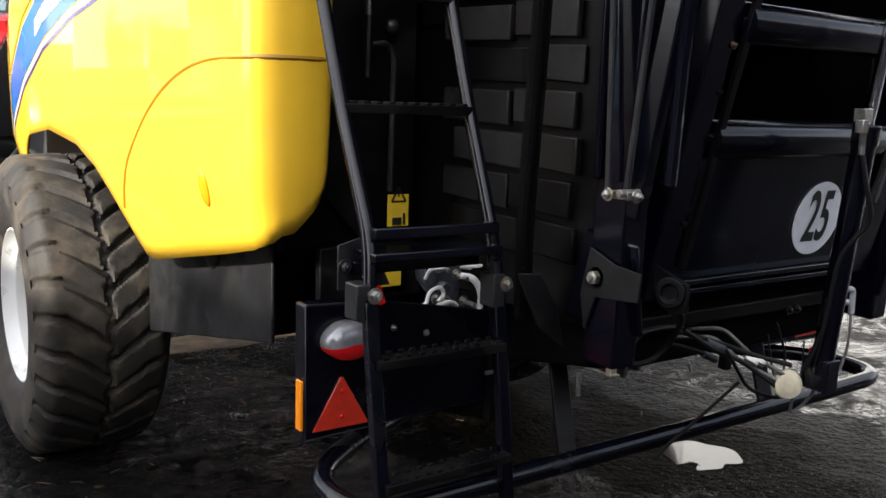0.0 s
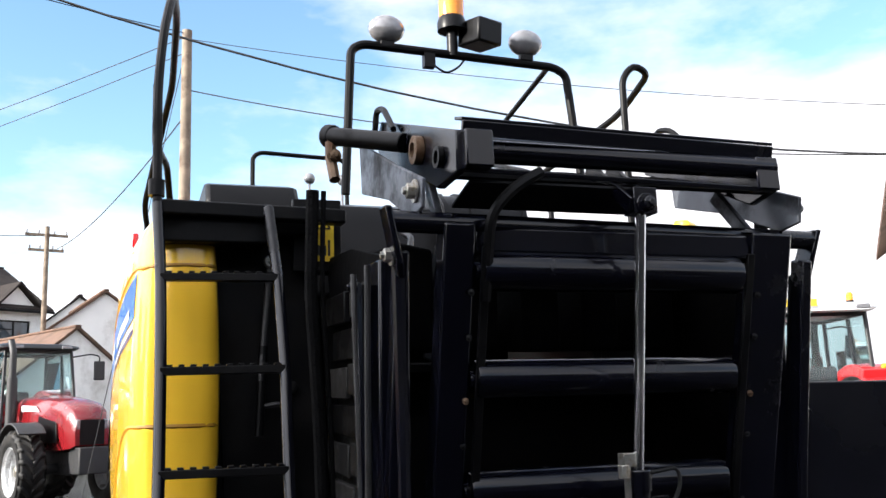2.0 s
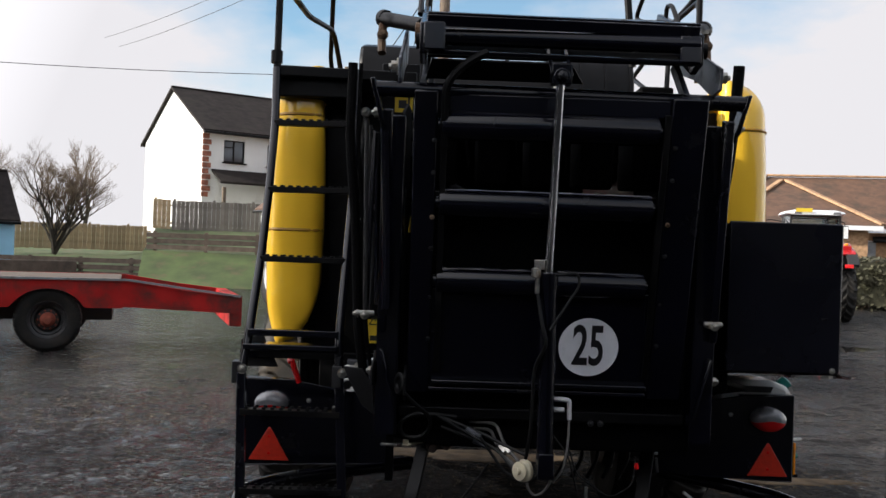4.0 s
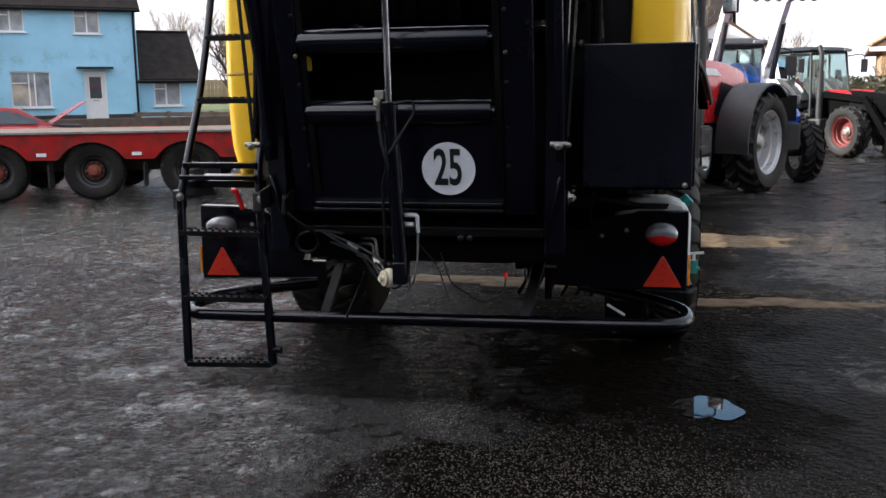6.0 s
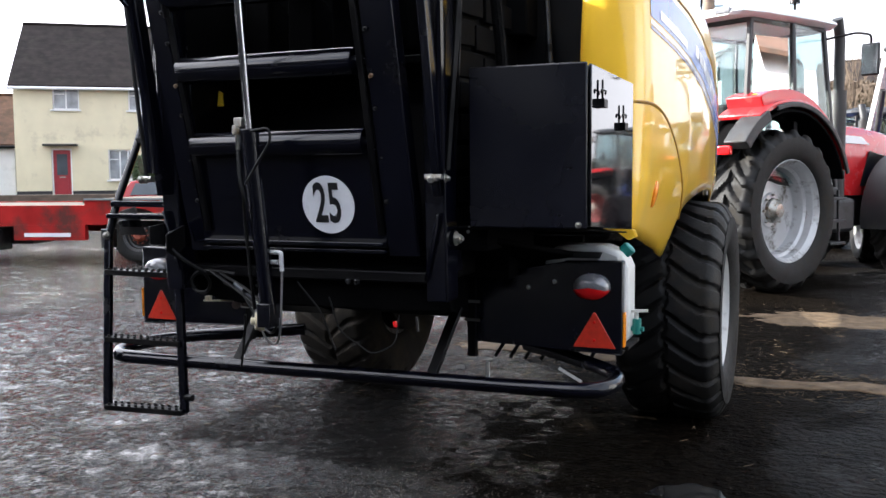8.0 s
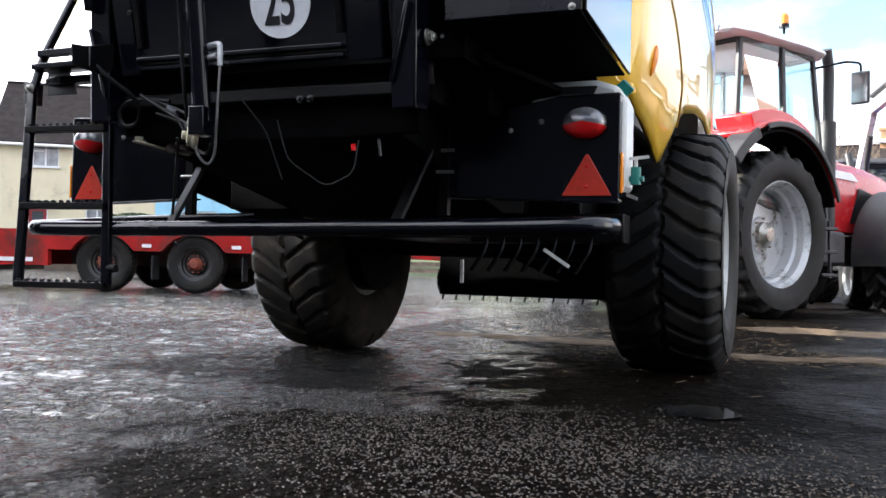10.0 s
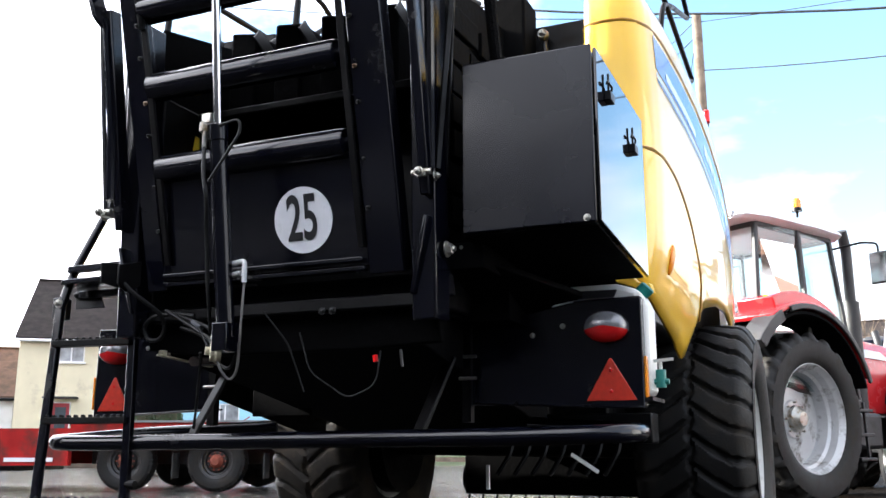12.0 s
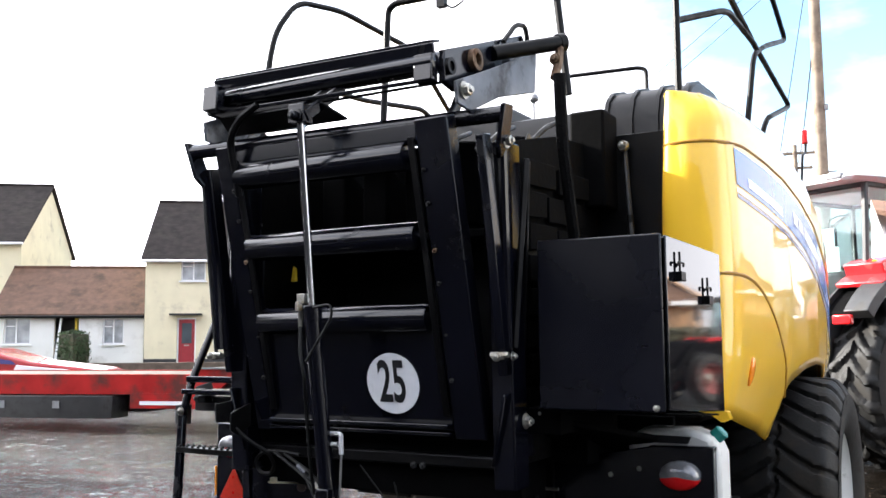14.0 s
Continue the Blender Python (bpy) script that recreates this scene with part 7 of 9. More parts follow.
        part("fender_skirt", made((arch_strip, min(xb - sx * 0.25, xb + sx * 0.03), max(xb - sx * 0.25, xb + sx * 0.03), 0.0, r1, r1 + 0.17, 116, 142, 0.12)), M["dark_plastic"], f_, bevel=0.01)
        part("tail_light", made((box, (sx * 0.78, -0.96, r1 + 0.66), (0.22, 0.06, 0.10))), M["red_lens"], f_, bevel=0.015)
        part("indicator", made((egg, (sx * 0.80, -0.42, r1 + 1.24), (0.06, 0.04, 0.05), 12, 8)), M["amber"], f_)
        if guards:
            ff = bmesh.new()
            xa, xb = sx * (0.80 - w2 / 2), sx * (0.80 + w2 / 2)
            arch_strip(ff, min(xa, xb), max(xa, xb), base, r2, r2 + 0.08, 50, 190, 0.035)
            part("front_fender", ff, M["dark_plastic"], t, bevel=0.01)
        mr = bmesh.new()
        tube(mr, [(sx * 0.62, 1.22, roof_z - 0.28), (sx * 0.95, 1.38, roof_z - 0.22), (sx * 1.12, 1.40, roof_z - 0.26), (sx * 1.12, 1.40, roof_z - 0.36)], 0.014, 8, 0.05)
        ma = part("mirror_arm", mr, M["black_plastic"], cab)
        part("mirror", made((box, (sx * 1.12, 1.40, roof_z - 0.55), (0.22, 0.05, 0.38))), M["dark_plastic"], ma, bevel=0.02)
        part("mirror_glass", made((box, (sx * 1.12, 1.372, roof_z - 0.55), (0.19, 0.004, 0.34))), M["chrome"], ma)
        stp = bmesh.new()
        for i in range(3):
            box(stp, (sx * 0.80, 1.15, 0.48 + i * 0.27), (0.24, 0.34, 0.035))
        for dy in (-0.17, 0.17):
            beam(stp, (sx * 0.82, 1.15 + dy, 0.46), (sx * 0.80, 1.15 + dy, 1.12), 0.03, 0.03, (0, 1, 0))
        part("cab_steps", stp, M["dark_plastic"], t, bevel=0.006)
    ex = bmesh.new()
    tube(ex, [(0.60, 1.62, 0.98), (0.60, 1.62, 2.35)], 0.095, 18)
    tube(ex, [(0.60, 1.62, 2.33), (0.60, 1.62, roof_z - 0.22), (0.62, 1.52, roof_z + 0.0)], 0.065, 14, 0.08)
    part("exhaust", ex, M["dark_plastic"], t, "charcoal exhaust stack")
    if beacon:
        be = bmesh.new()
        cyl(be, (0.74, 0.40, roof_z - 0.02), (0.74, 0.40, roof_z + 0.06), 0.016, seg=8)
        turned(be, [(0.06, 0), (0.055, 0.04)], (0.74, 0.40, roof_z + 0.05), (0, 0, 1), 14)
        bb_ = part("beacon_stem", be, M["black_plastic"], roof)
        part("beacon_lens", made((turned, [(0.052, 0), (0.052, 0.09), (0.03, 0.12), (0.001, 0.122)], (0.74, 0.40, roof_z + 0.09), (0, 0, 1), 16)), M["amber"], bb_, "amber beacon lens")
    if loader:
        for sx in (-1, 1):
            arm = bmesh.new()
            beam(arm, (sx * 0.52, 1.75, 1.2), (sx * 0.52, 1.75, 2.15), 0.16, 0.14, (0, 1, 0))
            beam(arm, (sx * 0.52, 1.75, 2.1), (sx * 0.52, 2.65, 3.25), 0.11, 0.22)
            beam(arm, (sx * 0.52, 2.6, 3.24), (sx * 0.52, 3.55, 3.30), 0.11, 0.20)
            la_ = part("loader_arm", arm, M["loader_grey"], t, "pale grey loader arm", 0.015)
            part("loader_ram", made((cyl, (sx * 0.52, 1.85, 1.45), (sx * 0.52, 2.5, 2.8), 0.05, None, 12)), M["dark_plastic"], la_)
            part("tilt_ram", made((cyl, (sx * 0.52, 2.6, 3.45), (sx * 0.52, 3.5, 3.50), 0.045, None, 12)), M["dark_plastic"], la_)
        bk = bmesh.new()
        for z in (3.22, 3.45):
            beam(bk, (-0.52, 3.65, z), (0.52, 3.65, z), 0.07, 0.06)
        for x in (-0.52, -0.2, 0.2, 0.52):
            beam(bk, (x, 3.65, 3.18), (x, 3.65, 3.48), 0.06, 0.06, (0, 1, 0))
        for i in range(6):
            x = -0.48 + i * 0.192
            tube(bk, [(x, 3.65, 3.15), (x, 3.95, 3.05), (x, 4.20, 3.15)], 0.03, 6, 0.1, 0.008)
        part("loader_grab", bk, M["dark_plastic"], t, "dark tined loader grab", 0.006)
    if low:
        for sx in (-1, 1):
            part("loader_arm", made((beam, (sx * 0.55, 1.7, 1.0), (sx * 0.55, 1.7, 1.75), 0.14, 0.12, (0, 1, 0)), (beam, (sx * 0.55, 1.7, 1.7), (sx * 0.55, 3.3, 1.55), 0.10, 0.18), (beam, (sx * 0.55, 3.25, 1.6), (sx * 0.55, 4.2, 0.55), 0.10, 0.18)), M["dull_black"], t, "dark lowered loader arm", 0.012)
        part("loader_frame", made((beam, (-0.75, 4.3, 0.35), (0.75, 4.3, 0.35), 0.08, 0.10), (beam, (-0.75, 4.3, 1.0), (0.75, 4.3, 1.0), 0.07, 0.07), (beam, (-0.7, 4.3, 0.1), (-0.7, 4.3, 1.05), 0.07, 0.07, (0, 1, 0)), (beam, (0.7, 4.3, 0.1), (0.7, 4.3, 1.05), 0.07, 0.07, (0, 1, 0)), (beam, (-0.45, 4.3, 0.1), (-0.45, 5.0, 0.07), 0.07, 0.05), (beam, (0.45, 4.3, 0.1), (0.45, 5.0, 0.07), 0.07, 0.05)), M["dull_black"], t, "dark fork frame lowered to the ground", 0.008)
    if bar:
        part("number_board", made((box, (-0.35, -0.64, roof_z - 0.03), (0.42, 0.02, 0.10)),), M["label_yellow"], roof, "plain yellow plate")
    return t


def heading(x, y, az, s=1.0):
    """A pose on the ground, looking along the compass angle az (clockwise from +y)."""
    return pose(x, y, 0, 0, 0, -az) @ Matrix.Diagonal((s, s, s, 1))


TRACTOR_MAIN = tractor("tractor", "large red tractor with pale roof hitched to the baler", heading(0.44, 8.35, 30), M["red_paint"], M["white_roof"], rear=(0.92, 0.58), front=(0.74, 0.50), base=3.15, roof_z=3.22, rim_k=0.62, left_track=1.05)
tractor("tractor", "red tractor with black cab roof facing the yard", heading(-3.55, 20.4, 157, 1.1), M["deep_red"], M["black_plastic"], rim="rim_silver", bar=False)
tractor("tractor", "blue tractor with a raised pale front loader", heading(2.39, 14.87, 168, 0.92), M["blue_paint"], M["dark_plastic"], front=(0.54, 0.38), loader=True, hood_z=1.62, roof_z=2.62, guards=False, rim="rim_white", beacon=False, bar=False)
tractor("tractor", "small dark tractor with black cab and lowered forks", heading(4.9, 20.2, 150, 0.80), M["dull_black"], M["black_plastic"], hood_z=1.8, guards=False, dark_fender=True, beacon=False, bar=False, low=True, rim="rim_dark")
tractor("tractor", "red tractor seen from behind by the hedge", heading(9.9, 21.6, 12, 0.98), M["red_paint"], M["white_roof"], beacon=False)
tractor("tractor", "red tractor with pale roof beside the white building", heading(8.0, 8.2, 20, 0.97), M["red_paint"], M["white_roof"])


# ---- houses ----
def pierced(bm, length, z0, z1, thick, holes, y=0.0):
    """An upright wall along x with real openings (x0, x1, z0, z1)."""
    xs = sorted({0.0, length, *(h[0] for h in holes), *(h[1] for h in holes)})
    for xa, xb in zip(xs, xs[1:]):
        cut = sorted((h[2], h[3]) for h in holes if h[0] < (xa + xb) / 2 < h[1])
        z = z0
        for a, b in cut + [(z1, z1)]:
            if a - z > 0.001:
                box(bm, ((xa + xb) / 2, y + thick / 2, (z + a) / 2), (xb - xa, thick, a - z))
            z = max(z, b)


def window_in(parent, x0, x1, z0, z1, panes, frame_mat, sill=True, depth=0.09):
    f = bmesh.new()
    w = 0.055
    for xa, xb, za, zb in ((x0, x0 + w, z0, z1), (x1 - w, x1, z0, z1), (x0 + w, x1 - w, z0, z0 + w), (x0 + w, x1 - w, z1 - w, z1)):
        box(f, ((xa + xb) / 2, depth + 0.03, (za + zb) / 2), (xb - xa, 0.07, zb - za))
    for k in panes[1:]:
        x = x0 + (x1 - x0) * k
        box(f, (x, depth + 0.028, (z0 + z1) / 2), (w, 0.066, z1 - z0 - 2 * w))
    zt = z0 + (z1 - z0) * 0.68
    box(f, ((x0 + x0 + (x1 - x0) * (panes[1] if len(panes) > 1 else 1)) / 2, depth + 0.026, zt), ((x1 - x0) * (panes[1] if len(panes) > 1 else 1) - 2 * w, 0.062, 0.04))
    win = part("window", f, frame_mat, parent, "white framed window")
    edges = list(panes) + [1.0]
    for a, b in zip(edges, edges[1:]):
        p = bmesh.new()
        box(p, (x0 + (x1 - x0) * (a + b) / 2, depth + 0.045, (z0 + z1) / 2), ((x1 - x0) * (b - a) - 0.02, 0.008, z1 - z0 - 0.05))
        part("pane", p, M["glass_dark"] if frame_mat == M["black_plastic"] else M["glass_house"], win)
    if sill:
        part("sill", made((box, ((x0 + x1) / 2, 0.0, z0 - 0.03), (x1 - x0 + 0.14, 0.22, 0.06))), frame_mat, win, bevel=0.01)
    return win


def door_in(parent, x0, x1, z0, z1, mat, frame_mat, glass=True):
    d = bmesh.new()
    box(d, ((x0 + x1) / 2, 0.14, (z0 + z1) / 2), (x1 - x0 - 0.12, 0.05, z1 - z0 - 0.06))
    for za, zb in ((0.10, 0.42),):
        box(d, ((x0 + x1) / 2, 0.11, z0 + (z1 - z0) * (za + zb) / 2), ((x1 - x0) * 0.55, 0.03, (z1 - z0) * (zb - za)))
    dr = part("door", d, mat, parent)
    fr = bmesh.new()
    for x in (x0 + 0.03, x1 - 0.03):
        box(fr, (x, 0.12, (z0 + z1) / 2), (0.06, 0.10, z1 - z0))
    box(fr, ((x0 + x1) / 2, 0.12, z1 - 0.03), (x1 - x0 - 0.12, 0.10, 0.06))
    part("door_frame", fr, frame_mat, dr)
    if glass:
        part("pane", made((box, ((x0 + x1) / 2, 0.108, z0 + (z1 - z0) * 0.70), ((x1 - x0) * 0.52, 0.012, (z1 - z0) * 0.40))), M["glass_dark"], dr)
    part("letter_plate", made((box, ((x0 + x1) / 2, 0.105, z0 + (z1 - z0) * 0.46), (0.22, 0.012, 0.05))), M["zinc"], dr)
    part("canopy", made((box, ((x0 + x1) / 2, -0.22, z1 + 0.14), (x1 - x0 + 0.5, 0.55, 0.07))), M["dark_grey"], dr, "flat porch canopy", 0.01)
    return dr


def gable_roof(bm, x0, x1, y0, y1, eave, ridge, over=0.25, thick=0.12, ends=0.15):
    ym = (y0 + y1) / 2
    k = (ridge - eave) / (ym - y0)
    for ya, s in ((y0 - over, 1), (y1 + over, -1)):
        za = eave - k * over
        outline = [(x0 - ends, ya, za), (x1 + ends, ya, za), (x1 + ends, ym, ridge), (x0 - ends, ym, ridge)]
        slab(bm, outline, (0, 0, thick))


def house(name, label, m, length, depth, base, eave, ridge, wall_mat, roof_mat, holes_front, plinth=0.0, gables=True, roof_ends=0.15, over=0.25):
    h = thing(name, label, "house", m, "houses round the yard")
    wm = bmesh.new()
    pierced(wm, length, base - 1.0, eave, 0.25, holes_front)
    box(wm, (length / 2, depth - 0.125, (base - 1 + eave) / 2), (length, 0.25, eave - base + 1))
    for x in (0.125, length - 0.125):
        box(wm, (x, depth / 2, (base - 1 + eave) / 2), (0.25, depth - 0.5, eave - base + 1))
        if gables:
            slab(wm, [(x - 0.125, 0.02, eave), (x - 0.125, depth - 0.02, eave), (x - 0.125, depth / 2, ridge - 0.02)], (0.25, 0, 0))
    part("wall", wm, wall_mat, h)
    rm = bmesh.new()
    gable_roof(rm, 0, length, 0, depth, eave, ridge, over, 0.12, roof_ends)
    roof = part("roof", rm, roof_mat, h)
    part("ridge_tiles", made((beam, (-roof_ends, depth / 2, ridge + 0.10), (length + roof_ends, depth / 2, ridge + 0.10), 0.24, 0.10)), roof_mat, roof, bevel=0.03)
    k = (ridge - eave) / (depth / 2)
    gu = bmesh.new()
    tube(gu, [(-roof_ends, -over - 0.04, eave - k * over), (length + roof_ends, -over - 0.04, eave - k * over)], 0.06, 8)
    part("gutter", gu, M["upvc"] if wall_mat == M["cream"] else M["black_plastic"], h)
    if plinth:
        pm = bmesh.new()
        xs = [0.0] + [v for q in sorted((q[0], q[1]) for q in holes_front if q[2] < base + plinth) for v in q] + [length]
        for a, b in zip(xs[::2], xs[1::2]):
            box(pm, ((a + b) / 2, -0.01, base + plinth / 2 - 0.4), (b - a, 0.03, plinth + 0.8))
        part("plinth", pm, M["plinth"], h)
    # thin charcoal sheet behind the openings of the front wall
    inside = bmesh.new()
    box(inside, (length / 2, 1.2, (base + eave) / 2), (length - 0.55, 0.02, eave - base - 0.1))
    part("inner_sheet", inside, M["dark_plastic"], h)
    return h


def chimney(parent, x, y, z0, z1, w, d, pots, mat):
    c = part("chimney", made((box, (x, y, (z0 + z1) / 2), (w, d, z1 - z0)), (box, (x, y, z1 - 0.06), (w + 0.12, d + 0.12, 0.12))), mat, parent, "brick chimney stack", 0.01)
    for i in range(pots):
        px = x + (i - (pots - 1) / 2) * w * 0.55
        part("chimney_pot", made((turned, [(0.11, 0), (0.09, 0.25), (0.11, 0.32), (0.08, 0.32)], (px, y, z1), (0, 0, 1), 14)), M["terracotta"], c)
    part("flashing", made((box, (x, y - d / 2 - 0.02, z0 + 0.55), (w + 0.5, 0.5, 0.05), Euler((0.7, 0, 0)).to_matrix().to_4x4())), M["lead"], c)
    return c


TERRACE = Matrix.Translation((-27.98, 24.06, 0)) @ Matrix.Rotation(math.atan2(0.6, 0.8), 4, "Z")
BASE = 0.36


def on_terrace(s, off=0.0, z=0.0):
    return TERRACE @ Matrix.Translation((s, off, z))


y_holes = [(1.31, 2.08, BASE, 2.46), (1.43, 2.43, 4.0, 4.9), (4.28, 5.26, 3.98, 4.86), (3.45, 4.50, 1.2, 2.42)]
yellow_house = house("terraced_house", "cream rendered terraced house with slate roof and red door", on_terrace(0), 6.1, 7.2, BASE, 5.0, 7.75, M["cream"], M["slate"], y_holes, 0.42)
door_in(yellow_house, *y_holes[0], M["red_door"], M["upvc"])
window_in(yellow_house, *y_holes[1], (0, 0.5), M["upvc"])
window_in(yellow_house, *y_holes[2], (0, 0.5), M["upvc"])
window_in(yellow_house, *y_holes[3], (0, 0.42, 0.72), M["upvc"])
chimney(yellow_house, 5.9, 3.6, 7.3, 8.75, 0.95, 0.6, 2, M["brick"])
b_holes = [(0.68, 1.66, 3.95, 4.88), (3.43, 4.40, 3.92, 4.90), (1.02, 2.45, 1.1, 2.46), (3.66, 4.50, BASE, 2.46)]
blue_house = house("terraced_house", "pale blue rendered terraced house with slate roof and white door", on_terrace(6.1), 5.75, 7.2, BASE, 5.0, 7.75, M["sky_render"], M["slate"], b_holes, 0.42)
window_in(blue_house, *b_holes[0], (0, 0.5), M["upvc"])
window_in(blue_house, *b_holes[1], (0, 0.5), M["upvc"])
window_in(blue_house, *b_holes[2], (0, 0.45, 0.6), M["upvc"])
door_in(blue_house, *b_holes[3], M["white_door"], M["upvc"])
part("downpipe", made((tube, [(5.65, -0.05, BASE), (5.65, -0.05, 4.6), (5.65, -0.28, 4.85)], 0.045, 8, 0.1)), M["black_plastic"], blue_house)
for hs_, s in ((yellow_house, 5.35), (blue_house, 0.45)):
    dsh = bmesh.new()
    turned(dsh, [(0.02, 0.10), (0.18, 0.06), (0.29, 0.0), (0.30, 0.005), (0.18, 0.075), (0.02, 0.115)], (s, -0.42, 3.55), (0, 1, -0.15), 22)
    cyl(dsh, (s, -0.32, 3.53), (s, 0.0, 3.45), 0.025, seg=8)
    cyl(dsh, (s, -0.38, 3.35), (s, -0.72, 3.42), 0.012, seg=6)
    part("satellite_dish", dsh, M["dark_grey"], hs_, "dark satellite dish")
c_holes = [(0.55, 1.65, 1.08, 2.08)]
cottage = house("annexe", "low pale blue annexe with steep slate roof", on_terrace(11.9, 0.3), 2.3, 4.6, 0.45, 2.25, 4.1, M["sky_render"], M["slate"], c_holes)
window_in(cottage, *c_holes[0], (0, 0.45), M["upvc"])
a_holes = [(0.35, 1.40, 1.42, 2.5), (2.32, 3.30, 0.6, 2.6), (4.25, 5.10, 1.40, 2.47)]
low_house = house("low_house", "low cream building with brown tiled roof and a passage", on_terrace(-6.0, 0.4), 5.9, 5.2, 0.5, 2.72, 4.7, M["white_render"], M["brown_tile"], a_holes)
window_in(low_house, *a_holes[0], (0, 0.45), M["upvc"])
window_in(low_house, *a_holes[2], (0, 0.5), M["upvc"])
part("passage_wall", made((box, (3.12, 0.9, 1.6), (0.10, 1.2, 2.0))), M["label_yellow"], low_house, "yellow painted passage wall")
part("porch_post", made((beam, (2.40, -0.05, 0.5), (2.62, 0.0, 2.6), 0.08, 0.08, (0, 1, 0))), M["upvc"], low_house)
house("gable_house", "tall cream house end beyond the low building", on_terrace(-13.5, 3.0), 7.6, 8.0, 0.5, 6.0, 9.0, M["cream"], M["slate"], [])

# white house on the bank
WHITE = Matrix.Translation((-12.9, 46.05, -0.32)) @ Matrix.Rotation(radians(34), 4, "Z") @ Matrix.Scale(1.2, 4)
w_holes = [(0.95, 1.95, 5.2, 6.2), (3.05, 3.95, 5.15, 6.15), (5.2, 6.6, 4.85, 6.05)]
white_house = house("white_house", "white rendered house with black window frames and tiled roof", WHITE, 7.3, 8.6, 1.2, 6.65, 8.9, M["white_render"], M["slate"], w_holes, over=0.4)
for q in w_holes:
    window_in(white_house, *q, (0, 0.5), M["black_plastic"])
chimney(white_house, 6.2, 4.3, 8.3, 9.75, 0.85, 0.7, 1, M["brick_buff"])
gb = bmesh.new()
slab(gb, [(4.95, -0.06, 6.5), (6.95, -0.06, 6.5), (5.95, -0.06, 7.5)], (0, 0.3, 0))
part("dormer_gable", gb, M["white_render"], white_house)
dr_ = bmesh.new()
for a, b in (((4.75, 6.35), (5.95, 7.62)), ((7.15, 6.35), (5.95, 7.62))):
    slab(dr_, [(a[0], -0.35, a[1]), (b[0], -0.35, b[1]), (b[0], 2.6, b[1]), (a[0], 2.6, a[1])], (0, 0, 0.12))
part("dormer_roof", dr_, M["slate"], white_house)
part("porch_roof", made((slab, [(0.4, -1.2, 4.15), (5.2, -1.2, 4.15), (5.2, 0.0, 4.75), (0.4, 0.0, 4.75)], (0, 0, 0.1))), M["slate"], white_house)
qn = random.Random(3)
for i in range(12):
    part("corner_brick", made((box, (0.10 + 0.05 * (i % 2), -0.012, 3.7 + i * 0.26), (0.30 + 0.1 * (i % 2), 0.05, 0.22))), M["brick"], white_house)
part("porch_post", made((box, (0.6, -1.1, 3.0), (0.14, 0.14, 2.0)), (box, (5.0, -1.1, 3.0), (0.14, 0.14, 2.0))), M["old_wood"], white_house)

# gabled cottages farther right
house("gabled_cottage", "white cottage with its gable to the yard", Matrix.Translation((-7.6, 47.0, 0)) @ Matrix.Rotation(radians(-78), 4, "Z"), 9.0, 7.0, 1.2, 4.4, 7.0, M["white_render"], M["brown_tile"], [])
house("gabled_cottage", "smaller white cottage with brown roof in front", Matrix.Translation((-8.2, 38.0, 0)) @ Matrix.Rotation(radians(-62), 4, "Z"), 7.0, 4.2, 1.2, 3.2, 4.9, M["white_render"], M["brown_tile"], [])
house("dark_roof_house", "house end with dark slates past the pole", Matrix.Translation((-9.0, 60.0, 0)) @ Matrix.Rotation(radians(-80), 4, "Z"), 9.0, 7.0, 1.5, 5.5, 8.4, M["white_render"], M["slate"], [])

# bungalow
def hip_roof(bm, x0, x1, y0, y1, eave, ridge, over, inset):
    a = [(x0 - over, y0 - over, eave), (x1 + over, y0 - over, eave), (x1 + over, y1 + over, eave), (x0 - over, y1 + over, eave)]
    ym = (y0 + y1) / 2
    b = [(x0 + inset, ym, ridge), (x1 - inset, ym, ridge)]
    v = [bm.verts.new(p) for p in a + b]
    w = [bm.verts.new((p[0], p[1], p[2] - 0.14)) for p in a]
    for f in ((0, 1, 5, 4), (1, 2, 5), (2, 3, 4, 5), (3, 0, 4)):
        bm.faces.new([v[i] for i in f])
    quad_faces(bm, w, v[:4])
    bm.faces.new(w)


BUNG = Matrix.Translation((11.0, 37.5, 0)) @ Matrix.Rotation(radians(-12), 4, "Z")
bung = thing("bungalow", "brick bungalow with brown hipped tile roof", "house", BUNG, "houses round the yard")
bw = bmesh.new()
bh_ = [(1.2, 3.2, 1.4, 2.6), (6.0, 8.0, 1.4, 2.6), (10.0, 11.2, 0.6, 2.6)]
pierced(bw, 14.0, -0.5, 3.1, 0.25, bh_)
box(bw, (7.0, 8.0, 1.3), (14.0, 0.25, 3.6)), box(bw, (0.125, 4.1, 1.3), (0.25, 7.5, 3.6)), box(bw, (13.875, 4.1, 1.3), (0.25, 7.5, 3.6))
part("wall", bw, M["brick_buff"], bung)
br_ = bmesh.new()
hip_roof(br_, 0, 14.0, 0, 8.1, 3.1, 5.6, 0.5, 3.6)
rb = part("roof", br_, M["brown_tile"], bung)
wing = bmesh.new()
hip_roof(wing, 1.4, 6.6, -3.0, 6.0, 3.1, 5.2, 0.45, 2.5)
part("wing_roof", wing, M["brown_tile"], rb)
wg = bmesh.new()
box(wg, (4.0, -1.5, 1.3), (5.2, 3.0, 3.6))
part("wing_wall", wg, M["brick_buff"], bung)
for q in bh_[1:2]:
    window_in(bung, *q, (0, 0.5), M["upvc"])
part("fascia", made((box, (7.0, -0.5, 3.0), (15.0, 0.03, 0.18)), (box, (4.0, -3.46, 3.0), (6.1, 0.03, 0.18))), M["upvc"], bung)
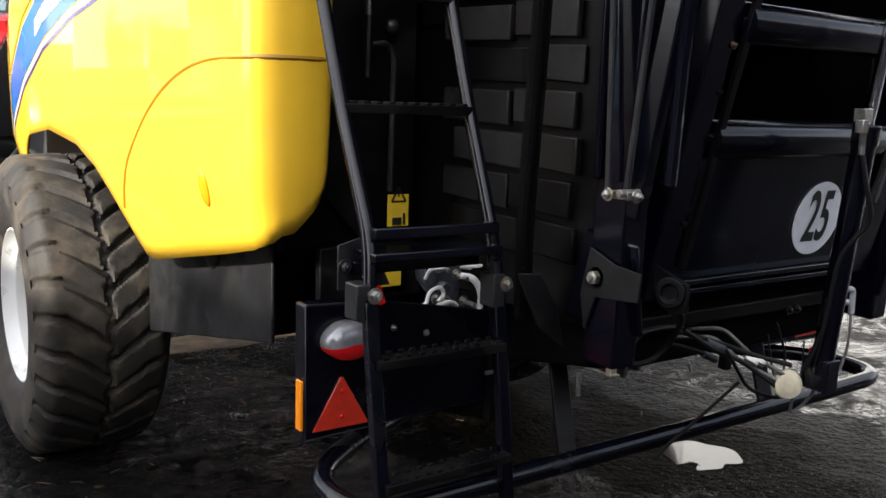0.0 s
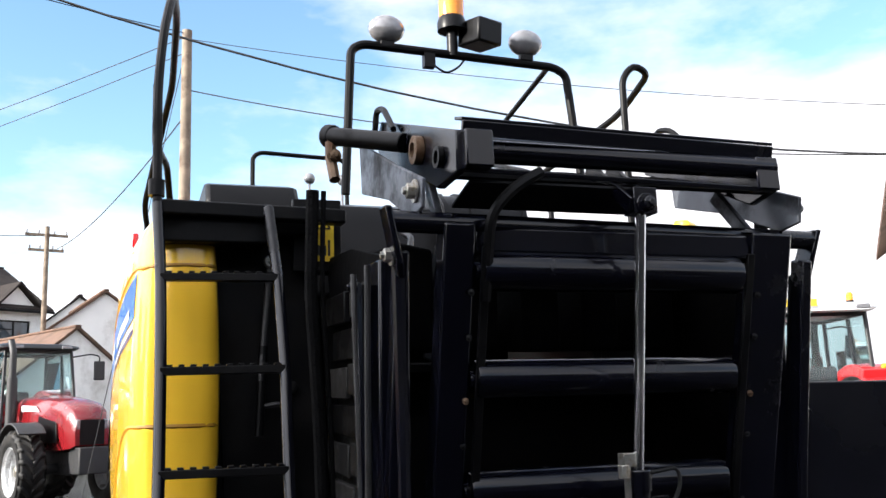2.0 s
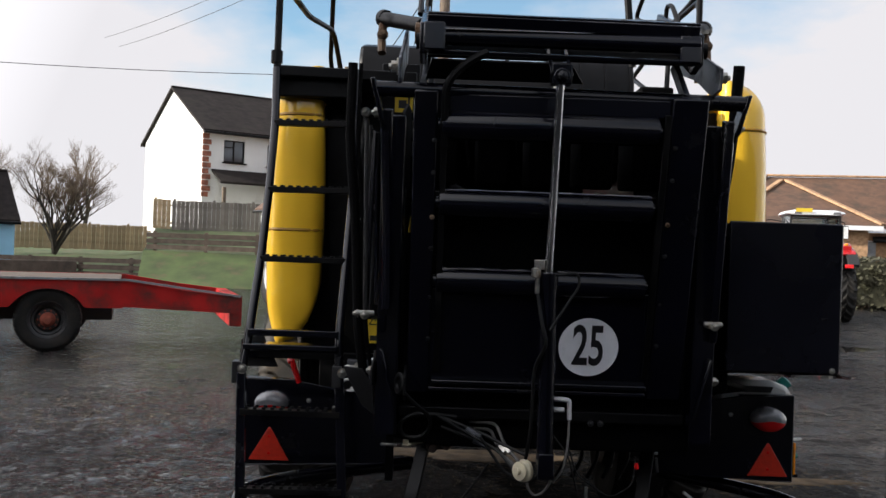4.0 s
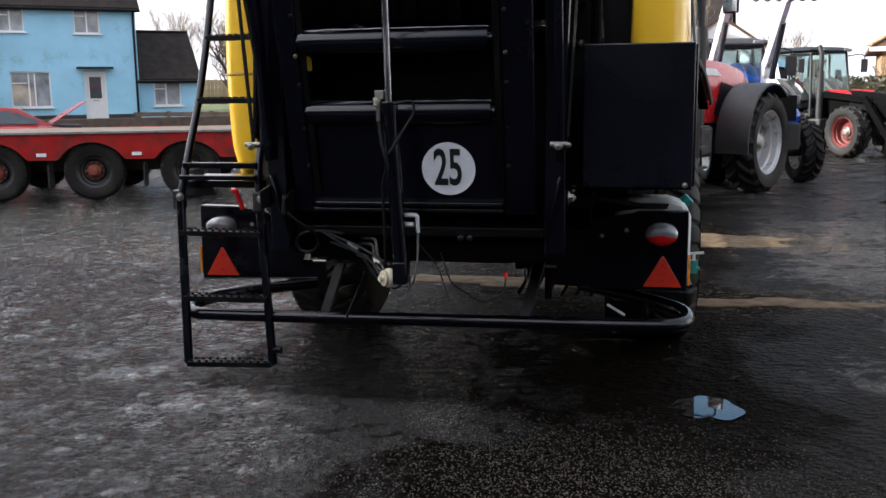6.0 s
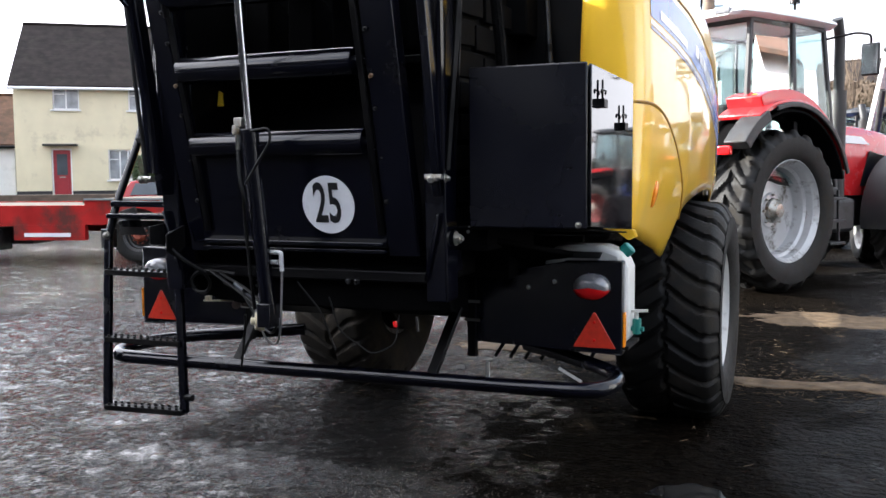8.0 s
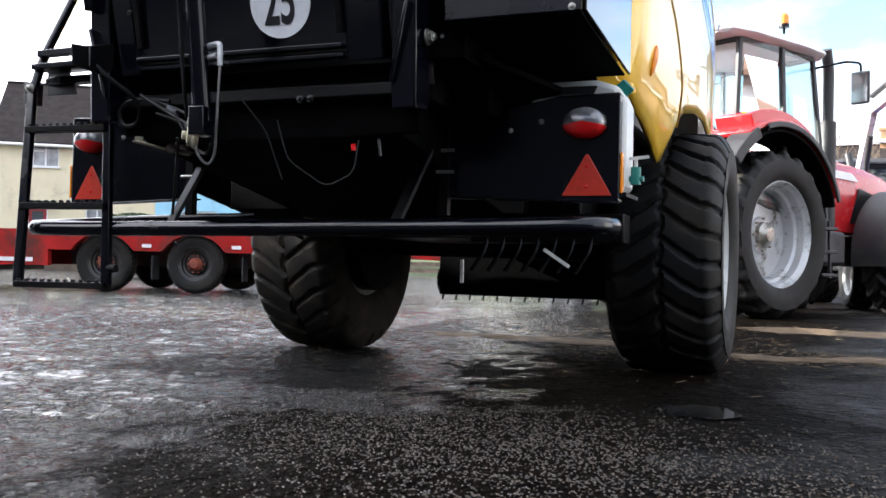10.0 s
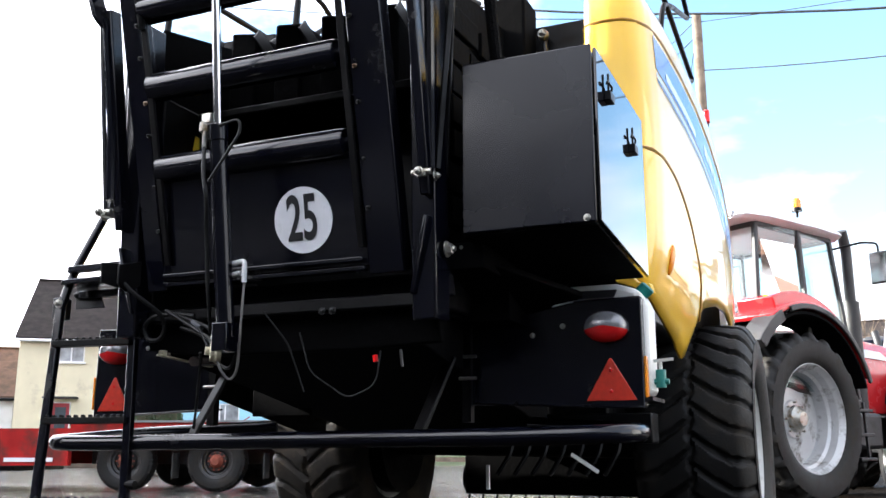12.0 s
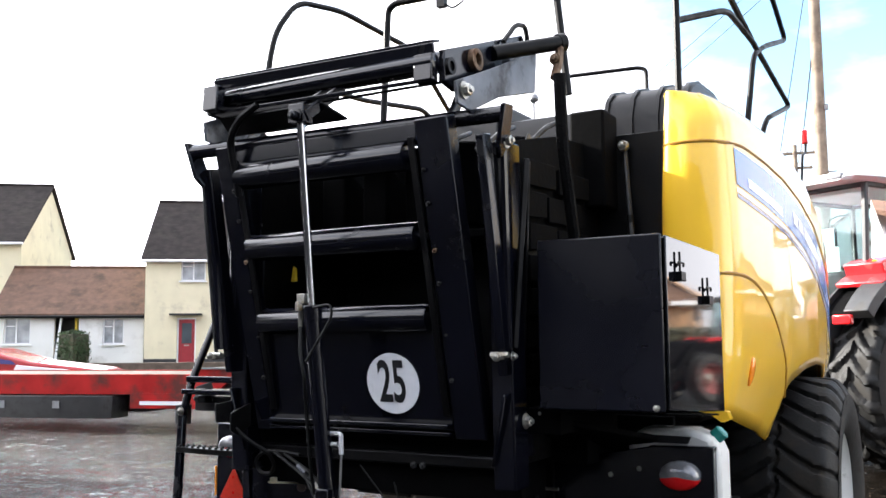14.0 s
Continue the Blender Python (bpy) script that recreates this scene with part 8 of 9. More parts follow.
for a, b in (((0.95, -3.45, 3.15), (3.9, 1.5, 5.25)), ((7.05, -3.45, 3.15), (4.1, 1.5, 5.25)), ((-0.5, -0.5, 3.15), (3.6, 4.05, 5.68)), ((14.5, -0.5, 3.15), (10.4, 4.05, 5.68)), ((3.6, 4.05, 5.68), (10.4, 4.05, 5.68))):
    part("hip_tiles", made((beam, a, b, 0.26, 0.10)), M["brick_buff"], rb, bevel=0.03)
house("gable_house", "house with pale gable beyond the hedge", Matrix.Translation((7.2, 40.0, 0)) @ Matrix.Rotation(radians(82), 4, "Z"), 7.0, 4.6, 0.5, 3.0, 4.6, M["white_render"], M["brown_tile"], [])
brown_house = house("dark_roofed_house", "pale house with dark roof and a chimney behind the tractors", Matrix.Translation((1.7, 41.5, 0)) @ Matrix.Rotation(radians(-8), 4, "Z"), 3.6, 6.0, 0.8, 4.3, 6.35, M["white_render"], M["slate"], [])
chimney(brown_house, 2.7, 3.0, 6.1, 7.2, 0.7, 0.6, 1, M["brick_buff"])

# tall white building on the right
tall = house("white_building", "tall pale building with overhanging eaves", Matrix.Translation((16.25, 2.78, 0.3)) @ Matrix.Rotation(radians(48), 4, "Z"), 10.0, 8.0, -0.3, 5.1, 7.9, M["white_render"], M["brown_tile"], [], over=0.5)
part("gutter", made((tube, [(-0.24, 8.5, 5.08), (-0.24, 4.0, 5.08), (-0.24, -0.5, 5.08)], 0.06, 10)), M["upvc"], tall, "white plastic gutter")
part("gutter_bracket", made((slab, [(-0.22, 8.35, 5.02), (-0.22, 7.9, 5.02), (-0.22, 8.0, 4.55)], (0.05, 0, 0))), M["cream"], tall)
# roof with solar panels
solar_house = house("solar_house", "far building with solar panels on its roof", Matrix.Translation((18.5, 36.0, 0)) @ Matrix.Rotation(radians(-20), 4, "Z"), 10.0, 8.0, 0.0, 2.7, 4.6, M["brick_buff"], M["slate"], [])
for i in range(6):
    for j in range(2):
        x, t0, t1 = 0.9 + i * 1.45, 0.12 + j * 0.42, 0.50 + j * 0.42
        pts = []
        for xx, t_ in ((x, t0), (x + 1.3, t0), (x + 1.3, t1), (x, t1)):
            pts.append((xx, 4.0 * t_, 2.7 + 1.9 * t_ + 0.16))
        part("solar_panel", made((slab, pts, (0, -0.02, 0.04))), M["solar"], solar_house)
# plain unseen wall that shuts the yard off; its stepped heights shade the baler
shade_wall = bmesh.new()
box(shade_wall, (-13.5, 1.05, 2.95), (0.3, 3.1, 5.9))
box(shade_wall, (-13.5, -0.95, 3.1), (0.3, 0.9, 6.2))
box(shade_wall, (-13.5, -5.37, 4.0), (0.3, 7.94, 8.0))
solid("shade_wall_west", shade_wall, M["dark_grey"], "unseen plain grey wall, stepped in height to shade the baler", "wall", kind="structure")
# unseen wall behind the camera, added to hold back southern sky light
back = bmesh.new()
box(back, (4.0, -9.5, 2.4), (34.0, 0.3, 4.8))
solid("wall_south", back, M["dark_grey"], "unseen plain dark wall behind the camera, limiting the southern sky", "wall", kind="structure")


# ---- low loader trailer with a car on it ----
TR = Matrix.Translation((-6.895, 8.612, 0)) @ Matrix.Rotation(math.atan2(0.428, 1.315), 4, "Z")
trailer = thing("low_loader_trailer", "weathered red low loader trailer parked across the yard", "trailer", TR)
W_T = 2.4
deck = bmesh.new()
# side rail with wheel arches, near and far
for y0 in (-0.06, W_T - 0.06):
    xs = np.linspace(-2.2, 2.35, 92)
    up, dn = [], []
    for x in xs:
        lo_ = 0.60
        for c in (-1.385, 0.0, 1.385):
            d = abs(x - c)
            if d < 0.52:
                lo_ = max(lo_, 0.40 + math.sqrt(max(0, 0.52 ** 2 - d ** 2)) * 0.88)
        up.append((x, y0, 0.99)), dn.append((x, y0, lo_))
    for i in range(len(xs) - 1):
        slab(deck, [dn[i], dn[i + 1], up[i + 1], up[i]], (0, 0.10, 0))
    slab(deck, [(2.35, y0, 0.62), (3.95, y0, 0.54), (3.95, y0, 0.78), (3.2, y0, 0.86), (2.35, y0, 0.99)], (0, 0.10, 0))
    slab(deck, [(-12.0, y0, 0.58), (-2.2, y0, 0.58), (-2.2, y0, 0.90), (-12.0, y0, 0.90)], (0, 0.10, 0))
    slab(deck, [(-3.35, y0 - 0.02, 0.36), (-2.2, y0 - 0.02, 0.36), (-2.2, y0 - 0.02, 0.60), (-3.35, y0 - 0.02, 0.60)], (0, 0.12, 0))
trailer_frame = part("chassis_rail", deck, M["trailer_red"], trailer)
bmesh_ = bmesh.new()
box(bmesh_, (0.0, W_T / 2, 0.96), (4.6, W_T - 0.2, 0.06))
box(bmesh_, (-7.0, W_T / 2, 0.86), (9.8, W_T - 0.2, 0.05))
part("deck", bmesh_, M["old_wood"], trailer_frame)
part("deck_edge", made((beam, (-2.2, -0.075, 0.995), (2.4, -0.075, 0.995), 0.03, 0.03), (beam, (2.4, -0.075, 0.995), (3.95, -0.075, 0.79), 0.03, 0.03)), M["grey_plastic"], trailer_frame)
und = bmesh.new()
box(und, (-7.0, W_T / 2, 0.42), (7.4, 1.6, 0.30))
box(und, (0, W_T / 2, 0.55), (4.4, 1.0, 0.35))
part("underframe", und, M["dark_plastic"], trailer, bevel=0.01)
part("side_locker", made((box, (-5.4, 0.06, 0.38), (3.6, 0.5, 0.36))), M["dark_grey"], trailer, "dark grey side locker", 0.01)
for x in (-4.6, -5.6):
    part("locker_plate", made((box, (x, -0.20, 0.42), (0.12, 0.012, 0.12))), M["grey_plastic"], trailer)
part("reflective_strip", made((box, (-2.8, -0.09, 0.445), (0.75, 0.008, 0.06))), M["decal_white"], trailer)
for x in (-0.7, 0.65):
    part("side_plate", made((box, (x, -0.068, 0.68), (0.14, 0.008, 0.05))), M["decal_white"], trailer)
part("end_ramp", made((slab, [(3.8, -0.05, 0.36), (3.97, -0.05, 0.36), (3.97, -0.05, 0.79), (3.8, -0.05, 0.79)], (0, W_T, 0))), M["trailer_red"], trailer, bevel=0.01)
for c in (-1.385, 0.0, 1.385):
    for y, rz in ((0.14, -90), (W_T - 0.1, 90)):
        wheel_on(trailer, (c, y, 0.425), pose(0, 0, 0, 0, 0, rz), 0.44, 0.26, 0.25, 40, 0.010, M["dark_grey"], M["hub_rust"], dish=0.02, hub_r=0.10, nuts=10, tread=(0.3, 0.3, 0.03, 240))
for x in (-0.65, 0.72):
    part("mud_flap", made((box, (x, 0.16, 0.36), (0.02, 0.28, 0.36))), M["dark_plastic"], trailer)

car = thing("car", "dark red estate car with its bonnet up behind the trailer", "car", Matrix.Translation((-13.7, 16.1, 0.0)) @ Matrix.Rotation(radians(38), 4, "Z"))
# the body, nose towards +x
cb = bmesh.new()
stations = []
for x, zt, hw in ((-1.55, 0.62, 0.72), (-1.50, 0.80, 0.76), (-1.2, 0.86, 0.80), (0.0, 0.86, 0.82), (0.75, 0.84, 0.81), (0.8, 0.84, 0.80), (1.7, 0.70, 0.74), (1.85, 0.55, 0.66)):
    stations.append([(x, -hw, 0.25), (x, -hw * 1.02, 0.55), (x, -hw, zt - 0.06), (x, -hw * 0.9, zt), (x, hw * 0.9, zt), (x, hw, zt - 0.06), (x, hw * 1.02, 0.55), (x, hw, 0.25)])
loft(cb, stations)
car_body = part("car_body", cb, M["car_red"], car, bevel=0.02)
ch = bmesh.new()
ca = []
for x, z, hw in ((-1.45, 0.86, 0.70), (-1.15, 1.22, 0.60), (-0.8, 1.27, 0.58), (0.0, 1.28, 0.58), (0.25, 1.25, 0.58), (0.95, 0.84, 0.70)):
    ca.append([(x, -0.74, 0.84), (x, -hw, z), (x, hw, z), (x, 0.74, 0.84)])
loft(ch, ca)
part("car_roof", ch, M["car_red"], car_body, bevel=0.02)
for xa, xb in ((-1.05, -0.55), (-0.48, 0.08), (0.14, 0.62)):
    za, zb = 1.17, 1.20 if xb < 0.3 else 0.98
    part("car_window", made((slab, [(xa - 0.12, -0.752, 0.89), (xb + 0.02, -0.752, 0.89), (xb, -0.635 if xb < 0.3 else -0.70, zb), (xa, -0.64, za)], (0, 0.02, 0))), M["glass_dark"], car_body)
part("open_bonnet", made((slab, [(0.95, -0.62, 0.86), (0.95, 0.62, 0.86), (1.75, 0.58, 1.38), (1.75, -0.58, 1.38)], (0, 0, 0.03))), M["car_red"], car_body, "raised red bonnet", 0.01)
part("engine", made((box, (1.30, 0, 0.70), (0.7, 1.0, 0.26))), M["dark_plastic"], car_body, bevel=0.03)
for x in (-1.0, 1.1):
    for y, rz in ((-0.68, -90), (0.68, 90)):
        wheel_on(car, (x, y, 0.29), pose(0, 0, 0, 0, 0, rz), 0.29, 0.18, 0.19, 40, 0.006, M["rim_silver"], M["dark_grey"], dish=0.03, hub_r=0.05, nuts=5, tread=(0.3, 0.3, 0.03, 160))
# a wrecked car farther along, seen over the rail
wreck = thing("car_body_shell", "crumpled red and white car shell standing behind the trailer", "car", Matrix.Translation((-16.0, 10.6, 0.0)) @ Matrix.Rotation(radians(30), 4, "Z"))
wk = bmesh.new()
slab(wk, [(-1.6, -0.7, 0.2), (1.5, -0.7, 0.2), (1.5, -0.7, 0.72), (1.2, -0.7, 0.85), (-0.2, -0.7, 1.02), (-1.2, -0.7, 1.30), (-1.6, -0.7, 1.30)], (0, 1.4, 0.02))
part("shell", wk, M["car_red"], wreck, bevel=0.05)
part("panel", made((slab, [(-0.6, -0.73, 0.72), (1.3, -0.73, 0.66), (1.2, -0.73, 0.80), (-0.5, -0.73, 0.96)], (0, 0.03, 0))), M["white_roof"], wreck, bevel=0.01)
part("panel", made((slab, [(-1.2, -0.73, 1.0), (-0.5, -0.73, 0.97), (-0.6, -0.73, 1.05), (-1.2, -0.73, 1.15)], (0, 0.02, 0))), M["decal_navy"], wreck)


# ---- banks, walls, fences ----
def terrain_patch(name, corners, zs, mat, label, category, n=28, rough=0.12):
    """A sheet of ground between four corners with the heights zs, slightly uneven."""
    bm = bmesh.new()
    grid = []
    for j in range(n + 1):
        row = []
        for i in range(n + 1):
            u, v = i / n, j / n
            p = [(1 - u) * (1 - v) * corners[0][k] + u * (1 - v) * corners[1][k] + u * v * corners[2][k] + (1 - u) * v * corners[3][k] for k in (0, 1)]
            z = (1 - u) * (1 - v) * zs[0] + u * (1 - v) * zs[1] + u * v * zs[2] + (1 - u) * v * zs[3]
            e = min(1, 8 * v)
            row.append(bm.verts.new((p[0], p[1], z + rough * e * noise.noise((p[0] * 0.4, p[1] * 0.4, 3)))))
        grid.append(row)
    for a, b in zip(grid, grid[1:]):
        for i in range(n):
            bm.faces.new((a[i], a[i + 1], b[i + 1], b[i]))
    return solid(name, bm, mat, label, category, kind="structure", sharp=80)


terrain_patch("bank", [(-26.0, 33.5), (0.5, 31.0), (0.5, 60.0), (-26.0, 60.0)], (-0.05, -0.05, 2.4, 2.4), M["grass"], "rough winter grass bank below the houses", "grass bank")
terrain_patch("garden", [(-46.0, 7.5), (-17.2, 29.3), (-24.0, 40.0), (-52.0, 18.0)], (0.0, 0.0, 0.45, 0.45), M["grass"], "garden strip before the terrace", "garden", rough=0.04)

terrain_patch("bank", [(-10.6, 28.4), (-4.4, 28.4), (-4.4, 31.0), (-11.2, 31.0)], (-0.05, -0.05, 1.15, 1.15), M["grass"], "steep grass foot of the bank below the white house", "grass bank", rough=0.06)
terrain_patch("bank", [(-11.2, 31.0), (-4.4, 31.0), (-4.4, 41.5), (-13.9, 41.5)], (1.15, 1.15, 2.25, 2.25), M["grass"], "rough winter grass bank under the white house", "grass bank", rough=0.06)

g_wall = bmesh.new()
box(g_wall, (0, 0, 0.30), (34.0, 0.28, 0.80))
gw = solid("garden_wall", g_wall, M["old_wood"], "low dark garden wall before the terrace", "wall", kind="structure", bevel=0.02)
gw.matrix_basis = on_terrace(-1.5, -3.4)


def board_fence(name, a, b, z, height, mat, label, step=0.16, post=1.8):
    a, b = Vector((*a, 0)), Vector((*b, 0))
    d = (b - a).normalized()
    ln = (b - a).length
    f = thing(name, label, "fence", Matrix.Translation((a.x, a.y, z)) @ Matrix.Rotation(math.atan2(d.y, d.x), 4, "Z"))
    brd = finish(made((box, (0, 0, height / 2), (step * 0.94, 0.022, height))), "board", mat)
    pst = finish(made((box, (0, 0.06, height / 2 + 0.04), (0.10, 0.10, height + 0.08))), "post", mat)
    k = 0
    n_b = int(ln / step)
    rng = random.Random(len(name) + int(ln * 10))
    for i in range(n_b):
        o = brd if i == 0 else new("board", brd.data)
        o.parent, o.location = f, (i * step, rng.uniform(-0.006, 0.006), rng.uniform(-0.02, 0.02))
    for i in range(int(ln / post) + 1):
        o = pst if i == 0 else new("post", pst.data)
        o.parent, o.location = f, (i * post, 0, 0)
    for zz in (height * 0.2, height * 0.8):
        part("rail", made((box, (ln / 2, 0.035, zz), (ln, 0.05, 0.08))), mat, f)
    return f


board_fence("fence", (-22.5, 40.5), (-14.6, 43.0), 1.0, 1.25, M["fence_wood"], "sunlit pale board fence on the bank", 0.2)
# one fence in two colours: pale for its sunlit end, grey for its shadow
board_fence("fence", (-13.4, 39.6), (-12.6, 39.7), 2.12, 1.36, M["fence_wood"], "sunlit end of the pale board fence", 0.2)
board_fence("fence", (-12.55, 39.7), (-5.2, 40.5), 2.08, 1.36, M["shaded_boards"], "weathered board fence painted grey as shaded below the white house", 0.2)
rl = thing("rail_fence", "dark timber rail fence along the bank", "fence", Matrix.Translation((-21.0, 31.2, 0)) @ Matrix.Rotation(math.atan2(-1.0, 18.0), 4, "Z"))
for i in range(10):
    part("post", made((box, (i * 1.9, 0, 0.40), (0.12, 0.10, 0.95))), M["old_wood"], rl)
for zz in (0.25, 0.50, 0.75):
    part("rail", made((box, (8.6, -0.06, zz), (17.6, 0.03, 0.17))), M["old_wood"], rl)
rl2 = thing("rail_fence", "dark timber rail fence on the upper bank", "fence", Matrix.Translation((-11.0, 31.1, 1.12)))
for i in range(4):
    part("post", made((box, (0.2 + i * 1.9, 0, 0.36), (0.12, 0.10, 0.85))), M["old_wood"], rl2)
for zz in (0.20, 0.42, 0.64):
    part("rail", made((box, (3.1, -0.06, zz), (6.4, 0.03, 0.17))), M["old_wood"], rl2)


# ---- trees and hedges ----
def bare_tree(name, label, place, height, spread, seed, trunk=0.16, levels=5, lean=0.0, start=0.18, mat="bark", stems=1):
    rng = random.Random(seed)
    t = thing(name, label, "tree", Matrix.Translation(place), "bare winter trees")
    wood, fine = bmesh.new(), bmesh.new()

    def grow(p, d, ln, r, level):
        q = p
        pts = [p]
        k = 3
        for i in range(k):
            d = (d + Vector((rng.uniform(-1, 1), rng.uniform(-1, 1), rng.uniform(-0.3, 0.7))) * 0.16).normalized()
            q = q + d * ln / k
            pts.append(q)
        tube(wood if level < 3 else fine, pts, r, 6 if level < 2 else (4 if level < 4 else 3), 0, r * 0.62)
        if level >= levels:
            return
        n = rng.choice((3, 3, 4)) if level < 2 else rng.choice((2, 3, 3))
        for i in range(n):
            a = rng.uniform(0, 2 * math.pi)
            side = Vector((math.cos(a), math.sin(a), 0))
            e = (d * rng.uniform(0.6, 1.0) + side * spread * rng.uniform(0.5, 1.0) + Vector((0, 0, 0.25))).normalized()
            s = pts[rng.choice((2, 3, 3))] if level else pts[rng.choice((1, 2, 3))]
            grow(s, e, ln * rng.uniform(0.62, 0.82), r * 0.58, level + 1)

    for _ in range(stems):
        a = rng.uniform(0, 6.28)
        k = 0.0 if stems == 1 else rng.uniform(0.15, 0.55)
        grow(Vector((0, 0, -0.1)), Vector((lean + k * math.cos(a), k * math.sin(a), 1)).normalized(), height * (0.24 + start * 0.2), trunk / stems ** 0.5, 0)
    part("trunk", wood, M[mat], t)
    part("crown", fine, M["twig"], t, "bare twigs")
    return t


bare_tree("tree", "bushy bare thorn tree by the fence", (-17.6, 38.6, 0.9), 5.2, 0.85, 4, 0.26, 7, stems=5)
bare_tree("tree", "tall pale bare tree behind the annexe", (-24.0, 46.0, 0.8), 7.5, 0.65, 9, 0.15, 6, stems=3)
bare_tree("tree", "bare garden tree beyond the loader", (7.0, 33.0, 0.05), 5.2, 0.7, 14, 0.10, 6)
bare_tree("tree", "bare shrub before the bungalow", (10.2, 33.0, 0.05), 3.4, 0.8, 15, 0.08, 6)
bare_tree("tree", "distant bare tree beyond the solar roof", (18.0, 52.0, 0.0), 7.0, 0.6, 21, 0.14, 5)
bare_tree("tree", "bare tree beside the white house gable", (-19.5, 47.0, 2.0), 6.0, 0.7, 23, 0.14, 6)
bare_tree("tree", "brown winter tree behind the red tractor", (1.6, 30.0, 0.2), 5.6, 0.45, 25, 0.12, 6)
bare_tree("tree", "brown winter tree with upright twigs", (3.4, 31.5, 0.2), 5.2, 0.45, 27, 0.12, 6)


def clumped(name, label, category, centre, half, count, size, mat, seed, turn=0.0, kind=""):
    """A clipped bush or hedge of many small leaves, denser at its skin."""
    rng = random.Random(seed)
    verts, faces = [], []
    c, s = math.cos(radians(turn)), math.sin(radians(turn))
    for _ in range(count):
        u = Vector((rng.gauss(0, 1), rng.gauss(0, 1), rng.gauss(0, 1)))
        u.normalize()
        m_ = max(abs(u.x), abs(u.y), abs(u.z))
        u = u.lerp(u / m_, 0.6) * rng.uniform(0.72, 1.04)
        x, y, z = u.x * half[0], u.y * half[1], u.z * half[2]
        p = Vector((centre[0] + x * c - y * s, centre[1] + x * s + y * c, centre[2] + z))
        a = Vector((rng.gauss(0, 1), rng.gauss(0, 1), rng.gauss(0, 1))).normalized() * size * rng.uniform(0.6, 1.3)
        b = a.orthogonal().normalized() * size * 0.5
        i = len(verts)
        verts += [p - a, p + b, p + a, p - b]
        faces.append((i, i + 1, i + 2, i + 3))
    me = bpy.data.meshes.new(name)
    me.from_pydata([tuple(v) for v in verts], [], faces)
    me.materials.append(mat)
    ob = tagged(new(name, me), label, category, kind=kind)
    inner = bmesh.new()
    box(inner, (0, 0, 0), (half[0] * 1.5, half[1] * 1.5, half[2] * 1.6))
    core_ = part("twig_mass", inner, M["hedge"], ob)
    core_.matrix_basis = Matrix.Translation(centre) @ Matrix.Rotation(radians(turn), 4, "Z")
    return ob


v = on_terrace(5.45, -1.6) @ Vector((0, 0, 0))
clumped("hedge", "clipped dark evergreen hedge before the cream house", "hedge", (v.x, v.y, 1.35), (0.95, 0.45, 0.85), 5200, 0.06, M["leaf"], 31, 36.9)
v = on_terrace(-2.4, -1.4) @ Vector((0, 0, 0))
clumped("bush", "rounded clipped evergreen bush", "bush", (v.x, v.y, 1.2), (0.55, 0.5, 0.75), 3200, 0.05, M["leaf"], 32)
clumped("hedge", "long brown winter hedge before the bungalow", "hedge", (12.0, 29.5, 0.9), (8.0, 0.6, 0.95), 16000, 0.10, M["hedge"], 33, -10)
clumped("hedge", "brown winter hedge behind the tractors", "hedge", (1.5, 33.5, 2.2), (2.3, 0.7, 2.3), 9000, 0.16, M["twig"], 34, -8)


# ---- poles and wires ----
def pole(name, label, x, y, base, top, arms, turn=0.0, r=0.13):
    p = thing(name, label, "utility pole", Matrix.Translation((x, y, base)) @ Matrix.Rotation(radians(turn), 4, "Z"), "utility poles")
    h = top - base
    part("shaft", made((tube, [(0, 0, 0), (0, 0, h * 0.5), (0, 0, h)], r, 14, 0, r * 0.72)), M["pole_wood"], p)
    for z, w in arms:
        a = part("cross_arm", made((box, (0, 0.1, h - z), (w, 0.09, 0.11))), M["pole_wood"], p)
        for k in (-0.46, -0.18, 0.18, 0.46):
            part("insulator", made((turned, [(0.02, 0), (0.045, 0.05), (0.03, 0.08), (0.045, 0.11), (0.02, 0.16)], (k * w, 0.1, h - z + 0.055), (0, 0, 1), 10)), M["ceramic"], a)
    return p


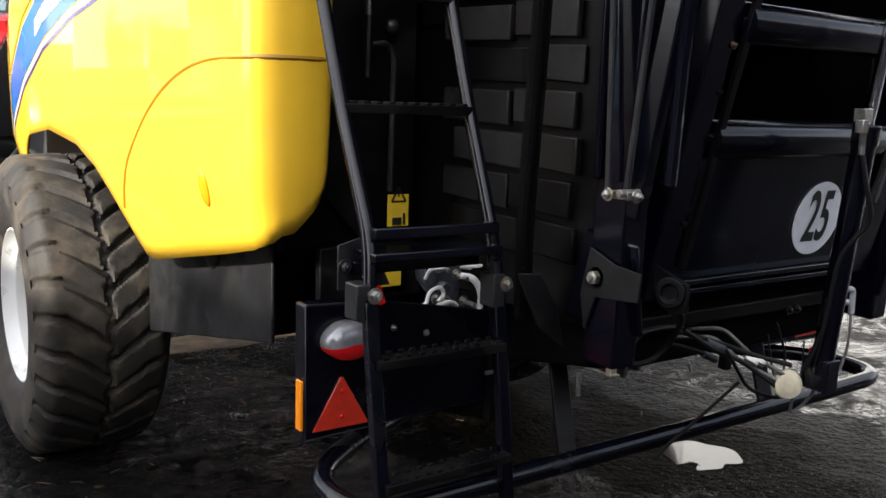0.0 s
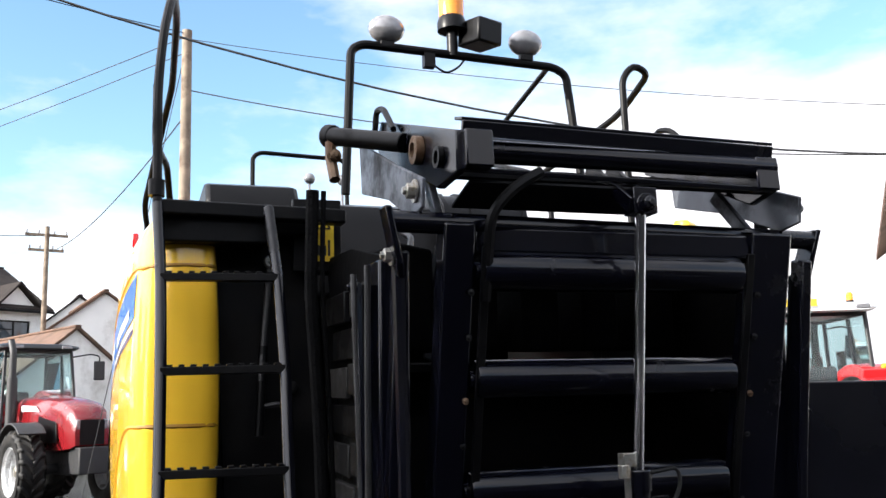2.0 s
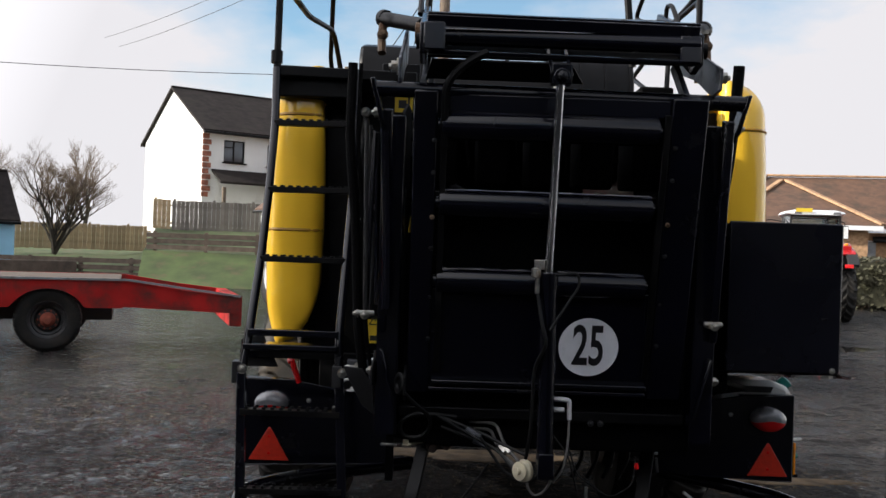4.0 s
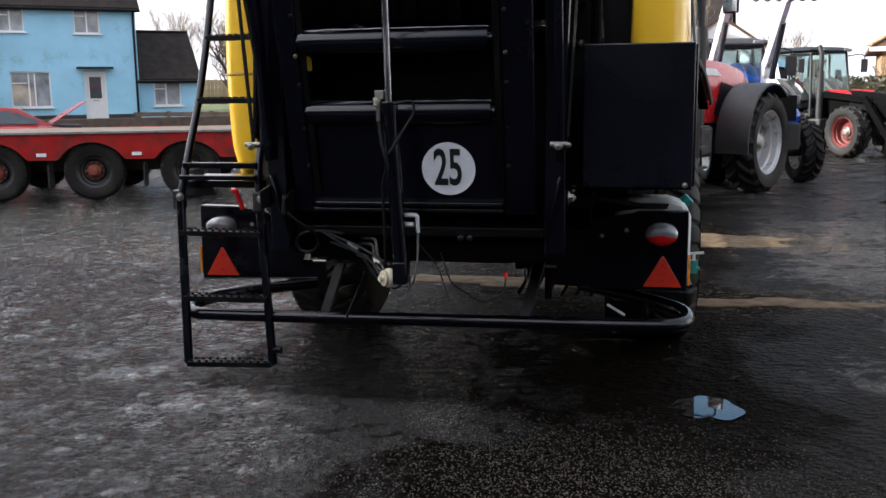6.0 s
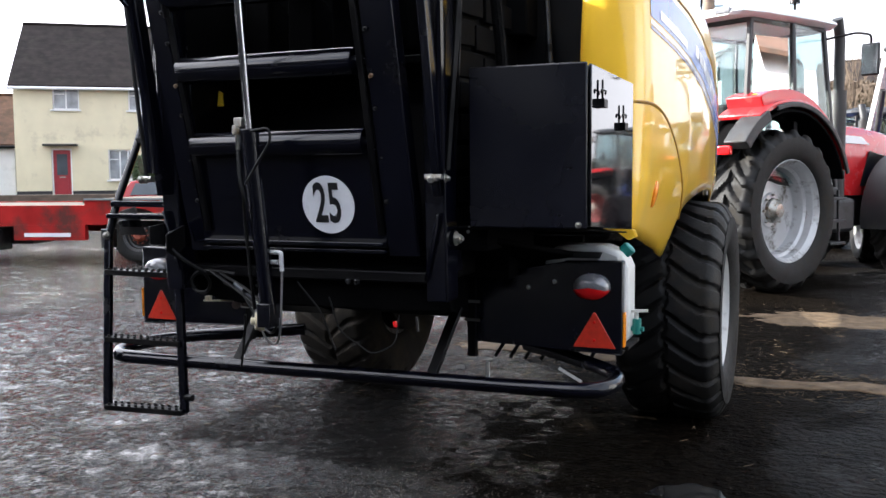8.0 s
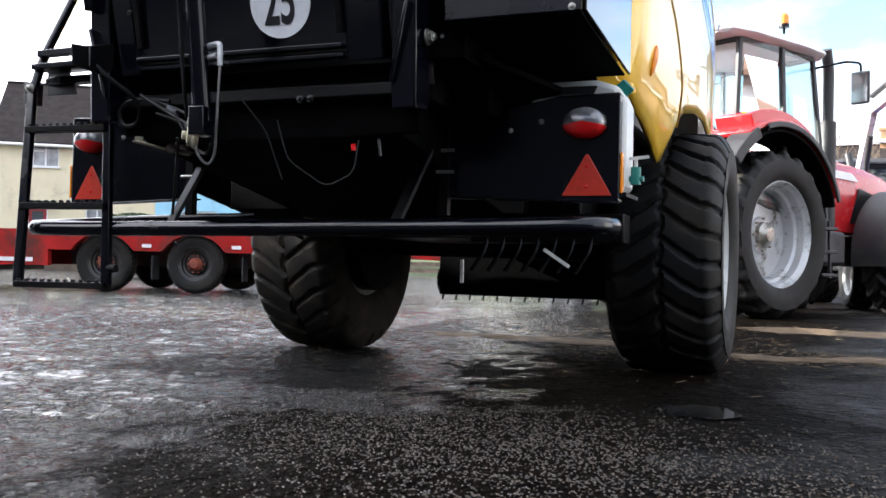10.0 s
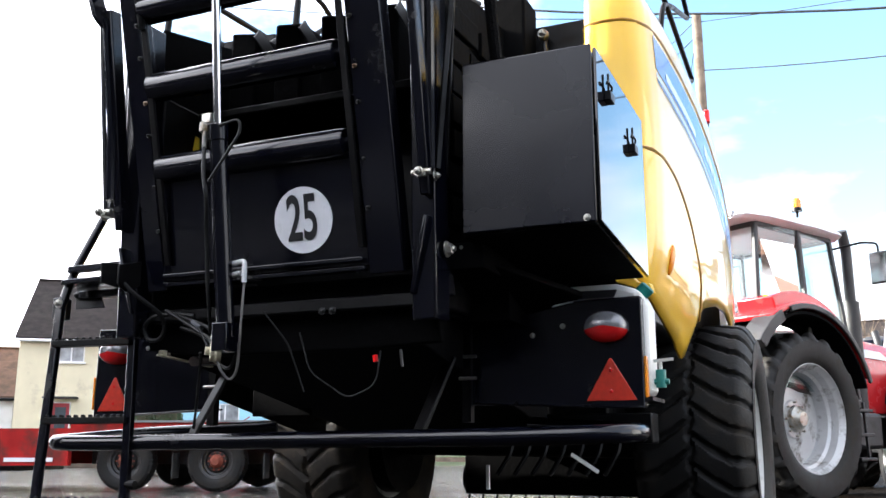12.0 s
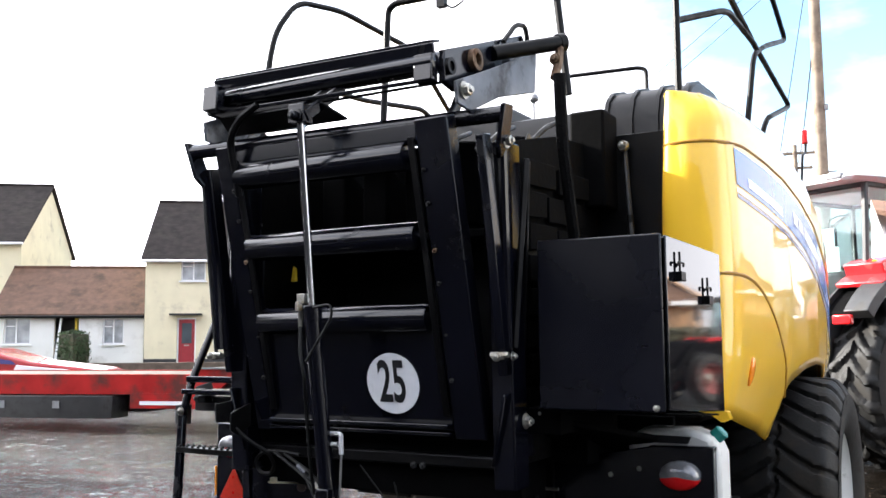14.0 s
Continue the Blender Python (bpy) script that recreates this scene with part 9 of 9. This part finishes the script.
near_pole = pole("utility_pole", "tall creosoted wooden pole behind the baler", -0.33, 13.6, 0.0, 8.45, [], r=0.12)
part("pole_step", made((cyl, (0.10, 0, 4.2), (0.24, 0, 4.2), 0.012, None, 8)), M["grey_plastic"], near_pole)
part("pole_box", made((box, (0.12, -0.05, 5.3), (0.06, 0.05, 0.10))), M["grey_plastic"], near_pole, bevel=0.008)
far_pole = pole("utility_pole", "far wooden pole with two cross arms", -4.7, 39.0, 0.5, 9.8, [(0.35, 1.7), (1.0, 1.4)], 15)


def wire(name, a, b, sag, r=0.012, label="overhead cable"):
    a, b = Vector(a), Vector(b)
    bm = bmesh.new()
    tube(bm, [a.lerp(b, i / 16) - Vector((0, 0, sag * 4 * (i / 16) * (1 - i / 16))) for i in range(17)], r, 5)
    return solid(name, bm, M["wire"], label, "cable", "overhead cables")


wire("overhead_cable", (-8.6, 9.55, 9.2), (10.3, 8.2, 5.3), 1.17, 0.016, "thick overhead cable reaching the pale building")
wire("overhead_cable", (-0.33, 13.6, 8.35), (-14.5, 35.5, 10.0), 0.25, 0.009, "overhead cable towards the white house")
wire("overhead_cable", (-0.33, 13.6, 8.05), (-14.0, 35.8, 9.7), 0.25, 0.009, "overhead cable towards the white house")
wire("overhead_cable", (-0.33, 13.6, 8.4), (-16.0, 5.0, 9.0), 0.5, 0.009, "overhead cable crossing the yard")
wire("overhead_cable", (-4.7, 39.0, 9.4), (-40.0, 34.0, 10.0), 0.6, 0.016, "far overhead cable between poles")
wire("overhead_cable", (-4.7, 39.0, 8.7), (-0.33, 13.6, 6.9), 0.5, 0.014, "cable between the two poles")
wire("overhead_cable", (-0.33, 13.6, 7.35), (10.3, 8.2, 5.3), 0.35, 0.011, "overhead cable from the pole to the pale building")
wire("overhead_cable", (-0.33, 13.6, 8.3), (11.0, 9.0, 6.4), 0.2, 0.007, "thin overhead cable above it")
wire("stay_wire", (-0.33, 13.6, 8.2), (-1.9, 13.9, 0.05), 0.0, 0.008, "steel stay wire of the pole")
